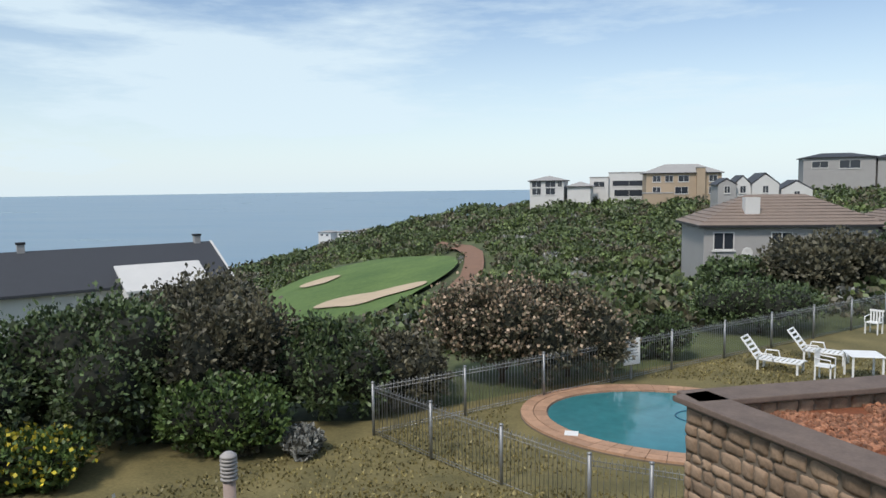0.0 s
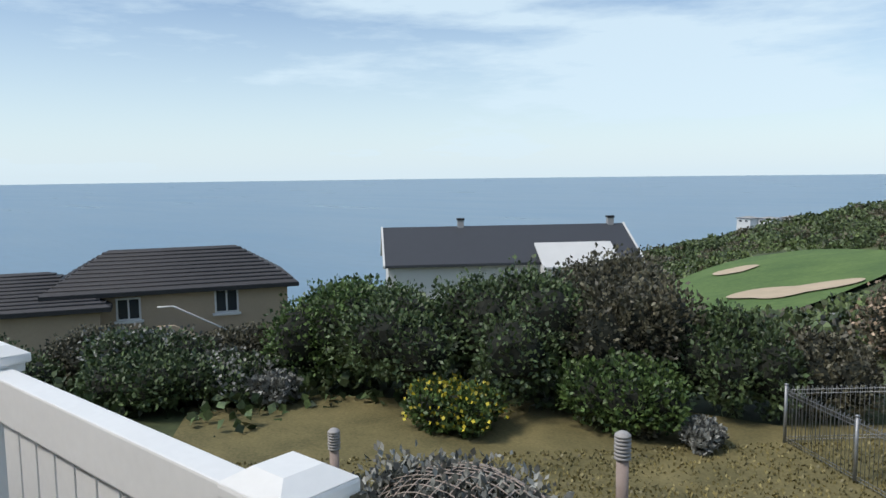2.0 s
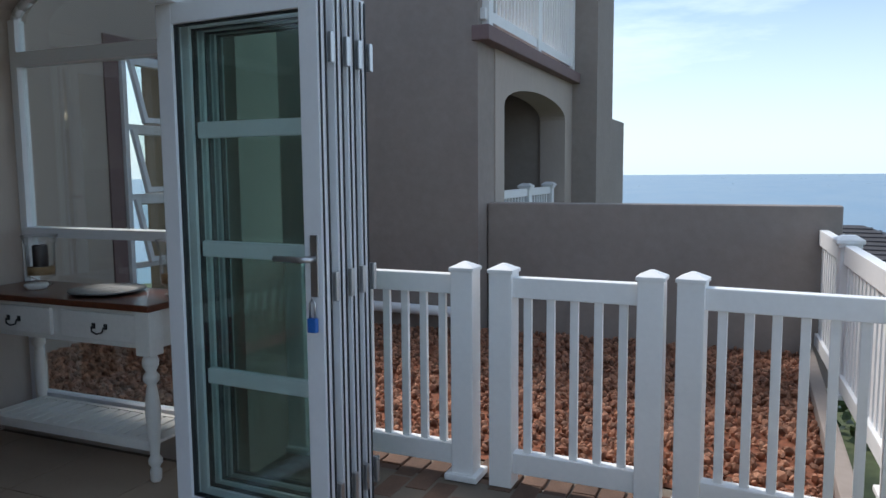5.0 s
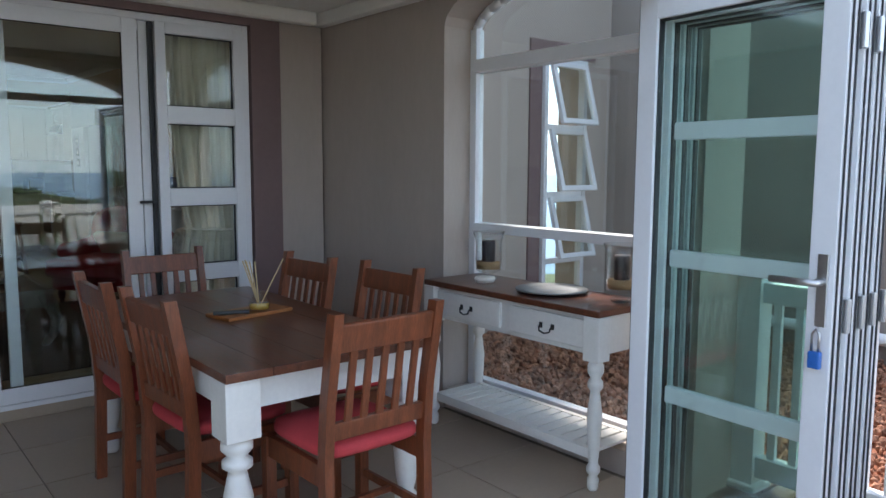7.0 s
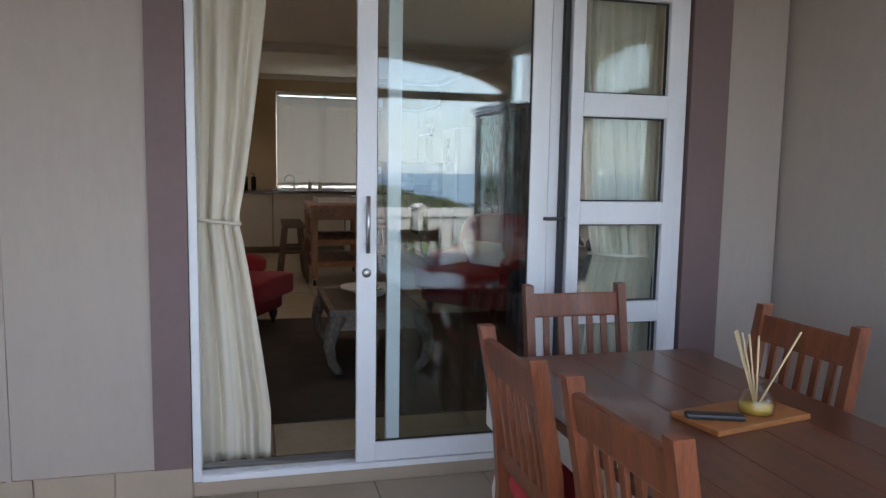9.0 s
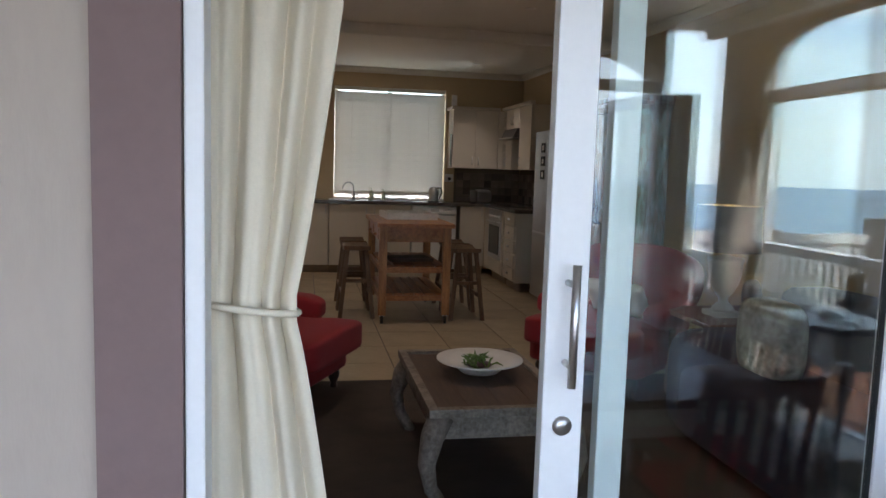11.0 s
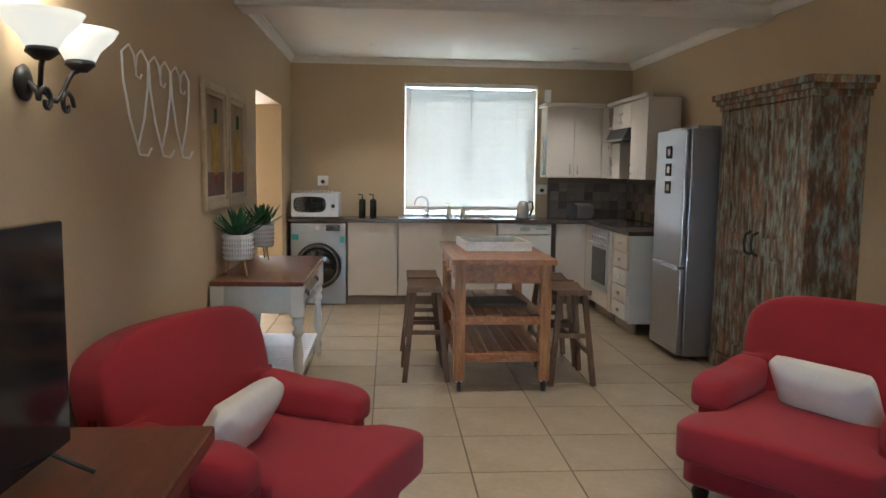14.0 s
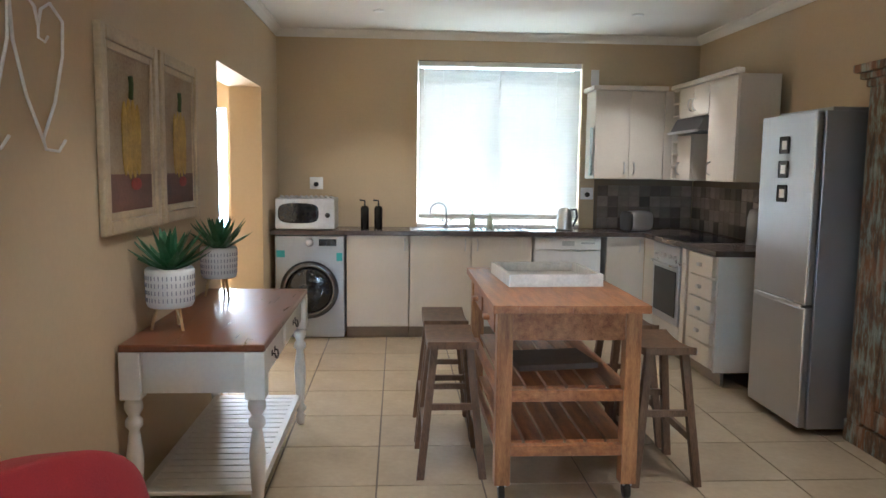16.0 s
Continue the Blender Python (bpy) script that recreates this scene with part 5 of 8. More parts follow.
# towel
bm = bmesh.new()
g = [[bm.verts.new((0.012 * math.sin(9 * u + 2 * v) + 0.02 * v * math.sin(5 * u), -0.05 - 0.10 * u * (0.4 + 0.6 * v) + 0.02 * v, -0.42 * v)) for u in [k / 12 for k in range(13)]] for v in [k / 10 for k in range(11)]]
for a, b in zip(g, g[1:]):
    for k in range(12):
        bm.faces.new((a[k], a[k + 1], b[k + 1], b[k])).smooth = True
tw = solid("tea_towel", bm, surf("pale_blue_cotton", (0.5, 0.6, 0.6), 0.9, vary=0.2, scale=14, fine=150), "pale blue checked tea towel hanging beside the cupboard", "towel", m=pose(ux + 0.022, IN_Y + 0.38, 1.95, 0, 0, 0))
tw.modifiers.new("thick", "SOLIDIFY").thickness = 0.004

# fridge: front towards +x
M_FRIDGE = surf("silver_fridge_steel", (0.42, 0.42, 0.44), 0.32, metal=0.85, vary=0.04, fine=100, bump=0.02)
fr = thing("fridge", at(-2.87, -11.42, IF, 90), "tall silver fridge-freezer with three dark magnets", "fridge")
part("cabinet", box(0.0, 0.60, 0.05, 0.60, 0.04, 1.82, bevel=0.01), M_FRIDGE, fr)
fd = part("door", box(0.0, 0.60, 0.0, 0.045, 0.75, 1.815, bevel=0.012), M_FRIDGE, fr, "upper fridge door")
part("freezer_door", box(0.0, 0.60, 0.0, 0.045, 0.05, 0.735, bevel=0.012), M_FRIDGE, fr, "lower freezer door")
part("grip", box(0.03, 0.58, -0.012, 0.0, 0.735, 0.752, bevel=0.003), M_STEEL, fr)
for z in (1.36, 1.50, 1.64):
    mg = part("magnet", box(0.24, 0.34, -0.006, 0.0, z - 0.05, z + 0.05, bevel=0.01), M_BLACK, fd, "black scalloped picture magnet")
    part("picture", box(0.265, 0.315, -0.008, -0.006, z - 0.025, z + 0.025), M_CREAM, mg)
part("top_cover", box(0.02, 0.58, 0.1, 0.5, 1.82, 1.84, bevel=0.004), M_FRIDGE, fr)

# wardrobe
M_DIST = bpy.data.materials.new("distressed_paint_wood")
M_DIST.use_nodes = True
nt = M_DIST.node_tree
P = nt.nodes["Principled BSDF"]
P.inputs["Roughness"].default_value = 0.75
tc = nt.nodes.new("ShaderNodeTexCoord")
mp = nt.nodes.new("ShaderNodeMapping")
mp.inputs["Scale"].default_value = (9, 9, 2.4)
nt.links.new(tc.outputs["Object"], mp.inputs["Vector"])
n1 = node(nt, "ShaderNodeTexNoise", Scale=2.4, Detail=8.0, Roughness=0.7)
n2 = node(nt, "ShaderNodeTexNoise", Scale=1.1, Detail=4.0, Roughness=0.6)
for n_ in (n1, n2):
    nt.links.new(mp.outputs["Vector"], n_.inputs["Vector"])
r1 = nt.nodes.new("ShaderNodeValToRGB")
els = r1.color_ramp.elements
els[0].position, els[0].color = 0.40, (0.085, 0.062, 0.045, 1)
els[1].position, els[1].color = 0.62, (0.33, 0.37, 0.32, 1)
e = els.new(0.48)
e.color = (0.17, 0.10, 0.055, 1)
e = els.new(0.54)
e.color = (0.20, 0.235, 0.20, 1)
nt.links.new(n1.outputs["Fac"], r1.inputs["Fac"])
r2 = nt.nodes.new("ShaderNodeValToRGB")
r2.color_ramp.elements[0].position, r2.color_ramp.elements[1].position = 0.52, 0.60
nt.links.new(n2.outputs["Fac"], r2.inputs["Fac"])
mxn = nt.nodes.new("ShaderNodeMix")
mxn.data_type = "RGBA"
mxn.inputs[7].default_value = (0.36, 0.13, 0.045, 1)
mulf = nt.nodes.new("ShaderNodeMath")
mulf.operation = "MULTIPLY"
mulf.inputs[1].default_value = 0.42
nt.links.new(r2.outputs["Color"], mulf.inputs[0])
nt.links.new(mulf.outputs[0], mxn.inputs[0])
nt.links.new(r1.outputs["Color"], mxn.inputs[6])
nt.links.new(mxn.outputs[2], P.inputs["Base Color"])
bn = node(nt, "ShaderNodeBump", Strength=0.5, Distance=0.01)
nt.links.new(n1.outputs["Fac"], bn.inputs["Height"])
nt.links.new(bn.outputs["Normal"], P.inputs["Normal"])
WD, WW, WH = 0.38, 1.25, 2.06
wr = thing("wardrobe", at(-3.12, -10.79, IF, 90), "tall distressed teal and orange wooden wardrobe with two panelled doors", "wardrobe")
part("carcass", box(0.02, WW - 0.02, 0.03, WD, 0.1, WH - 0.1), M_DIST, wr)
part("base", box(0.0, WW, 0.0, WD, 0.0, 0.12, bevel=0.008), M_DIST, wr)
bm = bmesh.new()
bx(bm, -0.005, WW + 0.005, -0.005, WD, WH - 0.12, WH - 0.08, 0.006)
bx(bm, -0.03, WW + 0.03, -0.03, WD, WH - 0.08, WH - 0.045, 0.008)
bx(bm, -0.055, WW + 0.055, -0.055, WD, WH - 0.045, WH, 0.01)
part("cornice", bm, M_DIST, wr, "stepped wooden cornice")
for x0, x1 in ((0.02, 0.14), (WW - 0.14, WW - 0.02)):
    part("pilaster", box(x0, x1, 0.0, 0.04, 0.12, WH - 0.12, bevel=0.008), M_DIST, wr, "carved front pilaster")
for i in range(2):
    a, b = (0.145, WW / 2 - 0.003) if i == 0 else (WW / 2 + 0.003, WW - 0.145)
    bm = bmesh.new()
    bar_frame(bm, a, b, 0.14, WH - 0.13, 0.0, 0.03, 0.1)
    bx(bm, a + 0.1, b - 0.1, 0.0, 0.03, 0.93, 1.05, 0.004)
    bx(bm, a + 0.1, b - 0.1, 0.014, 0.028, 0.24, 0.93)
    bx(bm, a + 0.1, b - 0.1, 0.014, 0.028, 1.05, WH - 0.23)
    for z0, z1 in ((0.27, 0.90), (1.08, WH - 0.26)):
        bx(bm, a + 0.13, b - 0.13, 0.006, 0.018, z0, z1, 0.01)
    d = part("door", bm, M_DIST, wr)
    x = WW / 2 + (-0.05 if i == 0 else 0.05)
    part("handle", tube([(x, 0, 0.92), (x, -0.04, 0.94), (x, -0.05, 1.0), (x, -0.04, 1.06), (x, 0, 1.08)], 0.009, 8), M_BLACK, d, "black iron pull")

# ---- kitchen cart and stools ----
M_ACACIA = surf("reddish_acacia", (0.30, 0.095, 0.030), 0.42, vary=0.45, scale=4, fine=35, bump=0.08, stretch=(8, 1, 8), color2=(0.50, 0.22, 0.08))
M_ACACIA_V = surf("reddish_acacia_upright", (0.33, 0.115, 0.038), 0.45, vary=0.45, scale=4, fine=35, bump=0.08, stretch=(8, 8, 1), color2=(0.54, 0.26, 0.09))
cart = thing("kitchen_cart", at(-1.375, -10.62, IF), "reddish wooden kitchen cart with slatted shelves on castors", "kitchen cart")
CW, CL, CH = 0.315, 0.58, 0.865
for k in range(6):
    w = 2 * (CW + 0.03) / 6
    part("top_board", box(-CW - 0.03 + k * w, -CW - 0.03 + (k + 1) * w - 0.0006, -CL - 0.04, CL + 0.04, CH, CH + 0.035, bevel=0.002), M_ACACIA, cart)
for sx in (-1, 1):
    for sy in (-1, 1):
        part("leg", box(sx * 0.285 - 0.035, sx * 0.285 + 0.035, sy * 0.54 - 0.035, sy * 0.54 + 0.035, 0.08, CH, bevel=0.004), M_ACACIA_V, cart)
        cs = part("castor", lathe([(0.0, -0.012), (0.038, -0.012), (0.042, 0), (0.038, 0.012), (0.0, 0.012)], 16, Matrix.Translation((sx * 0.285, sy * 0.54, 0.042)) @ Matrix.Rotation(math.pi / 2, 4, "Y")), M_BLACK, cart, "black castor wheel")
        part("bracket", box(sx * 0.285 - 0.02, sx * 0.285 + 0.02, sy * 0.54 - 0.02, sy * 0.54 + 0.02, 0.068, 0.082), M_STEEL, cs)
for s in (-1, 1):
    part("end_apron", box(-0.25, 0.25, s * 0.545 - 0.014, s * 0.545 + 0.014, CH - 0.13, CH, bevel=0.003), M_ACACIA, cart)
for s in (-1, 1):
    part("side_apron", box(s * 0.295 - 0.014, s * 0.295 + 0.014, -0.505, 0.505, CH - 0.13, CH, bevel=0.003), M_ACACIA, cart)
    for k in (-1, 1):
        d = part("drawer", box(s * 0.312 - 0.006, s * 0.312 + 0.006, k * 0.25 - 0.19, k * 0.25 + 0.19, CH - 0.12, CH - 0.02, bevel=0.003), M_ACACIA, cart)
        part("knob", pillow(0.035, 0.07, 0.025, 0.5, 4, Matrix.Translation((s * 0.33, k * 0.25, CH - 0.085))), M_ACACIA, d)
for z in (0.21, 0.46):
    for s in (-1, 1):
        part("shelf_rail", box(-0.25, 0.25, s * 0.545 - 0.018, s * 0.545 + 0.018, z, z + 0.05, bevel=0.003), M_ACACIA, cart)
        part("shelf_side", box(s * 0.295 - 0.014, s * 0.295 + 0.014, -0.505, 0.505, z, z + 0.045, bevel=0.003), M_ACACIA, cart)
    for k in range(6):
        part("shelf_slat", box(-0.275 + k * 0.0935, -0.275 + k * 0.0935 + 0.079, -0.525, 0.525, z + 0.046, z + 0.062, bevel=0.002), M_ACACIA, cart)
solid("chopping_board", box(-0.2, 0.2, -0.15, 0.15, 0, 0.03, bevel=0.004), surf("weathered_board", (0.10, 0.07, 0.05), 0.7, vary=0.3), "dark wooden board on the cart shelf", "board", m=at(-1.38, -10.5, IF + 0.522, 8))
trs = thing("serving_tray", at(-1.40, -10.78, IF + CH + 0.035, 3), "whitewashed wooden tray on the kitchen cart", "tray")
M_WASH = surf("whitewashed_plank", (0.76, 0.74, 0.70), 0.7, vary=0.18, scale=8, fine=60, stretch=(1, 8, 1))
part("base", box(-0.24, 0.24, -0.26, 0.26, 0.0, 0.012), M_WASH, trs)
for s in (-1, 1):
    part("rim", box(-0.24, 0.24, s * 0.25 - 0.01, s * 0.25 + 0.01, 0.012, 0.062, bevel=0.003), M_WASH, trs)
    part("rim", box(s * 0.23 - 0.01, s * 0.23 + 0.01, -0.24, 0.24, 0.012, 0.062, bevel=0.003), M_WASH, trs)
M_STOOL = surf("weathered_brown_wood", (0.15, 0.085, 0.045), 0.6, vary=0.4, scale=5, fine=40, bump=0.1, stretch=(6, 6, 1))
def bar_stool(m):
    c = thing("bar_stool", m, "weathered wooden saddle-seat bar stool", "stool", "stools round the kitchen cart")
    bm = bmesh.new()
    rows_ = []
    for i in range(9):
        u = -1 + 2 * i / 8
        z = 0.645 + 0.022 * u * u
        rows_.append([bm.verts.new((0.2 * u, y, z + dz)) for y, dz in ((-0.12, 0), (0.12, 0), (0.12, -0.035), (-0.12, -0.035))])
    for a, b in zip(rows_, rows_[1:]):
        for k in range(4):
            bm.faces.new((a[k], a[(k + 1) % 4], b[(k + 1) % 4], b[k]))
    bm.faces.new(rows_[0])
    bm.faces.new(rows_[-1])
    part("seat", bm, M_STOOL, c, "dished saddle seat")
    for sx in (-1, 1):
        for sy in (-1, 1):
            bm = bmesh.new()
            lo = [bm.verts.new((sx * 0.2 + a * 0.018, sy * 0.15 + b * 0.018, 0)) for a, b in ((-1, -1), (1, -1), (1, 1), (-1, 1))]
            hi = [bm.verts.new((sx * 0.14 + a * 0.018, sy * 0.085 + b * 0.018, 0.625)) for a, b in ((-1, -1), (1, -1), (1, 1), (-1, 1))]
            for k in range(4):
                bm.faces.new((lo[k], lo[(k + 1) % 4], hi[(k + 1) % 4], hi[k]))
            bm.faces.new(lo)
            bm.faces.new(hi)
            part("leg", bm, M_STOOL, c)
    for s in (-1, 1):
        part("stretcher", box(-0.175, 0.175, s * 0.13 - 0.01, s * 0.13 + 0.01, 0.2, 0.235), M_STOOL, c)
        part("stretcher", box(s * 0.17 - 0.01, s * 0.17 + 0.01, -0.11, 0.11, 0.33, 0.36), M_STOOL, c)
    return c
st = bar_stool(at(-0.885, -10.52, IF, 90))
for x, y in ((-0.885, -11.02), (-1.89, -10.4), (-1.89, -10.9)):
    copy_thing(st, at(x, y, IF, 90 if x > -1 else -90))

# ---- side console with planters ----
M_HONEY = surf("red_brown_varnished_wood", (0.17, 0.055, 0.022), 0.3, vary=0.3, scale=3, fine=30, stretch=(1, 9, 9), coat=0.3)
console("console_table", at(0.175, -10.47, IF, -90), 1.38, 0.56, 0.785, M_HONEY, M_CREAM, "white console table with brown wooden top and drawers")
def planter(x, y, s=1.0):
    p = thing("planter", at(x, y, IF + 0.785), "white patterned planter on wooden legs with green succulent", "plant pot", "succulent planters")
    M = M_POT
    part("pot", lathe([(0.0, 0.10), (0.085 * s, 0.10), (0.092 * s, 0.115), (0.096 * s, 0.255), (0.09 * s, 0.265), (0.082 * s, 0.25), (0, 0.24)], 28), M, p, "white textured pot")
    bm = bmesh.new()
    for j in range(4):
        for i in range(36):
            a = 2 * math.pi * i / 36
            r = (0.0935 + j * 0.0008) * s
            mm = Matrix.Translation((r * math.cos(a), r * math.sin(a), 0.135 + j * 0.031)) @ Matrix.Rotation(a, 4, "Z")
            bx(bm, -0.002, 0.0015, -0.002, 0.002, -0.009, 0.009, m=mm)
    part("pattern", bm, M_POTLINE, p, "grey dashed relief")
    for k in range(3):
        a = 2 * math.pi * k / 3 + 0.4
        part("leg", tube([(0.05 * s * math.cos(a), 0.05 * s * math.sin(a), 0.11), (0.075 * s * math.cos(a), 0.075 * s * math.sin(a), 0.0)], [0.009, 0.006], 8), M_REED, p, "pale wooden leg")
    bm = bmesh.new()
    rnd = random.Random(int(x * 1000))
    for ring, (n, L, up) in enumerate(((9, 0.17, 0.35), (9, 0.18, 0.7), (7, 0.17, 1.1), (4, 0.15, 1.4))):
        for k in range(n):
            a = 2 * math.pi * (k + 0.5 * ring) / n + rnd.uniform(-0.15, 0.15)
            el = up + rnd.uniform(-0.1, 0.1)
            d = Vector((math.cos(a) * math.cos(el), math.sin(a) * math.cos(el), math.sin(el)))
            side = Vector((-math.sin(a), math.cos(a), 0))
            nrm = d.cross(side)
            base = Vector((0, 0, 0.25)) + d * 0.02
            prev = None
            for t, w in ((0, 0.014), (0.35, 0.021), (0.7, 0.014), (1.0, 0.001)):
                c = base + d * L * s * t + Vector((0, 0, 0.03 * t * t * (1 if up < 1 else 0)))
                ring_v = [bm.verts.new(c - side * w * s), bm.verts.new(c + nrm * w * 0.35), bm.verts.new(c + side * w * s), bm.verts.new(c - nrm * w * 0.35)]
                if prev:
                    for q in range(4):
                        bm.faces.new((prev[q], prev[(q + 1) % 4], ring_v[(q + 1) % 4], ring_v[q]))
                prev = ring_v
    part("leaves", bm, M_SUCC, p, "pointed green succulent leaves")
M_POT = surf("white_ceramic", (0.72, 0.70, 0.68), 0.5, vary=0.05)
M_POTLINE = surf("grey_glaze", (0.30, 0.30, 0.33), 0.6)
M_SUCC = surf("succulent_green", (0.035, 0.13, 0.05), 0.4, vary=0.35, scale=10, fine=40)
planter(0.34, -10.08, 1.05)
planter(0.335, -10.92, 1.0)

# ---- wall pieces on the left wall: fronts face -x ----
def wall_pose(y, z):
    return pose(IN_X1, y + DY, z, 0, 0, -90)
M_FRAME = surf("gilded_cream_wood", (0.45, 0.34, 0.20), 0.45, vary=0.2, scale=6, fine=60)
M_CANVAS = surf("painted_canvas", (0.34, 0.22, 0.13), 0.8, vary=0.25, scale=5, fine=80, color2=(0.42, 0.34, 0.22))
M_YEL = surf("ochre_brushwork", (0.42, 0.27, 0.05), 0.7, vary=0.35, scale=14, fine=80)
M_REDP = surf("crimson_brushwork", (0.28, 0.03, 0.02), 0.7, vary=0.35, scale=14, fine=80)
M_GRNP = surf("dark_green_brushwork", (0.05, 0.08, 0.02), 0.7, vary=0.3)
for y, k, W in ((-10.005, 0, 0.645), (-10.67, 1, 0.625)):
    f = thing("framed_picture", wall_pose(y, 1.69), "cream framed painting of gourds and peppers", "picture", "framed pictures on the wall")
    bm = bmesh.new()
    bar_frame(bm, -W / 2, W / 2, -0.39, 0.39, -0.03, -0.002, 0.055, 0.008)
    bar_frame(bm, -W / 2 + 0.055, W / 2 - 0.055, -0.335, 0.335, -0.02, -0.004, 0.03, 0.005)
    part("frame", bm, M_FRAME, f)
    part("canvas", box(-W / 2 + 0.085, W / 2 - 0.085, -0.012, -0.005, -0.305, 0.305), M_CANVAS, f)
    part("painted_table", box(-W / 2 + 0.085, W / 2 - 0.085, -0.0135, -0.012, -0.305, -0.16), surf("painted_brown", (0.14, 0.06, 0.04), 0.7, vary=0.3), f)
    bm = bmesh.new()
    for j in range(4):
        pillow(0.07, 0.006, 0.34 - 0.03 * abs(j - 1.5), 0.9, 5, Matrix.Translation((-0.09 + j * 0.05 + 0.02, -0.015, -0.02)), bm)
    part("painted_gourd", bm, M_YEL, f)
    part("painted_stem", tube([(0, -0.015, 0.14), (0.01, -0.015, 0.2), (0.0, -0.015, 0.23)], 0.012, 6), M_GRNP, f)
    part("painted_pepper", pillow(0.12, 0.006, 0.05, 0.8, 5, Matrix.Translation((0.04, -0.017, -0.2))), M_REDP, f)
hooks = thing("wire_hook_rack", wall_pose(-8.92, 1.86), "white wire wall hooks shaped as three hearts", "hooks")
M_WIRE = surf("white_enamel_wire", (0.78, 0.77, 0.74), 0.4)
for k in range(3):
    x = -0.34 + k * 0.34
    for s in (-1, 1):
        pts = [(x, -0.012, 0.12), (x + s * 0.02, -0.012, 0.17), (x + s * 0.08, -0.012, 0.20), (x + s * 0.165, -0.012, 0.16), (x + s * 0.155, -0.012, 0.05), (x + s * 0.09, -0.012, -0.10), (x, -0.012, -0.22)]
        if s > 0:
            pts += [(x + 0.01, -0.015, -0.25), (x + 0.04, -0.04, -0.255), (x + 0.065, -0.05, -0.22)]
        part("wire", tube(pts, 0.005, 6), M_WIRE, hooks)
    part("small_hook", tube([(x, -0.012, 0.12), (x - 0.02, -0.02, 0.08), (x, -0.03, 0.07), (x + 0.02, -0.03, 0.09)], 0.004, 6), M_WIRE, hooks)
sc = thing("wall_sconce", wall_pose(-7.60, 1.80), "black iron wall sconce with two lit frosted glass bowls", "wall lamp")
part("back_plate", lathe([(0.05, 0), (0.055, 0.01), (0.03, 0.02), (0, 0.022)], 18, Matrix.Rotation(math.pi / 2, 4, "X")), M_BLACK, sc)
M_SHADE = glow("frosted_lit_glass", (1.0, 0.93, 0.74), 0.035)
for s in (-1, 1):
    pts = [(0, -0.02, 0)] + [(s * (0.02 + 0.012 * k), -0.05 - 0.008 * k, -0.05 * math.sin(k * 0.6)) for k in range(1, 9)] + [(s * 0.13, -0.12, 0.06)]
    arm = part("arm", tube(pts, 0.008, 8), M_BLACK, sc, "scrolled iron arm")
    part("scroll", tube([(s * (0.07 + (0.05 - 0.004 * k) * math.cos(k * 0.6)), -0.1, -0.06 + (0.05 - 0.004 * k) * math.sin(k * 0.6)) for k in range(12)], 0.007, 6), M_BLACK, arm)
    part("cup", lathe([(0.02, 0), (0.045, 0.02), (0.04, 0.035), (0, 0.035)], 16, Matrix.Translation((s * 0.13, -0.12, 0.05))), M_BLACK, arm)
    part("glass_bowl", lathe([(0.045, 0.0), (0.06, 0.03), (0.10, 0.07), (0.115, 0.095), (0.108, 0.095), (0.05, 0.03), (0.035, 0.004)], 24, Matrix.Translation((s * 0.13, -0.12, 0.085))), M_SHADE, sc, "lit frosted glass bowl")
l, ld = lamp("sconce_lamp", "POINT", pose(IN_X1 - 0.13, -7.60 + DY, 2.05), 0.4, (1.0, 0.88, 0.66))
ld.shadow_soft_size = 0.1

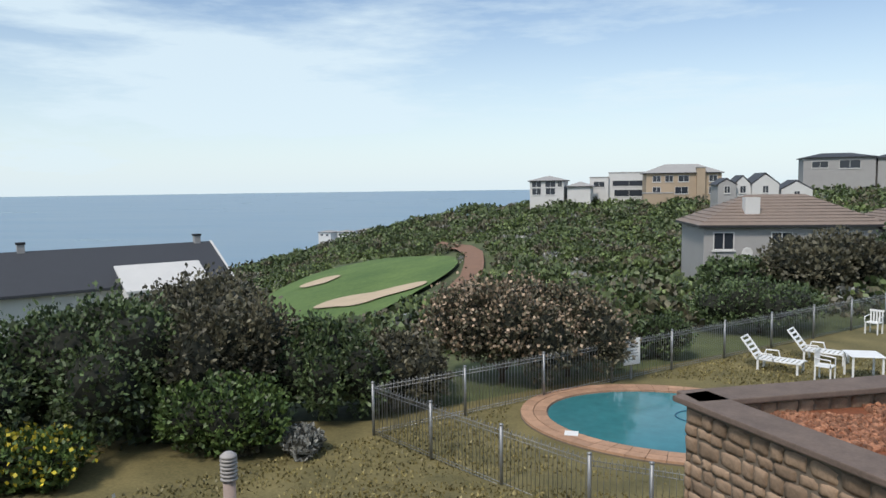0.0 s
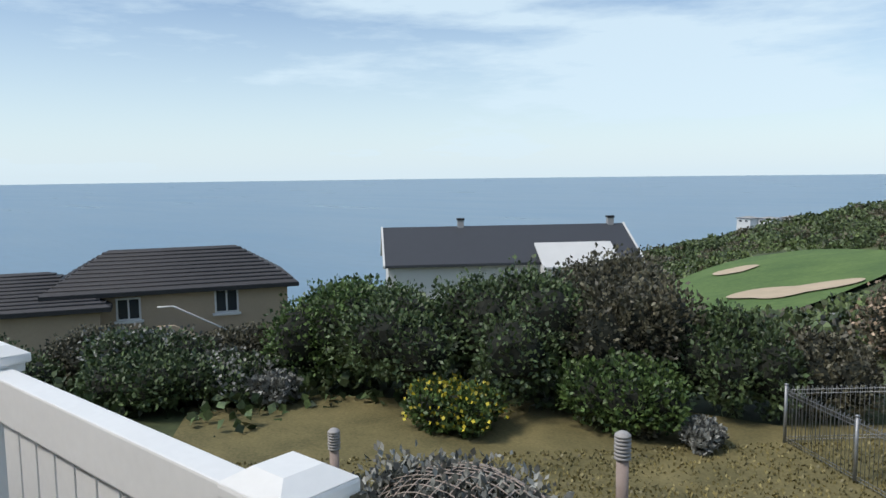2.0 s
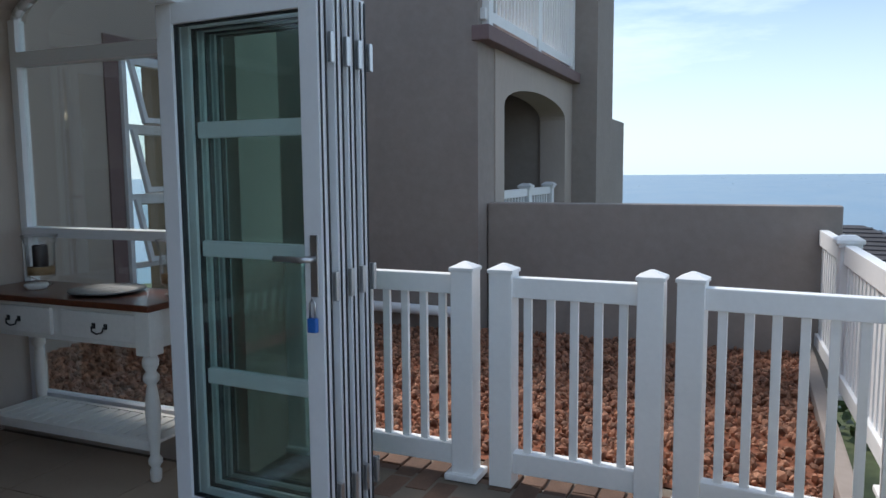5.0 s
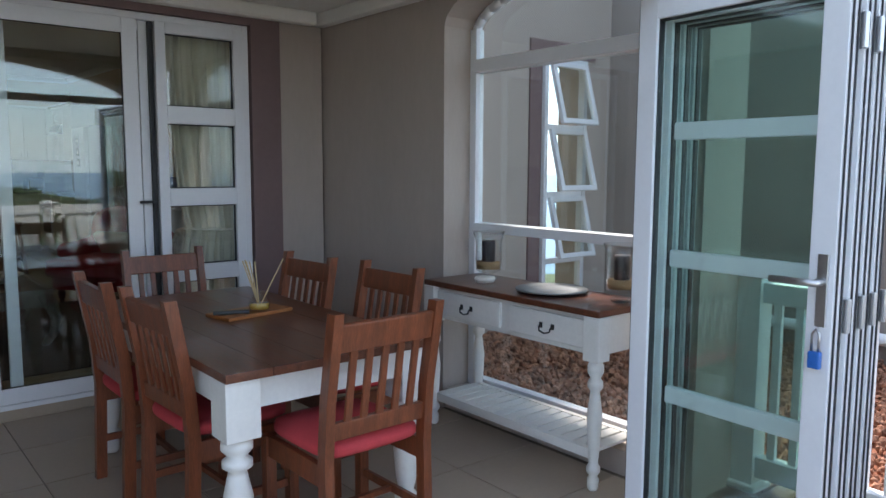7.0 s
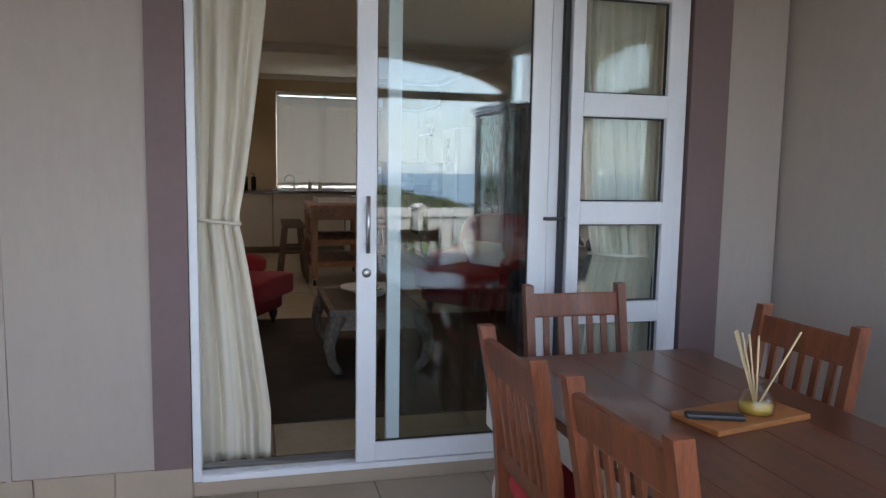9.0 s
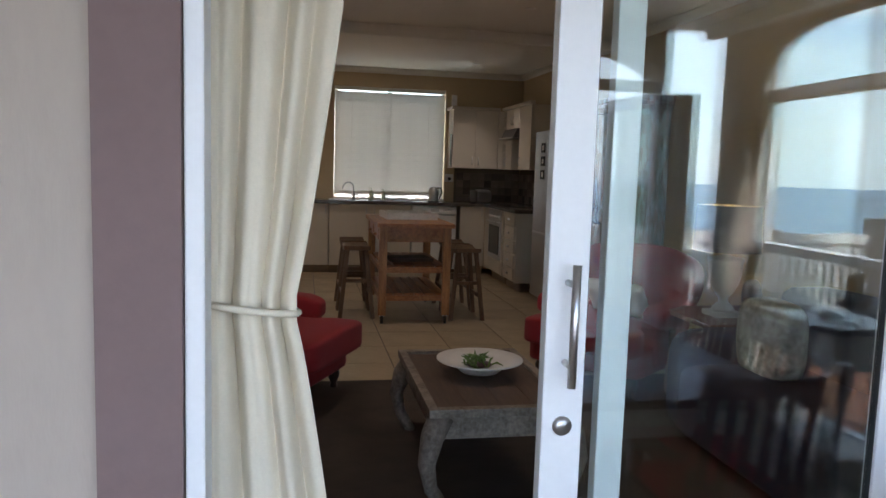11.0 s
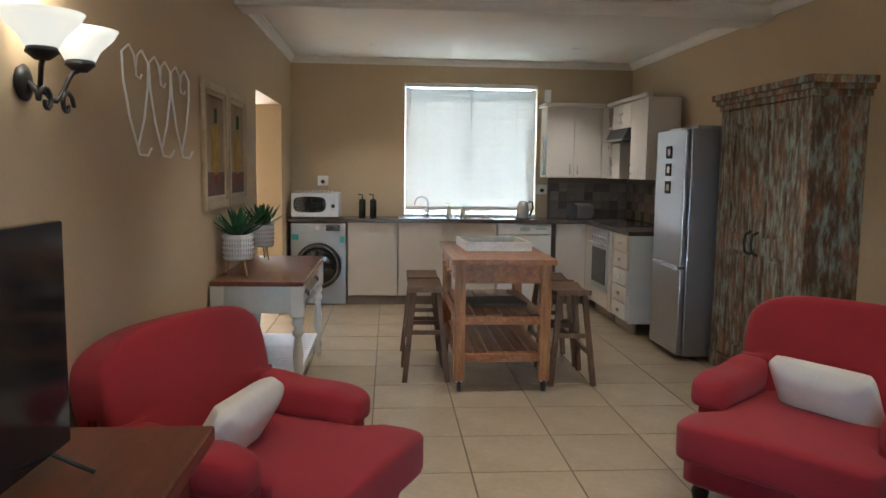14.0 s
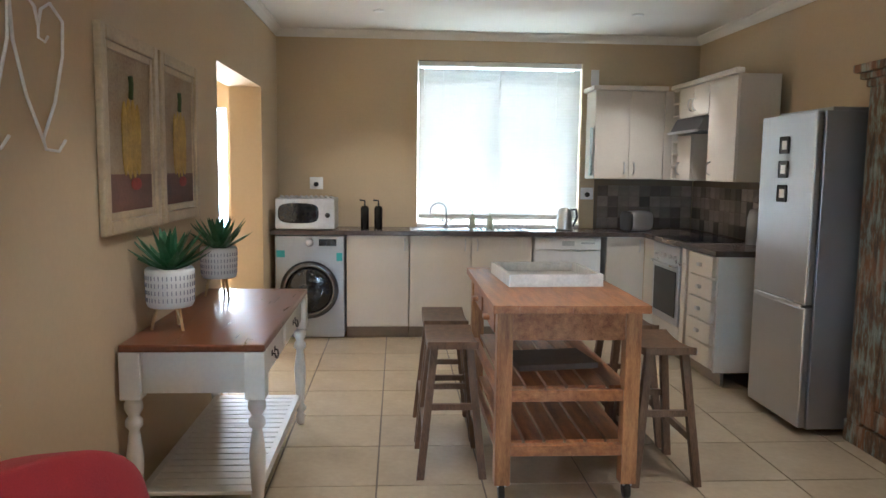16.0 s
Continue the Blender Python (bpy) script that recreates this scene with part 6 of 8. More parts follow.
# ---- living room furniture ----
M_DARKLEG = surf("dark_turned_wood", (0.03, 0.014, 0.009), 0.35)
M_CUSH = surf("cream_linen", (0.68, 0.62, 0.53), 0.9, vary=0.06, scale=10, fine=220, bump=0.2)
def armchair(m, label):
    """Faces +y; low rolled arms set back, T-shaped seat cushion, tall raked back, turned legs."""
    c = thing("armchair", m, label, "armchair", "red armchairs")
    part("base", pillow(0.80, 0.78, 0.20, 0.14, 10, Matrix.Translation((0, 0.03, 0.235))), M_RED, c)
    bm = pillow(0.62, 0.86, 0.17, 0.2, 18, Matrix.Translation((0, 0.10, 0.355)))
    for v in bm.verts:
        k = max(0.0, min(1.0, (v.co.y - 0.26) / 0.06))
        v.co.x *= 1 + 0.27 * k
        v.co.z += 0.018 * (1 - (v.co.x / 0.4) ** 2) if v.co.z > 0.37 else 0
    part("seat_cushion", bm, M_RED, c, "plump red T-shaped seat cushion")
    bk = Matrix.Translation((0, -0.335, 0.57)) @ Matrix.Rotation(radians(13), 4, "X")
    bm = pillow(0.90, 0.20, 0.66, 0.2, 20, bk)
    for v in bm.verts:
        if v.co.z > 0.62:
            v.co.z -= 0.10 * (abs(v.co.x) / 0.46) ** 3.2
        if v.co.z < 0.62:
            v.co.x *= 0.86 + 0.14 * max(0.0, v.co.z - 0.3) / 0.32
    part("backrest", bm, M_RED, c, "high rounded red backrest")
    for s in (-1, 1):
        bm = pillow(0.13, 0.52, 0.32, 0.22, 10, Matrix.Translation((s * 0.365, -0.04, 0.34)))
        pillow(0.19, 0.56, 0.15, 0.5, 14, Matrix.Translation((s * 0.385, -0.04, 0.495)), bm)
        for v in bm.verts:
            if v.co.z > 0.38:
                v.co.z += 0.16 * max(0, -v.co.y - 0.08) - 0.10 * max(0, v.co.y - 0.12)
        part("arm", bm, M_RED, c, "low rolled red arm")
        for y in (-0.3, 0.34):
            part("leg", lathe([(0.018, 0), (0.024, 0.02), (0.018, 0.035), (0.034, 0.07), (0.038, 0.10), (0.026, 0.13), (0.036, 0.15), (0.036, 0.17)], 16, Matrix.Translation((s * 0.33, y, 0))), M_DARKLEG, c, "dark turned leg")
    return c
A1 = at(-0.145, -8.03, IF, 64)
A2 = at(-2.45, -8.25, IF, -50)
armchair(A1, "red fabric armchair with rolled arms beside the television stand")
armchair(A2, "red fabric armchair with rolled arms beside the table lamp")
def throw_pillow(m):
    p = thing("throw_pillow", m, "cream linen throw pillow lying on a red armchair", "pillow", "cream throw pillows")
    part("cover", pillow(0.46, 0.28, 0.15, 0.28, 16, puff=0.75), M_CUSH, p)
    part("piping", tube([(0.225 * math.copysign(abs(math.cos(a)) ** 0.4, math.cos(a)), 0.13 * math.copysign(abs(math.sin(a)) ** 0.4, math.sin(a)), 0) for a in [2 * math.pi * k / 40 for k in range(41)]], 0.005, 5), M_CUSH, p)
throw_pillow(A1 @ pose(0.12, -0.02, 0.545, 58, 0, 10))
throw_pillow(A2 @ pose(-0.03, -0.02, 0.545, 60, 0, -10))
# television stand and set on the left
tv = thing("tv_stand", at(0.20, -6.85, IF), "dark wooden television stand with a curved front leg", "tv stand")
part("top", box(-0.31, 0.29, -0.60, 0.75, 0.66, 0.71, bevel=0.012), M_WOOD, tv)
part("body", box(-0.25, 0.28, -0.54, 0.70, 0.12, 0.655, bevel=0.006), M_WOOD, tv)
for sx, sy in ((-0.22, -0.5), (-0.22, 0.65), (0.24, -0.5), (0.24, 0.65)):
    part("leg", lathe([(0.025, 0), (0.035, 0.02), (0.025, 0.05), (0.04, 0.12)], 12, Matrix.Translation((sx, sy, 0))), M_WOOD, tv)
for k in (-1, 1):
    d = part("drawer", box(-0.262, -0.25, k * 0.29 + 0.08 - 0.25, k * 0.29 + 0.08 + 0.25, 0.42, 0.62, bevel=0.004), M_WOOD, tv)
    part("knob", lathe([(0.006, 0), (0.008, 0.012), (0.014, 0.02), (0, 0.026)], 10, Matrix.Translation((-0.262, k * 0.29 + 0.08, 0.52)) @ Matrix.Rotation(-math.pi / 2, 4, "Y")), M_STEEL, d)
tvs = thing("television", at(0.235, -6.70, IF + 0.71, -2), "flat black television on the dark stand", "television")
part("screen", box(-0.02, 0.02, -0.50, 0.55, 0.05, 0.62, bevel=0.006), M_DARKGLASS, tvs)
for s in (-1, 1):
    part("foot", tube([(-0.12, s * 0.4, 0.006), (0, s * 0.4, 0.06), (0.1, s * 0.4, 0.006)], 0.006, 6), M_BLACK, tvs)
# coffee table
M_OPIUM = surf("whitewashed_carved_wood", (0.16, 0.11, 0.075), 0.65, vary=0.45, scale=8, fine=50, bump=0.25, color2=(0.34, 0.29, 0.24))
ct = thing("coffee_table", at(-1.215, -6.93, IF) @ Matrix.Diagonal((0.88, 1, 1, 1)), "low carved wooden coffee table with curved legs", "coffee table")
for k in range(4):
    part("top_board", box(-0.32 + k * 0.16, -0.32 + (k + 1) * 0.16 - 0.001, -0.46, 0.46, 0.385, 0.41, bevel=0.003), surf("worn_brown_plank", (0.10, 0.06, 0.04), 0.6, vary=0.4, stretch=(8, 1, 8)) if k == 0 else bpy.data.materials["worn_brown_plank"], ct)
part("top_rim", bar_frame(bmesh.new(), -0.36, 0.36, -0.5, 0.5, 0, 0.035, 0.045), M_OPIUM, ct, "raised whitewashed rim", pose(0, 0, 0.425, -90))
bm = bmesh.new()
for s in (-1, 1):
    bx(bm, -0.3, 0.3, s * 0.45 - 0.012, s * 0.45 + 0.012, 0.29, 0.39, 0.004)
    bx(bm, s * 0.31 - 0.012, s * 0.31 + 0.012, -0.44, 0.44, 0.29, 0.39, 0.004)
part("apron", bm, M_OPIUM, ct)
for sx in (-1, 1):
    for sy in (-1, 1):
        pts = [(sx * 0.29, sy * 0.43, 0.38), (sx * 0.34, sy * 0.47, 0.30), (sx * 0.365, sy * 0.49, 0.20), (sx * 0.34, sy * 0.475, 0.09), (sx * 0.30, sy * 0.45, 0.035), (sx * 0.28, sy * 0.44, 0.0)]
        part("leg", tube(pts, [0.06, 0.055, 0.042, 0.032, 0.03, 0.028], 10), M_OPIUM, ct, "curved cabriole leg")
BZ = IF + 0.425
bowl = thing("bowl", at(-1.23, -6.98, BZ), "wide white bowl holding greenery on the coffee table", "bowl")
part("dish", lathe([(0.0, 0.012), (0.07, 0.012), (0.075, 0.0), (0.09, 0.002), (0.12, 0.03), (0.205, 0.06), (0.205, 0.066), (0.12, 0.042), (0.10, 0.025), (0.0, 0.022)], 40), M_POT, bowl, "white glazed dish")
bm = bmesh.new()
rnd = random.Random(5)
for k in range(40):
    a, r = rnd.uniform(0, 6.28), rnd.uniform(0, 0.07)
    p = Vector((r * math.cos(a), r * math.sin(a), 0.03))
    q = p + Vector((rnd.uniform(-0.06, 0.06), rnd.uniform(-0.06, 0.06), rnd.uniform(0.01, 0.06)))
    tube([p, (p + q) / 2 + Vector((0, 0, 0.015)), q], [0.004, 0.006, 0.001], 4, bm)
part("greenery", bm, surf("sprig_green", (0.10, 0.18, 0.04), 0.6, vary=0.4, scale=30), bowl, "small green sprigs")
part("dark_stones", pillow(0.12, 0.08, 0.03, 0.9, 6, Matrix.Translation((0.0, 0.0, 0.035))), surf("purple_brown_stone", (0.07, 0.035, 0.04), 0.5), bowl)
structure("rug", box(-2.75, 0.35, -8.20, -5.55, IF, IF + 0.01, bevel=0.003), surf("dark_brown_rug", (0.06, 0.045, 0.035), 0.95, vary=0.3, scale=6, fine=150, bump=0.4), "flat dark brown rug under the coffee table", "rug")
# side table with lamp
M_NAVY = surf("navy_fabric", (0.012, 0.02, 0.055), 0.85, vary=0.2, fine=200, bump=0.15)
sdt = thing("side_table", at(-2.95, -7.64, IF), "dark wooden side table beside the navy sofa", "side table")
part("top", box(-0.3, 0.32, -0.3, 0.3, 0.53, 0.56, bevel=0.006), M_WOOD, sdt)
for sx in (-1, 1):
    for sy in (-1, 1):
        part("leg", box(sx * 0.25 - 0.02, sx * 0.25 + 0.02, sy * 0.25 - 0.02, sy * 0.25 + 0.02, 0, 0.53), M_WOOD, sdt)
part("shelf", box(-0.26, 0.26, -0.26, 0.26, 0.15, 0.17), M_WOOD, sdt)
LX, LY = -2.87, -7.61
lp = thing("table_lamp", at(LX, LY, IF + 0.56), "white urn table lamp with navy drum shade, lit", "lamp")
part("base", box(-0.085, 0.085, -0.085, 0.085, 0, 0.03, bevel=0.004), M_POT, lp)
part("urn", lathe([(0.06, 0.03), (0.065, 0.05), (0.03, 0.085), (0.028, 0.11), (0.05, 0.135), (0.085, 0.2), (0.098, 0.28), (0.095, 0.32), (0.105, 0.33), (0.105, 0.345), (0.03, 0.36), (0.012, 0.37), (0.012, 0.42)], 28), M_POT, lp, "white urn-shaped body")
M_LSHADE = surf("navy_drum_shade", (0.012, 0.022, 0.06), 0.8, vary=0.15, fine=150)
part("shade", lathe([(0.195, 0.39), (0.185, 0.66), (0.182, 0.66), (0.192, 0.39)], 40), M_LSHADE, lp, "navy fabric drum shade")
part("shade_lining", lathe([(0.190, 0.392), (0.180, 0.658), (0.179, 0.658), (0.189, 0.392)], 40), surf("gold_lining", (0.8, 0.62, 0.38), 0.5), lp)
part("bulb", lathe([(0.0, 0.42), (0.02, 0.43), (0.035, 0.48), (0.025, 0.52), (0, 0.53)], 14), glow("lamp_bulb", (1.0, 0.75, 0.42), 4), lp, "glowing bulb")
l, ld = lamp("table_lamp_light", "POINT", at(LX, LY, IF + 0.56 + 0.50), 3.6, (1.0, 0.70, 0.38))
ld.shadow_soft_size = 0.04
part_fig = solid("dark_ornament", pillow(0.12, 0.10, 0.2, 0.8, 8, Matrix.Translation((0, 0, 0.1))), M_BLACK, "small dark ornament behind the lamp", "ornament", m=at(-3.15, -7.75, IF + 0.56))
sofa = thing("sofa", at(-2.78, -6.45, IF, -90), "navy fabric sofa along the long wall", "sofa")
part("base", pillow(1.6, 0.8, 0.38, 0.2, 8, Matrix.Translation((0, 0.05, 0.22))), M_NAVY, sofa)
part("backrest", pillow(1.6, 0.22, 0.5, 0.3, 8, Matrix.Translation((0, -0.28, 0.58))), M_NAVY, sofa)
for s in (-1, 1):
    part("arm", pillow(0.2, 0.8, 0.55, 0.35, 8, Matrix.Translation((s * 0.72, 0.05, 0.30))), M_NAVY, sofa)
pt = thing("throw_pillow", at(-2.72, -6.92, IF + 0.58, 0), "leaf-patterned pale pillow on the navy sofa", "pillow")
part("cover", pillow(0.2, 0.4, 0.4, 0.5, 10), surf("leaf_print_cotton", (0.5, 0.48, 0.42), 0.9, vary=0.6, scale=12, fine=40), pt)
pic = thing("wall_picture", pose(IN_X0 + 0.0, -7.35 + DY, 1.66, 0, 0, 90), "dark framed picture above the table lamp", "picture")
part("frame", bar_frame(bmesh.new(), -0.4, 0.4, -0.45, 0.45, -0.03, -0.002, 0.06), M_BLACK, pic)
part("canvas", box(-0.34, 0.34, -0.01, -0.004, -0.39, 0.39), surf("muted_print", (0.2, 0.1, 0.07), 0.7, vary=0.6, scale=4, fine=20), pic)

# ---- land, sea ----
def land(az, d):
    """Height of the land at a bearing (degrees right of +y) and distance from the terrace."""
    if d < 6:
        return -2.6 - 0.07 * d
    near = -3.02 - max(0, min(d, 13.5) - 6) * 0.158
    edge = 17 + max(0, min(20, az + 20)) * 0.45 + max(0, min(25, az)) * 0.35
    if d < edge:
        return near
    r = max(0.0, min(1.0, (az + 34) / 34))
    r = r * r * (3 - 2 * r)
    valley = -14.2 + 6.2 * r + 1.5 * max(0, min(1, (az - 5) / 15))
    ridge_d = 320 - 90 * r
    ridge = -17 + 12.5 * r + 2.8 * max(0, min(1, (az + 2) / 20))
    if az < -34:
        valley -= 0.35 * min(40, -34 - az)
        ridge -= 0.6 * min(40, -34 - az)
    ridge -= 0.034 * min(26, max(0, -7 - az)) ** 2
    k = min(1, (d - edge) / (74 - edge))
    z = near + (valley - near) * (k * k * (3 - 2 * k))
    if d > 74:
        k = min(1, (d - 74) / (ridge_d - 74))
        z = valley + (ridge - valley) * k
    if d > ridge_d:
        z = ridge - (d - ridge_d) * (0.18 - 0.10 * max(0, min(1, (az - 5) / 20)))
    if d > 30:
        z += 0.9 * noise.noise(Vector((az * 0.16, d * 0.02, 0))) * min(1, d / 100)
    return z
def land_xy(x, y):
    return land(math.degrees(math.atan2(x, y)), math.hypot(x, y))
M_LAND = surf("coastal_scrub_soil", (0.06, 0.085, 0.03), 0.95, vary=0.5, scale=0.12, fine=1.6, bump=0.6, color2=(0.13, 0.15, 0.06))
verts, faces = [], []
azs = [-180 + 3 * k for k in range(30)] + [-90 + 1.2 * k for k in range(125)] + [60 + 4 * k for k in range(31)]
ds = [0, 3, 5, 6, 8, 10, 12, 14, 15.5, 17, 20, 24, 28, 33, 38, 45, 52, 60, 70, 80, 90, 100, 115, 130, 150, 170, 190, 210, 230, 260, 290, 320, 350, 400, 460, 550]
for a in azs:
    for d in ds:
        verts.append((d * math.sin(radians(a)), d * math.cos(radians(a)), max(-60, land(a, d)) if abs(a) < 92 else (-2.5 if d < 30 else -45)))
nd = len(ds)
for i in range(len(azs) - 1):
    for j in range(nd - 1):
        faces.append((i * nd + j, i * nd + j + 1, (i + 1) * nd + j + 1, (i + 1) * nd + j))
me = bpy.data.meshes.new("ground")
me.from_pydata(verts, [], faces)
me.materials.append(M_LAND)
for p in me.polygons:
    p.use_smooth = True
tagged(new("ground", me), "sloping coastal land with low scrub", "ground", kind="structure")
M_SEA = surf("blue_grey_sea", (0.10, 0.19, 0.28), 0.3, vary=0.15, scale=0.004, fine=0.06, bump=0.25, stretch=(1, 4, 1))
bm = bmesh.new()
bmesh.ops.create_circle(bm, cap_ends=True, radius=4950, segments=96)
bmesh.ops.translate(bm, verts=bm.verts[:], vec=(0, 0, -34))
structure("water_sea", bm, M_SEA, "calm blue-grey sea reaching the horizon", "water")

# ---- plants ----
def leaf_mesh(name, centres, normals, sizes, material, seed, long=1.6):
    """Many small pointed leaves, each a folded diamond of four corners."""
    rng = np.random.default_rng(seed)
    n = len(centres)
    d = normals + rng.normal(0, 0.7, (n, 3))
    d /= np.linalg.norm(d, axis=1)[:, None] + 1e-9
    r = rng.normal(0, 1, (n, 3))
    u = np.cross(d, r)
    u /= np.linalg.norm(u, axis=1)[:, None] + 1e-9
    s = np.asarray(sizes)[:, None]
    a, b = centres - d * s * long / 2, centres + d * s * long / 2
    k = np.cross(d, u) * s * 0.15
    v = np.stack([a, centres + u * s / 2 + k, b, centres - u * s / 2 + k], 1).reshape(-1, 3)
    me = bpy.data.meshes.new(name)
    me.vertices.add(4 * n)
    me.vertices.foreach_set("co", v.astype(np.float32).ravel())
    me.loops.add(4 * n)
    me.loops.foreach_set("vertex_index", np.arange(4 * n, dtype=np.int32))
    me.polygons.add(n)
    me.polygons.foreach_set("loop_start", np.arange(0, 4 * n, 4, dtype=np.int32))
    me.polygons.foreach_set("loop_total", np.full(n, 4, dtype=np.int32))
    me.update(calc_edges=True)
    me.materials.append(material)
    return me
M_LEAF = leafy("dark_shrub_leaf", (0.040, 0.070, 0.025), (0.11, 0.16, 0.06))
M_LEAF2 = leafy("brownish_shrub_leaf", (0.066, 0.066, 0.040), (0.15, 0.138, 0.085))
M_LEAF3 = leafy("fresh_shrub_leaf", (0.045, 0.090, 0.022), (0.12, 0.19, 0.05))
M_SILVER = leafy("silver_shrub_leaf", (0.14, 0.15, 0.13), (0.34, 0.34, 0.31))
M_YELLOW = leafy("yellow_flower", (0.45, 0.36, 0.02), (0.65, 0.55, 0.05))
M_PINK = leafy("cream_pink_flower", (0.30, 0.22, 0.13), (0.46, 0.34, 0.24))
M_HILL = leafy("hill_scrub_leaf", (0.058, 0.088, 0.030), (0.13, 0.175, 0.065))
M_HILL2 = leafy("fresh_hill_scrub_leaf", (0.085, 0.130, 0.036), (0.18, 0.235, 0.08))
M_HILL3 = leafy("brownish_hill_scrub_leaf", (0.095, 0.088, 0.052), (0.18, 0.165, 0.10))
M_BARK = surf("grey_brown_bark", (0.07, 0.055, 0.04), 0.9, vary=0.3, scale=10)
def shrub(name, x, y, z, rx, ry, h, n, size, material, label, seed, lobes=9, extra=None):
    t = thing(name, pose(x, y, z), label, "shrub")
    rng = np.random.default_rng(seed)
    cs, ns, core = [], [], bmesh.new()
    for k in range(lobes):
        a = 2 * math.pi * (k + rng.uniform(0, 0.7)) / lobes
        q = rng.uniform(0.25, 0.72) if k else 0
        c = np.array([rx * q * math.cos(a), ry * q * math.sin(a), h * (0.36 + 0.34 * (1 - q * q) * rng.uniform(0.7, 1.05))])
        rad = np.array([rx * rng.uniform(0.34, 0.5), ry * rng.uniform(0.34, 0.5), h * rng.uniform(0.26, 0.38)])
        m = n // lobes
        p = rng.normal(0, 1, (m, 3))
        p /= np.linalg.norm(p, axis=1)[:, None]
        ripple = 1 + 0.16 * np.sin(p[:, 0] * 7 + k) * np.sin(p[:, 1] * 6 + 2 * k) + 0.1 * np.sin(p[:, 2] * 13 + k)
        rr = rng.uniform(0.72, 1.1, m) * ripple
        pts = c + p * rad * rr[:, None]
        pts[:, 2] = np.maximum(pts[:, 2], 0.05)
        cs.append(pts)
        ns.append(p + np.array([0, 0, 0.5]))
        # lumpy core per lobe; its dark colour stands for shade between the leaves
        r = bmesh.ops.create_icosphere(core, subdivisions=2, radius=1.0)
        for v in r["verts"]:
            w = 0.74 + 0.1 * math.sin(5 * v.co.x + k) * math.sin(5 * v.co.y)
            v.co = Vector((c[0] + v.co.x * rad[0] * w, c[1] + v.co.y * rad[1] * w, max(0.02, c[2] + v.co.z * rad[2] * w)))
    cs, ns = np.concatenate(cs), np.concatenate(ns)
    part("shade_core", core, M_CORE_SHADE, t, "dark core painted as the shade inside the crown")
    bm = tube([(0, 0, -0.3), (0.05, 0.0, h * 0.2), (0.1, 0.05, h * 0.45)], [0.09, 0.07, 0.03], 8)
    tube([(0.02, 0, h * 0.12), (-rx * 0.3, ry * 0.1, h * 0.4)], [0.05, 0.02], 6, bm)
    tube([(0.02, 0, h * 0.12), (rx * 0.3, -ry * 0.1, h * 0.42)], [0.05, 0.02], 6, bm)
    part("trunk", bm, M_BARK, t)
    ob = new("crown", leaf_mesh("crown", cs, ns, rng.uniform(0.6, 1.3, len(cs)) * size, material, seed))
    ob.parent = t
    if extra:
        mat2, share, es, lab = extra
        top = cs[(cs[:, 2] > h * 0.35)]
        pick = top[rng.choice(len(top), int(len(top) * share), replace=False)]
        pick = pick * np.array([1.07, 1.07, 1.05]) + rng.normal(0, 0.04, pick.shape)
        ob2 = new("blossom", leaf_mesh("flowers", pick, np.tile((0, 0, 1.0), (len(pick), 1)), np.full(len(pick), es), mat2, seed + 1, 1.1))
        ob2.parent = t
        tagged(ob2, lab, kind="stuff")
    return t
# near-black for the shrub cores: crown shade put into the colour
M_CORE_SHADE = surf("painted_crown_shade", (0.012, 0.014, 0.008), 0.95, vary=0.4, scale=8, fine=40, bump=0.5)
def gz(x, y):
    return land_xy(x, y) - 0.1
S = "dense dark green coastal shrub on the slope"
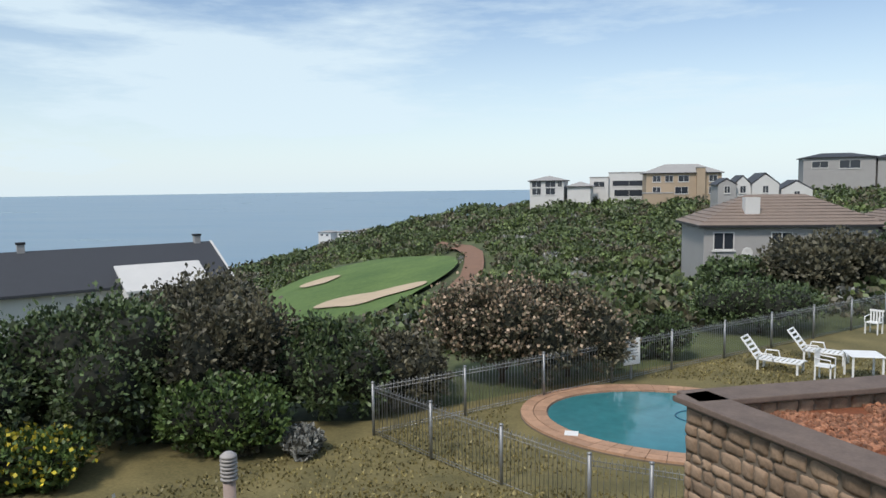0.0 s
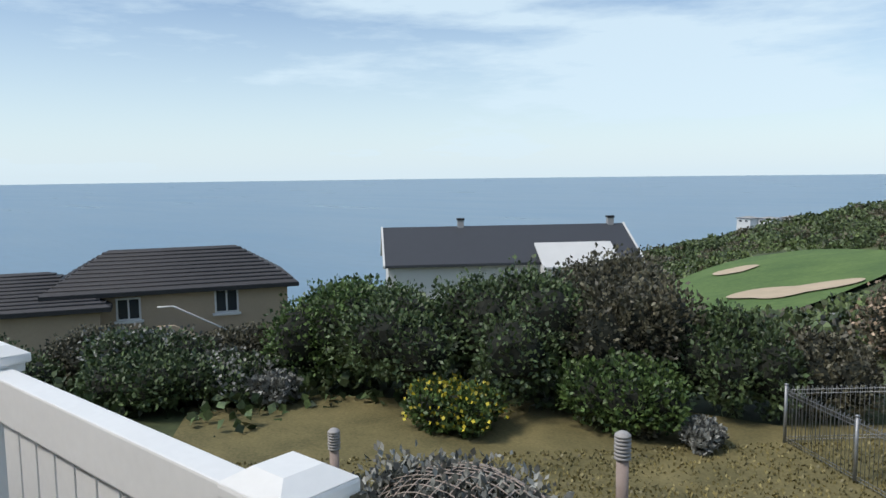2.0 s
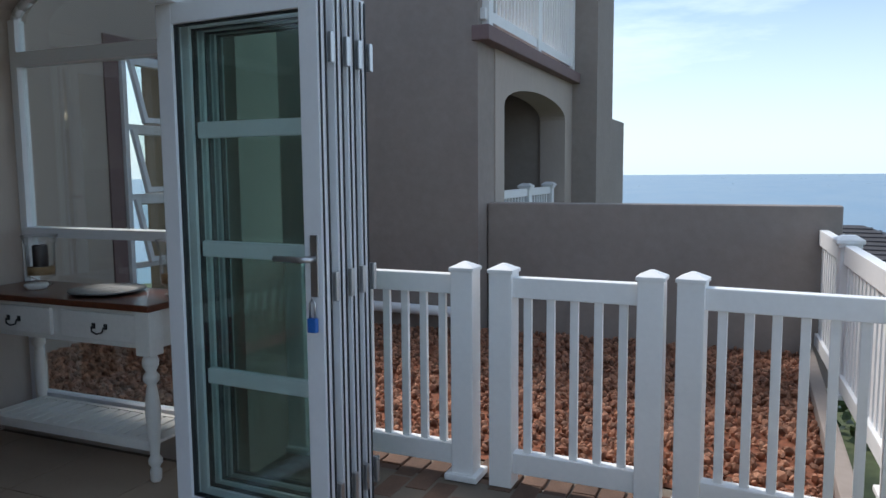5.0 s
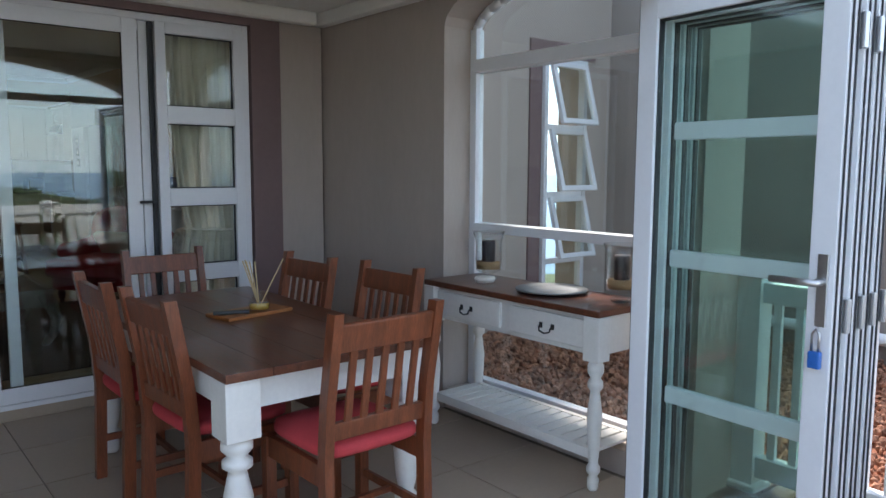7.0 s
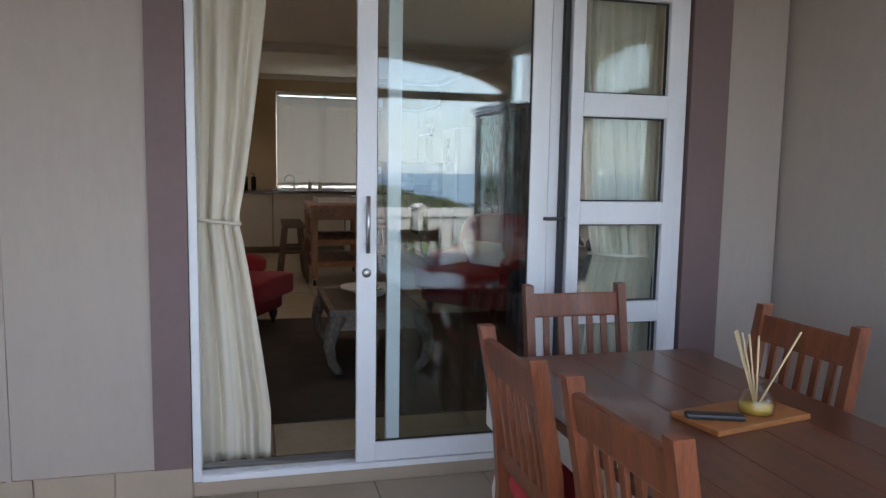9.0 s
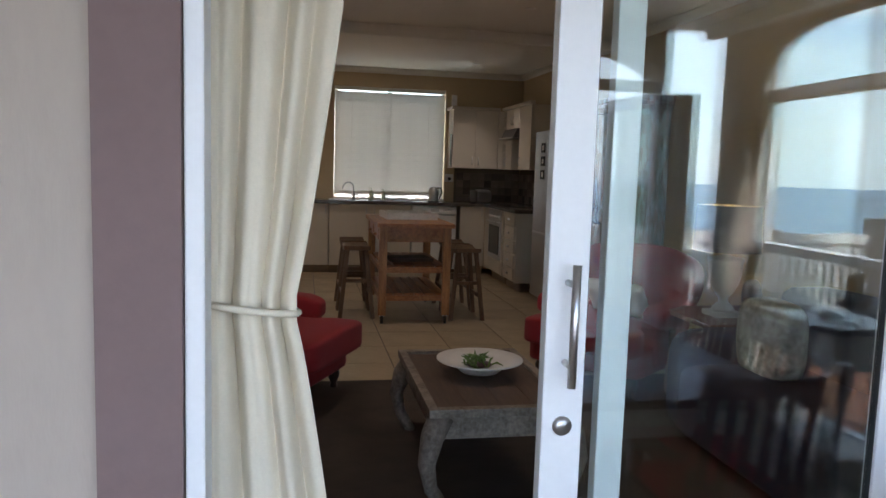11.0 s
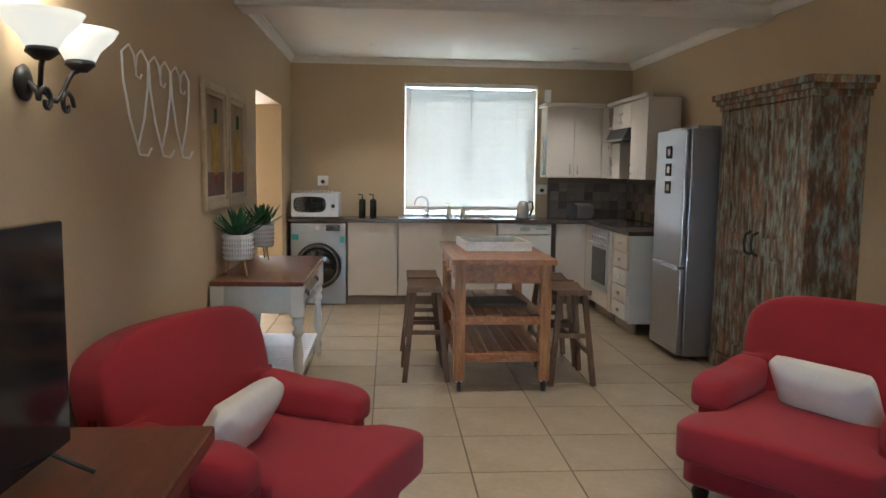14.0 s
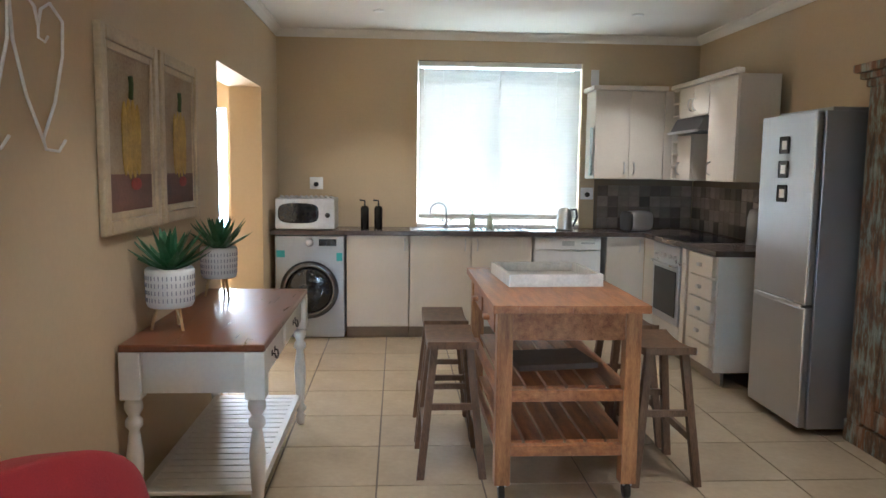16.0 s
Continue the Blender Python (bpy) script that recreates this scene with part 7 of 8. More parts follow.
for i, (x, y, rx, ry, h, n, mt, lab, ex) in enumerate((
        (-11.2, 14.6, 2.6, 2.3, 3.3, 9000, M_LEAF, S, None), (-8.8, 15.8, 2.1, 1.9, 3.1, 9000, M_LEAF2, "brownish dark coastal shrub above the lawn", None),
        (-13.4, 12.6, 2.4, 2.2, 2.9, 8000, M_LEAF, S, None), (-10.6, 17.6, 2.5, 2.3, 3.7, 9000, M_LEAF2, "brownish dark coastal shrub above the lawn", None),
        (-6.9, 17.0, 1.7, 1.5, 2.5, 7000, M_LEAF, S, None), (-8.2, 14.2, 1.8, 1.3, 1.7, 6000, M_LEAF3, "bright green leafy shrub at the lawn edge", None),
        (-15.3, 12.4, 2.0, 1.9, 3.0, 7000, M_LEAF3, "bright green leafy shrub above the lawn", None), (-5.4, 18.2, 1.5, 1.4, 2.0, 5000, M_LEAF2, "brownish dark coastal shrub above the lawn", None),
        (-3.0, 20.6, 2.3, 1.9, 3.0, 8000, M_LEAF2, "tall shrub with cream and pinkish blossom behind the fence", (M_PINK, 0.35, 0.10, "cream pink blossom")),
        (-1.2, 21.6, 1.9, 1.6, 2.8, 7000, M_LEAF2, "tall shrub with cream and pinkish blossom behind the fence", (M_PINK, 0.15, 0.09, "cream pink blossom")),
        (-10.6, 11.6, 1.4, 0.9, 1.2, 4500, M_LEAF3, "low shrub dotted with yellow flowers", (M_YELLOW, 0.11, 0.09, "yellow flowers")),
        (-20.5, 9.0, 2.4, 2.0, 1.9, 6000, M_LEAF, "dark shrub with silvery blossom on the bank", (M_SILVER, 0.10, 0.12, "silvery blossom")),
        (-16.9, 9.6, 2.0, 1.4, 1.2, 5000, M_LEAF, "dark shrub with silvery blossom on the bank", (M_SILVER, 0.2, 0.1, "silvery blossom")),
        (-15.2, 9.9, 0.6, 0.6, 1.0, 2600, M_SILVER, "silvery grey shrub on the bank", None), (-17.5, 8.0, 2.2, 1.6, 1.5, 6000, M_LEAF, S, None),
        (-20.5, 12.2, 2.0, 2.0, 1.7, 7000, M_LEAF2, "brownish grey shrub in front of the tiled house", None), (-24.5, 9.2, 2.4, 2.2, 2.3, 6000, M_LEAF2, "brownish grey shrub in front of the tiled house", None),
        (-26.0, 5.5, 2.6, 2.4, 2.6, 6000, M_LEAF, S, None), (-6.25, 14.05, 0.55, 0.5, 0.75, 2600, M_SILVER, "round silvery lavender bush on the lawn", None),
        (-7.6, 14.0, 0.6, 0.45, 0.65, 2200, M_LEAF2, "low grey-green bush at the lawn edge", None), (-22.0, 14.8, 2.3, 2.1, 1.6, 6000, M_LEAF, S, None), (-18.0, 15.2, 2.6, 2.4, 3.0, 7000, M_LEAF3, "bright green leafy shrub above the lawn", None),
        (-23.0, 6.0, 2.4, 1.8, 1.6, 5000, M_LEAF, S, None), (1.5, 24.6, 1.6, 1.2, 1.5, 4000, M_LEAF, S, None), (5.5, 29.5, 2.6, 2.0, 2.2, 5000, M_LEAF, S, None), (11.0, 40.0, 3.6, 3.0, 3.4, 6000, M_LEAF2, "brownish tall shrub below the pale house", None), (16.5, 43.0, 4.0, 3.2, 3.8, 6000, M_LEAF, S, None),
        (21.5, 46.0, 3.6, 3.2, 3.2, 5000, M_LEAF2, "brownish tall shrub below the pale house", None), (7.5, 42.0, 3.0, 2.6, 2.6, 5000, M_LEAF, S, None), (26.0, 44.0, 4.0, 3.4, 3.2, 5000, M_LEAF, S, None))):
    shrub("shrub", x, y, gz(x, y), rx, ry, h, int(n * 1.7), 0.08 if y < 30 else 0.16, mt, lab, 100 + i, 9, ex)

# netted shrub under the terrace
M_NET = surf("weathered_cord_net", (0.36, 0.30, 0.26), 0.9)
nets = shrub("shrub", -3.75, 4.4, -2.4, 1.7, 0.95, 1.45, 6000, 0.05, M_SILVER, "low silvery shrub under a cord net below the terrace", 77)
bm = bmesh.new()
def net_z(u, v):
    return 1.42 * (1 - 0.75 * (u * u) - 0.6 * v * v) + 0.03 * math.sin(9 * u) * math.cos(8 * v)
for k in range(27):
    w = -1 + 2 * k / 26
    tube([(1.75 * u, 1.0 * w, net_z(u, w)) for u in [-1 + 2 * j / 24 for j in range(25)]], 0.006, 4, bm)
    tube([(1.75 * w, 1.0 * v, net_z(w, v)) for v in [-1 + 2 * j / 16 for j in range(17)]], 0.006, 4, bm)
part("cord_net", bm, M_NET, nets, "draped pale cord net")

# scrub all over the hill
def scatter(name, count, sampler, leaves_n, clump, leaf, material, label, seed):
    rng = np.random.default_rng(seed)
    cs, ns, ss = [], [], []
    made = 0
    while made < count:
        x, y, s = sampler(rng)
        if x is None:
            continue
        made += 1
        p = rng.normal(0, 1, (leaves_n, 3))
        p /= np.linalg.norm(p, axis=1)[:, None]
        p[:, 2] = np.abs(p[:, 2])
        r = clump * s * rng.uniform(0.75, 1.1, leaves_n)
        c = np.array([x, y, land_xy(x, y) - 0.15 * clump * s])
        cs.append(c + p * r[:, None] * np.array([1, 1, rng.uniform(0.55, 0.95)]))
        ns.append(p)
        ss.append(np.full(leaves_n, leaf * s))
    ob = new(name, leaf_mesh(name, np.concatenate(cs), np.concatenate(ns), np.concatenate(ss), material, seed, 1.3))
    return tagged(ob, label, "scrub", kind="stuff")
def on_green(x, y):
    u, v = (x + 36) * 0.95 + (y - 98) * 0.31, -(x + 36) * 0.31 + (y - 98) * 0.95
    return (u / 15.5) ** 2 + (v / 36) ** 2 < 1
def on_path(x, y):
    return abs(x - (-15.5 - 0.0045 * (y - 78) ** 2 * 0.9)) < 2.2 and 70 < y < 140
def hill(rng):
    az = rng.uniform(-34, 24)
    d = 26 + 230 * rng.uniform(0, 1) ** 1.4
    x, y = d * math.sin(radians(az)), d * math.cos(radians(az))
    edge = 17 + max(0, min(20, az + 20)) * 0.45 + max(0, min(25, az)) * 0.35
    if d < edge + 3 or on_green(x, y) or on_path(x, y):
        return None, None, None
    return x, y, (0.6 + d / 170) * rng.uniform(0.6, 1.5)
scatter("scrub", 1400, hill, 120, 1.5, 0.30, M_HILL, "dark green fynbos scrub covering the hill", 11)
scatter("scrub", 1000, hill, 110, 1.3, 0.28, M_HILL2, "fresh green scrub covering the hill", 12)
scatter("scrub", 700, hill, 110, 1.4, 0.28, M_HILL3, "brownish scrub covering the hill", 13)
scatter("scrub", 160, hill, 80, 1.2, 0.26, M_SILVER, "pale grey scrub covering the hill", 14)
def left_bank(rng):
    az = rng.uniform(-100, -34)
    d = rng.uniform(17, 60)
    return d * math.sin(radians(az)), d * math.cos(radians(az)), rng.uniform(0.5, 1.0)
scatter("scrub", 500, left_bank, 60, 1.3, 0.26, M_LEAF, "dark scrub on the seaward bank", 15)

# ---- golf green, bunkers, path, lawn ----
def drape(name, outline, lift, material, label, category, step=2.0, kind="structure"):
    """A patch of ground cover laid over the land inside an outline of (x, y)."""
    bm = bmesh.new()
    bm.faces.new([bm.verts.new((x, y, 0)) for x, y in outline])
    xs, ys = [p[0] for p in outline], [p[1] for p in outline]
    for axis, lo, hi in (((1, 0, 0), min(xs), max(xs)), ((0, 1, 0), min(ys), max(ys))):
        k = lo + step
        while k < hi:
            bmesh.ops.bisect_plane(bm, geom=bm.verts[:] + bm.edges[:] + bm.faces[:], plane_co=Vector(axis) * k, plane_no=axis)
            k += step
    for v in bm.verts:
        v.co.z = land_xy(v.co.x, v.co.y) + lift
        
    smooth(bm)
    return solid(name, bm, material, label, category, kind)
def blob(cx, cy, rx, ry, rot, wob, seed, n=40):
    rnd = random.Random(seed)
    ph = [rnd.uniform(0, 6.28) for _ in range(3)]
    pts = []
    for k in range(n):
        a = 2 * math.pi * k / n
        r = 1 + wob * (math.sin(2 * a + ph[0]) + 0.7 * math.sin(3 * a + ph[1]) + 0.4 * math.sin(5 * a + ph[2]))
        u, v = rx * r * math.cos(a), ry * r * math.sin(a)
        pts.append((cx + u * math.cos(rot) - v * math.sin(rot), cy + u * math.sin(rot) + v * math.cos(rot)))
    return pts
M_GREEN = surf("mown_fairway", (0.07, 0.14, 0.028), 0.95, vary=0.22, scale=0.12, fine=1.5, bump=0.2, color2=(0.13, 0.20, 0.05))
M_SANDY = surf("pale_bunker_sand", (0.50, 0.39, 0.27), 0.95, vary=0.1, scale=0.5, fine=20)
M_PATHS = surf("red_brown_cart_path", (0.22, 0.12, 0.075), 0.9, vary=0.15, scale=1)
M_LAWN = surf("dry_lawn", (0.12, 0.11, 0.04), 0.95, vary=0.35, scale=0.7, fine=14, bump=0.5, color2=(0.22, 0.18, 0.075))
drape("fairway", blob(-36, 98, 14, 34, radians(18), 0.06, 4, 60), 0.55, M_GREEN, "mown green fairway of the golf course", "fairway", 4)
drape("bunker", blob(-27.5, 81.5, 5.6, 4.6, radians(18), 0.2, 7, 50), 0.72, M_SANDY, "pale irregular sand bunker in the fairway", "bunker", 2)
drape("bunker", blob(-43.5, 106, 2.8, 4.2, 0.3, 0.1, 8, 30), 0.72, M_SANDY, "small pale sand bunker in the fairway", "bunker", 2)
mid = [(-15.2, 74), (-15.3, 82), (-16.8, 92), (-19.0, 104), (-23.0, 117), (-29.5, 131), (-34, 142)]
drape("golf_path", [(x - 1.3, y) for x, y in mid] + [(x + 1.3, y) for x, y in reversed(mid)], 0.6, M_PATHS, "red-brown cart path climbing the hill", "path", 3)
lawn_line = [(-18, 9.5), (-12, 13.0), (-8.5, 15.8), (-5.6, 16.4), (10.8, 31.9), (22, 40), (26, 30), (26, 3), (4, 2.2), (-4, 2.2), (-10, 3.5)]
drape("lawn", lawn_line, 0.06, M_LAWN, "dry mown lawn below the terrace", "lawn", 1.5)
LZ = -4.205 + 0.06
rng_ = np.random.default_rng(21)
pts = []
while len(pts) < 26000:
    x, y = rng_.uniform(-13, 9), rng_.uniform(5, 26)
    inside = (y < 15.4 + (x + 5.1) * 1.04) and (y < 10.6 + (x + 9.5) * 1.1 or x > -5) and ((x - 1.6) / 4.0) ** 2 + ((y - 17.7) / 3.9) ** 2 > 1
    if inside:
        pts.append((x, y, land_xy(x, y) + 0.08))
pts = np.array(pts)
tagged(new("grass", leaf_mesh("grass", pts, np.tile((0, 0, 1.6), (len(pts), 1)), np.full(len(pts), 0.05), leafy("dry_grass_blade", (0.19, 0.17, 0.065), (0.30, 0.25, 0.10)), 22, 1.8)), "short dry grass blades on the lawn", "grass", kind="stuff")

# ---- pool ----
POOL = (1.55, 17.7)
def pool_shape(grow):
    pts = []
    for k in range(48):
        a = 2 * math.pi * k / 48
        r = 1 + 0.07 * math.cos(2 * a + 0.6)
        pts.append((POOL[0] + (2.85 + grow) * r * math.cos(a), POOL[1] + (2.45 + grow) * r * math.sin(a)))
    return pts
M_COPING = surf("terracotta_brick_coping", (0.42, 0.25, 0.16), 0.8, vary=0.2, scale=6, fine=50, bump=0.2, random_shift=0.15)
pool = thing("swimming_pool", pose(0, 0, LZ), "oval swimming pool with brick coping on the lawn", "pool")
i0, o0 = pool_shape(0), pool_shape(0.62)
part("coping_bed", prism(o0, 0.03, "z", 0.0), M_GROUT, pool)
for k in range(48):
    q = (k + 1) % 48
    for t0, t1 in ((0.02, 0.5), (0.52, 0.98)):
        def mixp(p, r, t):
            return (p[0] + (r[0] - p[0]) * t, p[1] + (r[1] - p[1]) * t)
        c = [mixp(i0[k], o0[k], t0), mixp(i0[k], o0[k], t1), mixp(i0[q], o0[q], t1), mixp(i0[q], o0[q], t0)]
        cx, cy = sum(p[0] for p in c) / 4, sum(p[1] for p in c) / 4
        part("coping_brick", prism([(cx + (a - cx) * 0.97, cy + (b - cy) * 0.97) for a, b in c], 0.05, "z", 0.03), M_COPING, pool)
M_WATER = surf("pool_water", (0.045, 0.20, 0.22), 0.06, vary=0.15, scale=0.6, fine=4, bump=0.12)
part("water", prism(pool_shape(-0.02), 0.012, "z", 0.031), M_WATER, pool, "still turquoise water")
part("pool_edge", prism(pool_shape(0.02), 0.003, "z", 0.03), surf("dark_pool_edge", (0.08, 0.10, 0.11), 0.5), pool)
hose = part("pool_hose", tube([(POOL[0] + 0.9 * math.cos(a) + 0.9, POOL[1] + 0.6 * math.sin(a) + 0.3, 0.045) for a in [math.pi * (0.5 + k / 12) for k in range(14)]], 0.02, 6), surf("blue_hose", (0.02, 0.10, 0.16), 0.5), pool)
part("weir_lid", box(-0.95, -0.65, 16.0, 16.3, 0.08, 0.095, bevel=0.004), M_WHITE, pool, "white skimmer lid")

# ---- pool fence ----
M_GALV = surf("galvanised_steel", (0.30, 0.31, 0.32), 0.5, metal=0.6, vary=0.15)
def pool_fence(a, b, posts, label):
    a, b = Vector(a), Vector(b)
    L = (b - a).length
    f = thing("pool_fence", pose(a.x, a.y, LZ, 0, 0, math.degrees(math.atan2(b.y - a.y, b.x - a.x))), label, "fence", "pool fences")
    for k in range(posts + 1):
        p = part("post", lathe([(0.0, 0), (0.034, 0), (0.034, 1.2), (0.0, 1.2)], 10, Matrix.Translation((L * k / posts, 0, 0))), M_GALV, f)
        part("post_cap", lathe([(0.042, 1.2), (0.042, 1.225), (0.0, 1.24)], 10, Matrix.Translation((L * k / posts, 0, 0))), M_GALV, p)
    for z in (0.06, 0.12, 1.02, 1.1):
        part("rail_wire", tube([(0, 0, z), (L, 0, z)], 0.007, 5), M_GALV, f)
    bm = bmesh.new()
    n = int(L / 0.1)
    for k in range(n):
        x = (k + 0.5) * L / n
        tube([(x - 0.02, 0, 0.02), (x - 0.02, 0, 1.12), (x, 0.03, 1.17), (x + 0.02, 0, 1.12), (x + 0.02, 0, 1.0)], 0.0055, 4, bm)
    w = part("wire_mesh", bm, M_GALV, f, "hooped upright wires")
    w["kind"] = "stuff"
pool_fence((-5.14, 15.45), (10.53, 31.7), 9, "galvanised wire pool fence with hooped top on the lawn")
pool_fence((-5.14, 15.45), (-0.3, 11.9), 3, "galvanised wire pool fence with hooped top near the planter")
pool_fence((-0.3, 11.9), (2.6, 11.2), 3, "short galvanised wire pool fence beside the planter")
sign = thing("pool_sign", pose(0.62, 21.4, LZ, 0, 0, 40), "white notice board on a short post at the pool", "sign")
part("stake", box(-0.03, 0.03, 0.0, 0.04, 0, 0.7), M_GALV, sign)
part("board", box(-0.3, 0.3, -0.03, 0.0, 0.42, 1.18, bevel=0.01), surf("pale_sign_board", (0.78, 0.78, 0.77), 0.5), sign)
for k in range(7):
    w = (0.16, 0.2, 0.22, 0.18, 0.22, 0.2, 0.12)[k]
    part("text_bar", box(-w, w, -0.034, -0.03, 1.08 - k * 0.085, 1.10 - k * 0.085), surf("grey_sign_print", (0.2, 0.2, 0.22), 0.6) if k == 0 else bpy.data.materials["grey_sign_print"], sign)

# ---- loungers and garden chairs ----
def lounger(m):
    c = thing("sun_lounger", m, "white plastic sun lounger on the lawn", "lounger", "sun loungers")
    part("side_frame", tube([(-0.3, -0.9, 0.33), (-0.3, 0.35, 0.33)], 0.025, 6, tube([(0.3, -0.9, 0.33), (0.3, 0.35, 0.33)], 0.025, 6)), M_WHITE, c)
    for k in range(9):
        part("slat", box(-0.3, 0.3, -0.88 + k * 0.135, -0.88 + k * 0.135 + 0.1, 0.335, 0.355, bevel=0.004), M_WHITE, c)
    bk = part("backrest", bar_frame(bmesh.new(), -0.3, 0.3, 0, 0.75, -0.02, 0.02, 0.05), M_WHITE, c, "", pose(0, 0.35, 0.34, -38))
    for k in range(4):
        part("back_slat", box(-0.26, 0.26, -0.012, 0.012, 0.1 + k * 0.15, 0.17 + k * 0.15), M_WHITE, bk)
    for x in (-0.28, 0.28):
        for y in (-0.8, 0.3):
            part("leg", box(x - 0.03, x + 0.03, y - 0.03, y + 0.03, 0, 0.33, bevel=0.006), M_WHITE, c)
        part("armrest", tube([(x * 1.15, 0.3, 0.34), (x * 1.15, 0.25, 0.52), (x * 1.15, -0.1, 0.53), (x * 1.15, -0.15, 0.34)], 0.022, 6), M_WHITE, c)
    return c
lg = lounger(pose(4.7, 23.2, LZ, 0, 0, 62))
copy_thing(lg, pose(6.3, 24.6, LZ, 0, 0, 62))
def garden_chair(m):
    c = thing("garden_chair", m, "white plastic garden chair on the lawn", "chair", "garden chairs")
    part("seat", box(-0.23, 0.23, -0.22, 0.22, 0.40, 0.43, bevel=0.01), M_WHITE, c)
    bm = bmesh.new()
    for k in range(5):
        bx(bm, -0.2 + k * 0.1 - 0.025, -0.2 + k * 0.1 + 0.025, 0.2, 0.225, 0.43, 0.82 - 0.02 * abs(k - 2), 0.004)
    bx(bm, -0.25, 0.25, 0.195, 0.23, 0.78, 0.86, 0.01)
    part("backrest", bm, M_WHITE, c)
    for x in (-0.21, 0.21):
        for y in (-0.2, 0.2):
            part("leg", box(x - 0.02, x + 0.02, y - 0.02, y + 0.02, 0, 0.41), M_WHITE, c)
        part("armrest", tube([(x * 1.15, -0.2, 0.41), (x * 1.15, -0.2, 0.62), (x * 1.15, 0.2, 0.65)], 0.02, 6), M_WHITE, c)
    return c
gc = garden_chair(pose(9.4, 29.4, LZ, 0, 0, -40))
copy_thing(gc, pose(5.9, 22.2, LZ, 0, 0, 60))
gt = thing("garden_table", pose(7.0, 22.6, LZ), "white plastic garden table on the lawn", "table")
part("top", box(-0.45, 0.45, -0.45, 0.45, 0.68, 0.71, bevel=0.02), M_WHITE, gt)
for x in (-0.38, 0.38):
    for y in (-0.38, 0.38):
        part("leg", box(x - 0.025, x + 0.025, y - 0.025, y + 0.025, 0, 0.68), M_WHITE, gt)

# ---- stone planter ----
M_STONE = surf("rough_sandstone", (0.27, 0.19, 0.13), 0.9, vary=0.3, scale=5, fine=30, bump=0.5, random_shift=0.3)
M_SLAB = surf("grey_brown_cap_stone", (0.15, 0.11, 0.09), 0.8, vary=0.25, scale=4, fine=30, bump=0.3)
PZ = -1.05
pl = thing("stone_planter", pose(0, 0, 0), "rubble stone planter wall filled with terracotta gravel", "planter")
ca, cb, cc = Vector((1.0, 8.9, 0)), Vector((6.0, 11.2, 0)), Vector((3.05, 5.85, 0))
rnd = random.Random(9)
def stone_wall(a, b, z0, z1, thick):
    d = (b - a)
    L = d.length
    ang = math.degrees(math.atan2(d.y, d.x))
    part("wall_core", box(0, L, -thick / 2 + 0.03, thick / 2 - 0.03, z0, z1), M_GROUT, pl, "", pose(a.x, a.y, 0, 0, 0, ang))
    z = z0 + 0.9
    while z < z1 - 0.05:
        hh = rnd.uniform(0.12, 0.2)
        x = 0.0
        while x < L - 0.05:
            w = rnd.uniform(0.16, 0.36)
            w = min(w, L - x)
            bm = pillow(w - 0.015, thick, min(hh, z1 - z) - 0.015, 0.22, 3)
            for v in bm.verts:
                v.co += Vector((rnd.uniform(-1, 1), rnd.uniform(-1, 1), rnd.uniform(-1, 1))) * 0.01
            part("stone", bm, M_STONE, pl, "", pose(a.x, a.y, 0, 0, 0, ang) @ pose(x + w / 2, rnd.uniform(-0.015, 0.015), z + hh / 2))
            x += w
        z += hh
    part("cap_slab", box(-0.12, L + 0.12, -thick / 2 - 0.08, thick / 2 + 0.08, z1, z1 + 0.07, bevel=0.015), M_SLAB, pl, "", pose(a.x, a.y, 0, 0, 0, ang))
stone_wall(ca, cb, -4.2, PZ - 0.07, 0.34)
stone_wall(cc, ca, -3.2, PZ - 0.07, 0.34)
part("soil", prism([(1.2, 8.85), (6.0, 11.05), (6.5, 5.6), (3.2, 5.85)], 0.3, "z", PZ - 0.55), M_GRAVEL, pl)
pebbles("gravel", 1.85, 3.0, 8.0, 9.2, PZ - 0.24, 900, 0.045, M_PEBBLE, "loose terracotta gravel in the planter corner", 18)
pebbles("gravel", 3.0, 5.5, 6.4, 9.7, PZ - 0.24, 4200, 0.045, M_PEBBLE, "loose terracotta gravel in the planter", 8)

# ---- bollard lamps ----
def bollard(x, y, top):
    h = 0.95
    b = thing("bollard_lamp", pose(x, y, top - h), "pinkish concrete bollard lamp with louvred head on the lawn", "bollard", "bollard lamps")
    Mc = bpy.data.materials.get("pinkish_concrete") or surf("pinkish_concrete", (0.32, 0.25, 0.22), 0.8, vary=0.12)
    part("shaft", lathe([(0.085, -0.4), (0.085, h - 0.36), (0.0, h - 0.36)], 18), Mc, b)
    for k in range(6):
        z = h - 0.34 + k * 0.052
        part("louvre", lathe([(0.07, z), (0.118, z + 0.004), (0.105, z + 0.032), (0.07, z + 0.034)], 18), M_GREYL, b, "grey louvre ring")
    part("lamp_glass", lathe([(0.06, h - 0.36), (0.06, h - 0.04), (0, h - 0.04)], 14), M_SEAL, b)
    part("cap", lathe([(0.115, h - 0.035), (0.11, h - 0.01), (0.06, h + 0.03), (0.0, h + 0.045)], 18), M_GREYL, b)
M_GREYL = surf("pale_grey_louvre", (0.36, 0.34, 0.33), 0.6, vary=0.1)
bollard(-4.93, 8.7, -2.10)
bollard(-10.33, 7.99, -3.15)

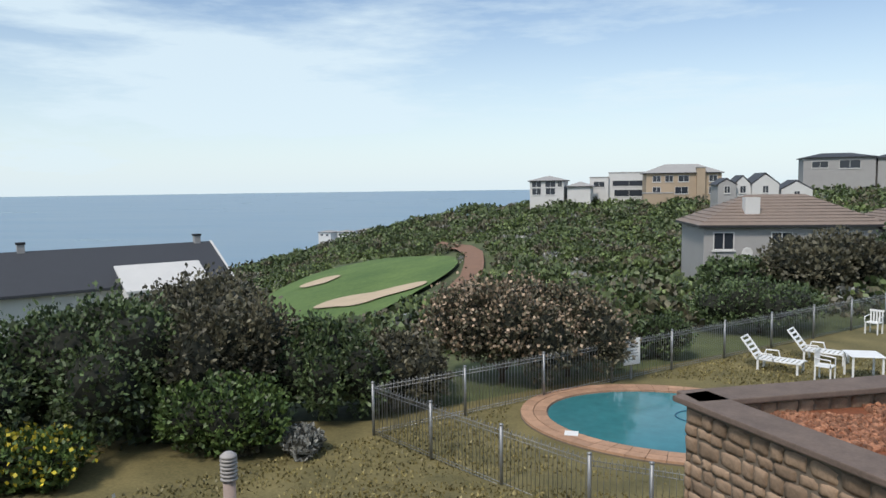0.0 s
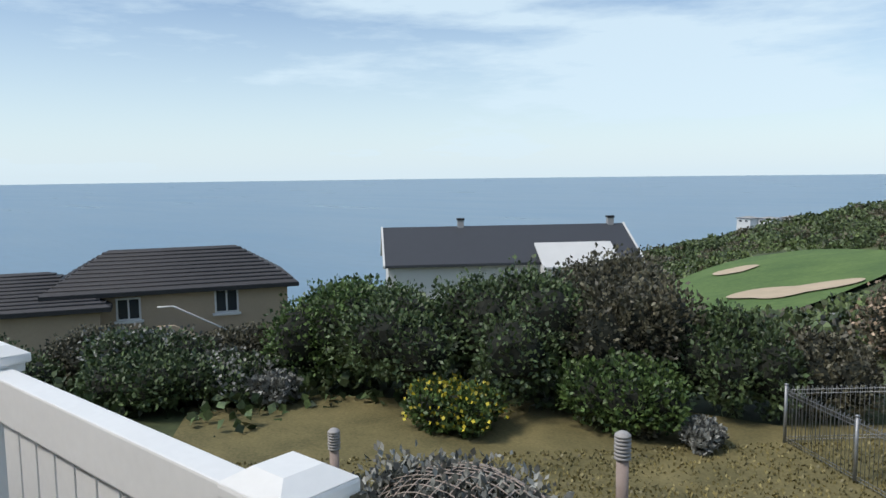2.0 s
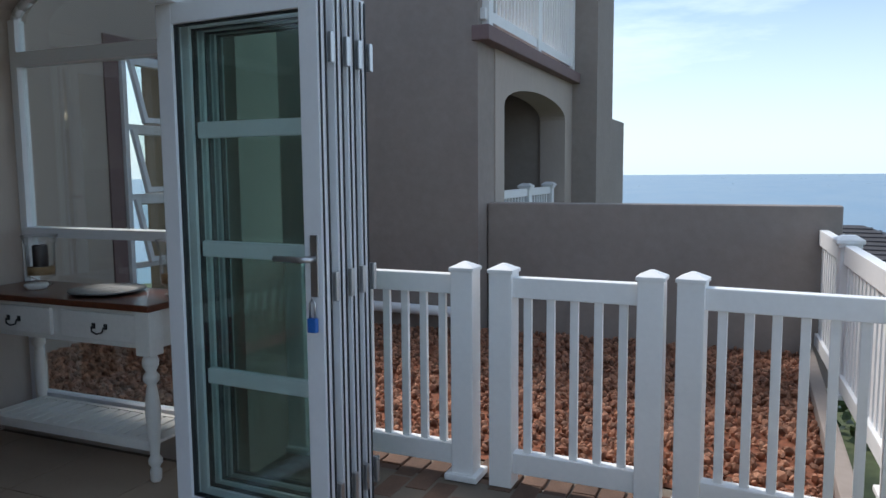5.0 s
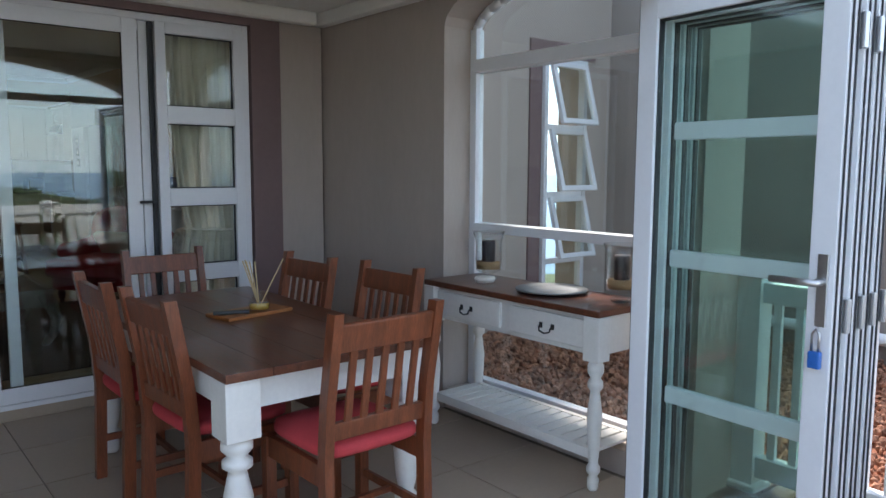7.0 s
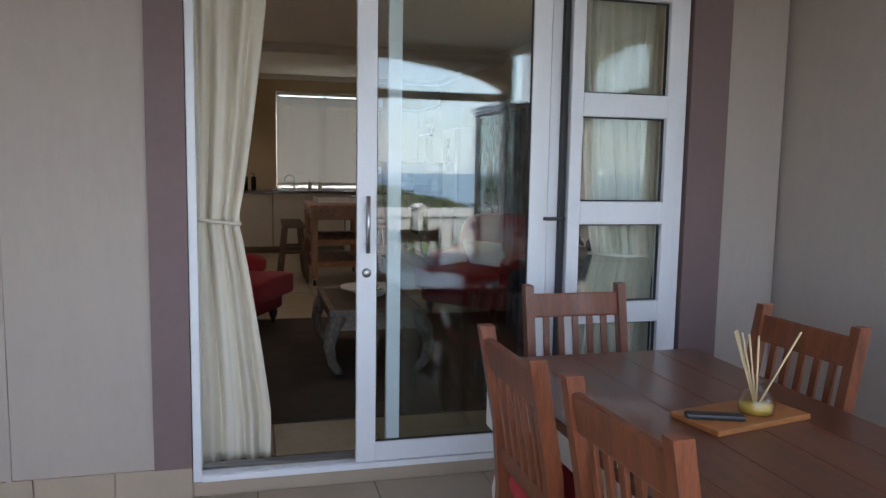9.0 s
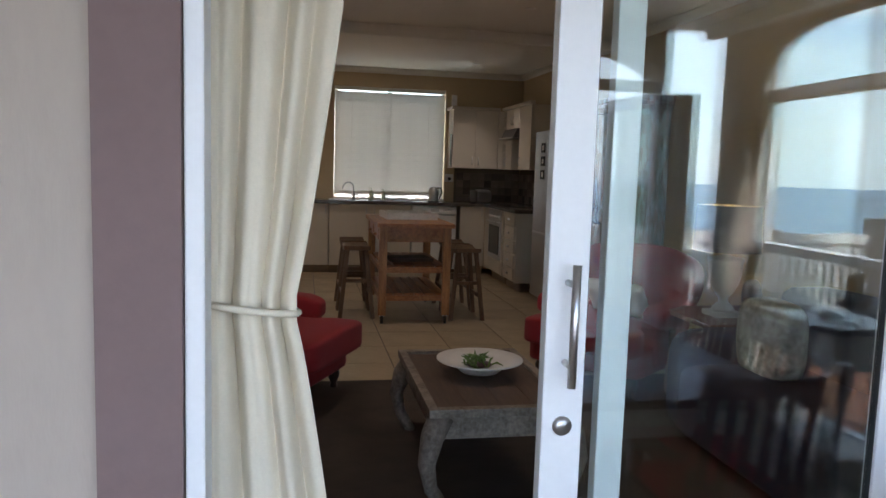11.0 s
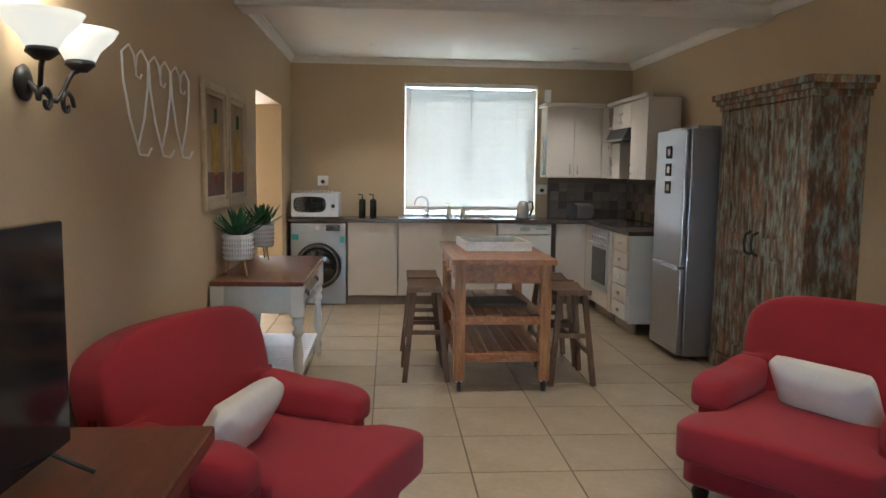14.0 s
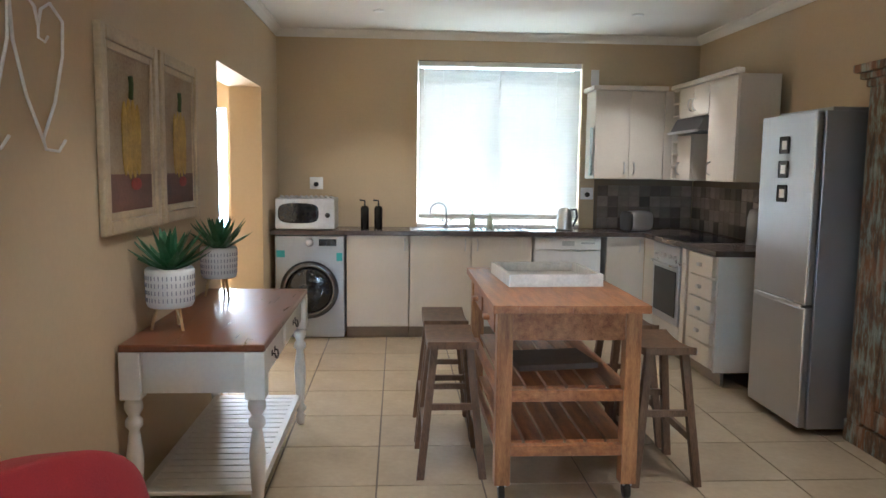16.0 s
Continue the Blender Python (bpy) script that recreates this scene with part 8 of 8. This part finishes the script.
# ---- houses ----
M_SLATE = surf("dark_slate_roof", (0.045, 0.047, 0.055), 0.6, vary=0.12, scale=1.5, fine=12, bump=0.2)
M_ROOFTILE = surf("charcoal_roof_tile", (0.055, 0.052, 0.055), 0.65, vary=0.15, scale=2, fine=10, bump=0.2)
M_BROWNROOF = surf("taupe_roof_tile", (0.22, 0.17, 0.14), 0.75, vary=0.1, scale=1, fine=6, bump=0.2)
M_BEIGE = surf("beige_house_plaster", (0.40, 0.31, 0.22), 0.85, vary=0.06, scale=0.6, fine=8)
M_HWHITE = surf("white_house_plaster", (0.60, 0.59, 0.57), 0.85, vary=0.05, scale=0.6, fine=8)
M_HGREY = surf("grey_house_plaster", (0.34, 0.33, 0.32), 0.85, vary=0.06, scale=0.6, fine=8)
M_HWIN = surf("dark_window_glass", (0.03, 0.035, 0.045), 0.12, vary=0.1, bump=0)
def hip_roof(x0, x1, y0, y1, z, h, over=0.5):
    x0, x1, y0, y1 = x0 - over, x1 + over, y0 - over, y1 + over
    r = min(x1 - x0, y1 - y0) / 2
    bm = bmesh.new()
    base = [bm.verts.new(p) for p in ((x0, y0, z), (x1, y0, z), (x1, y1, z), (x0, y1, z))]
    low_ = [bm.verts.new((v.co.x, v.co.y, z - 0.2)) for v in base]
    if x1 - x0 >= y1 - y0:
        a, b = bm.verts.new((x0 + r, (y0 + y1) / 2, z + h)), bm.verts.new((x1 - r, (y0 + y1) / 2, z + h))
        for f in ((base[0], base[1], b, a), (base[2], base[3], a, b), (base[1], base[2], b), (base[3], base[0], a)):
            bm.faces.new(f)
    else:
        a, b = bm.verts.new(((x0 + x1) / 2, y0 + r, z + h)), bm.verts.new(((x0 + x1) / 2, y1 - r, z + h))
        for f in ((base[1], base[2], b, a), (base[3], base[0], a, b), (base[0], base[1], a), (base[2], base[3], b)):
            bm.faces.new(f)
    for i in range(4):
        bm.faces.new((base[i], base[(i + 1) % 4], low_[(i + 1) % 4], low_[i]))
    bm.faces.new(low_)
    return bm
def ridge_lines(parent, x0, x1, y0, y1, z, h, material, over=0.5, rows_n=9):
    """Courses of tiles as thin raised strips on the two long slopes."""
    x0, x1, y0, y1 = x0 - over, x1 + over, y0 - over, y1 + over
    longx = x1 - x0 >= y1 - y0
    r = min(x1 - x0, y1 - y0) / 2
    for k in range(1, rows_n):
        t = k / rows_n
        for s in (-1, 1):
            if longx:
                y = (y0 + y1) / 2 + s * (y1 - y0) / 2 * (1 - t)
                p = tube([(x0 + r * t, y, z + h * t + 0.02), (x1 - r * t, y, z + h * t + 0.02)], 0.05, 4)
            else:
                x = (x0 + x1) / 2 + s * (x1 - x0) / 2 * (1 - t)
                p = tube([(x, y0 + r * t, z + h * t + 0.02), (x, y1 - r * t, z + h * t + 0.02)], 0.05, 4)
            part("tile_course", p, material, parent)
            if longx:
                p = tube([(x0 + r * t if s < 0 else x1 - r * t, y0 + r * t, z + h * t + 0.02), (x0 + r * t if s < 0 else x1 - r * t, y1 - r * t, z + h * t + 0.02)], 0.05, 4)
                part("tile_course", p, material, parent)
def hwindow(house, m, w, h, label=""):
    o = part("window", bar_frame(bmesh.new(), -w / 2, w / 2, 0, h, -0.08, 0.02, 0.09), M_HWHITE, house, label, m)
    part("pane", box(-w / 2 + 0.09, w / 2 - 0.09, -0.03, 0.0, 0.09, h - 0.09), M_HWIN, o)
    part("mullion", box(-0.04, 0.04, -0.06, -0.02, 0.09, h - 0.09), M_HWHITE, o)
    part("sill", box(-w / 2 - 0.1, w / 2 + 0.1, -0.16, 0.0, -0.12, 0.0), M_HWHITE, o)
    return o
def house(name, m, parts, roof_mat, wall_mat, label, windows=(), courses=0):
    """parts: blocks (x0, x1, y0, y1, z0, z1, roof height); its front faces -y."""
    hs = thing(name, m, label, "house")
    for x0, x1, y0, y1, z0, z1, rh in parts:
        w = part("wall", box(x0, x1, y0, y1, z0, z1), wall_mat, hs)
        if rh > 0:
            rf = part("roof", hip_roof(x0, x1, y0, y1, z1, rh), roof_mat, hs)
            part("fascia", bar_frame(bmesh.new(), x0 - 0.52, x1 + 0.52, y0 - 0.52, y1 + 0.52, -0.1, 0.1, 0.06, 0), M_SEAL, rf, "", Matrix.Translation((0, 0, z1 - 0.12)) @ pose(0, 0, 0, -90) )
            if courses:
                ridge_lines(rf, x0, x1, y0, y1, z1, rh, roof_mat, 0.5, courses)
        elif rh < 0:
            part("parapet", box(x0 - 0.1, x1 + 0.1, y0 - 0.1, y1 + 0.1, z1, z1 + 0.25), roof_mat, hs)
    for x, y, z, w, h in windows:
        hwindow(hs, pose(x, y, z), w, h)
    return hs
# beige house with charcoal hips; front turned to the terrace
hA = house("house", pose(-32.6, 19.6, 0, 0, 0, 64), ((-8.6, 2.1, 0, 4.6, -12, -3.95, 1.75), (-14.5, -6.6, -0.7, 3.9, -12, -4.5, 1.45)), M_ROOFTILE, M_BEIGE,
     "beige plastered house with charcoal tiled hip roof", ((-0.9, 0, -5.35, 1.15, 1.2), (-5.4, 0, -5.4, 1.1, 1.1)), 11)
# garage shade is painted: a dark slab on the wall, no opening behind
part("garage_mouth_shade", box(-1.3, 1.0, -0.05, 0.02, -7.6, -6.3), M_HWIN, hA, "dark slab painted as the shade in a garage mouth")
part("stair_wall", prism([(-4.2, -8.2), (-4.2, -5.6), (-3.4, -5.6), (0.2, -7.6), (0.2, -8.2)], -0.25, "y", -0.9), M_BEIGE, hA, "sloping stair wall")
part("stair_rail", tube([(-4.1, -1.0, -4.7), (-3.4, -1.0, -4.7), (0.2, -1.0, -6.7)], 0.05, 6), M_HWHITE, hA, "white stair rail")
# slate-roofed house
hB = thing("house", pose(-43.5, 55.0, 0, 0, 0, 50), "white house with long dark slate gable roof", "house")
part("wall", box(-12, 12, 0, 9, -16, -7.0), M_HWHITE, hB)
part("stone_wall", box(9.6, 12.05, -0.05, 0.5, -16, -6.9), M_STONE, hB, "rough stone end wall")
part("roof", prism([(-0.8, -7.0), (5.2, -3.9), (10.2, -7.0), (10.2, -7.25), (5.2, -4.15), (-0.8, -7.25)], 24.6, "x", -12.3), M_SLATE, hB, "dark slate roof")
for x in (-12.5, 12.3):
    part("white_verge", prism([(-0.9, -7.0), (5.2, -3.8), (10.3, -7.0), (10.3, -7.3), (5.2, -4.15), (-0.9, -7.3)], 0.2, "x", x), M_HWHITE, hB, "white roof verge")
part("porch", prism([(-3.2, -7.2), (0.6, -5.3), (0.6, -5.5), (-3.2, -7.4)], 7.5, "x", 2.0), M_HWHITE, hB, "pale porch roof")
part("porch_wall", box(2.3, 9.2, -3.0, 0, -16, -7.3), M_HWHITE, hB)
for x in (-4.5, 11.0):
    ch_ = part("chimney", box(x - 0.3, x + 0.3, 4.9, 5.5, -4.4, -3.2), M_HGREY, hB)
    part("cowl", box(x - 0.36, x + 0.36, 4.84, 5.56, -3.3, -3.1), M_SEAL, ch_)
# far left gabled house
hC = house("house", pose(-47.5, 6.0, 0, 0, 0, 82), ((-7, 3.2, 0, 7, -12, -3.7, 1.6),), M_ROOFTILE, M_BEIGE, "beige house with dark tiled roof by the sea", ((1.6, 0, -5.2, 1.6, 1.2),), 8)
# pale house with taupe tiles
hD = house("house", pose(7.6, 64.6, 0, 0, 0, 6), ((0, 14, 0, 9, -10, -2.1, 2.4), (14.2, 23, -1.5, 8, -10, -2.3, 2.2)), M_BROWNROOF, M_HGREY,
     "pale grey house with taupe tiled hip roof and white windows", ((1.6, 0, -4.2, 1.7, 1.5), (6.2, 0, -4.2, 1.7, 1.5), (1.2, 0, -7.2, 1.3, 1.5), (17, -1.5, -4.4, 1.6, 1.2)), 10)
part("chimney", box(3.6, 4.8, 1.2, 2.2, -2.2, 0.1), M_HWHITE, hD)
part("satellite_dish", lathe([(0.0, 0), (0.3, 0.06), (0.45, 0.16), (0.43, 0.17), (0, 0.03)], 18, Matrix.Translation((3.4, -0.2, -4.4)) @ Matrix.Rotation(math.pi / 2, 4, "X")), M_HWHITE, hD, "white satellite dish")
# hilltop houses
house("house", pose(-21, 199, 0, 0, 0, -4), ((0, 9.0, 0, 9, -8, 2.4, 1.3), (10, 16, 0, 8, -8, 0.8, 1.2)), M_HGREY, M_HWHITE, "white two-storey hilltop house with flat hip roof", ((1.8, 0, -1.4, 2.4, 1.8), (5.5, 0, -1.4, 2.6, 1.8), (1.8, 0, 0.6, 2.6, 1.6), (5.5, 0, 0.6, 2.8, 1.6), (8.0, 0, 0.6, 1.2, 1.6)))
house("house", pose(-5.5, 208, 0, 0, 0, -2), ((0, 5, 0, 9, -8, 3.0, -1), (5, 16, 1, 10, -8, 4.2, -1)), M_HGREY, M_HWHITE, "white modern flat-roofed hilltop house", ((10.5, 1, 0.6, 9.0, 1.6), (10.5, 1, -2.2, 8.0, 1.9), (2.5, 0, 0.4, 3.0, 1.6)))
house("house", pose(8.8, 193, 0, 0, 0, 3), ((0, 18, 0, 10, -8, 3.9, 2.2), (12, 14, -1, 1, -8, 5.0, -1), (-1, 6, -4, 0, -8, -1.2, -1)), M_HGREY, M_BEIGE, "beige two-storey hilltop house with grey hip roof", ((2.5, 0, 1.6, 2.0, 1.6), (5.5, 0, 1.6, 2.0, 1.6), (9.0, 0, 1.6, 2.6, 1.6), (16, 0, 1.6, 2.0, 1.6), (2.5, 0, -1.4, 2.0, 1.8), (8.5, 0, -1.4, 3.2, 1.8), (16, 0, -1.4, 2.0, 1.8)))
def gable_house(m, blocks, label):
    hs = thing("house", m, label, "house")
    for x0, x1, y0, y1, z0, z1, h, wm_ in blocks:
        part("wall", prism([(x0, z0), (x0, z1), ((x0 + x1) / 2, z1 + h), (x1, z1), (x1, z0)], y1 - y0, "y", y0), wm_, hs)
        xm = (x0 + x1) / 2
        part("roof", prism([(x0 - 0.3, z1 - 0.1), (xm, z1 + h + 0.15), (x1 + 0.3, z1 - 0.1), (x1 + 0.3, z1 + 0.1), (xm, z1 + h + 0.4), (x0 - 0.3, z1 + 0.1)], y1 - y0 - 0.3, "y", y0 + 0.2), M_SLATE, hs)
        hwindow(hs, pose(xm, y0, z1 - 1.6), 1.1, 1.4)
    return hs
gable_house(pose(19.5, 147, 0, 0, 0, 4), ((0, 3.2, -1, 6, -9, 0.9, 0.9, M_HGREY), (3.3, 6.2, 0.5, 7, -9, 0.9, 1.4, M_HWHITE), (6.3, 11.0, 0, 8, -9, 0.9, 1.8, M_HWHITE), (12, 17.5, 2, 8, -9, -0.2, 1.5, M_HWHITE)), "white gabled hilltop house with slate roofs")
house("house", pose(50, 214, 0, 0, 0, -6), ((0, 17, 0, 10, -4, 7.6, 1.2), (17.5, 29, 0, 10, -4, 7.2, 1.6)), M_SLATE, M_HGREY, "grey hilltop house with terracotta wing and wide balcony", ((4, 0, 4.8, 4.0, 1.8), (11, 0, 4.6, 5.0, 2.2), (21, 0, 4.4, 3.0, 1.8), (26, 0, 4.4, 3.0, 1.8)))
for k, (x, y) in enumerate(((-150, 392), (-140, 398), (-160, 390), (-128, 400))):
    house("house", pose(x, y, -25, 0, 0, -20), ((0, 9, 0, 8, -10, 1.2 + 0.6 * (k % 2), 1.0),), M_HGREY, M_HWHITE, "small white house on the distant headland", ((2.5, 0, -0.9, 2.0, 1.2), (6.5, 0, -0.9, 2.0, 1.2)))

# ---- tiles last ----
tile_floor(floor_patio, -2.64, 1.6, WY + 0.004, -2.03, FZ, 0.5, M_PTILE)
tile_floor(floor_patio, -2.3, 2.9, -1.9, 0.28, FZ, 0.5, M_PTILE)
floor_in = bpy.data.objects["floor_indoor"]
tile_floor(floor_in, IN_X0 + 0.02, IN_X1, IN_Y, Y0 - 0.02, IF, 0.5, M_ITILE, 0.008)
tile_floor(floor_in, IN_X1, IN_X1 + 1.6, -13.6, -10.8, IF, 0.5, M_ITILE, 0.008)
skirt = bpy.data.objects["wall_door_side"]
me = mesh_of(box(0.002, 0.298, 0.0, 0.01, FZ, 0.16, bevel=0.002), "tile", M_PTILE)
for k in range(5):
    o = new("tile", me)
    o.parent = skirt
    o.matrix_local = pose(0.12 + k * 0.3, WY, 0)
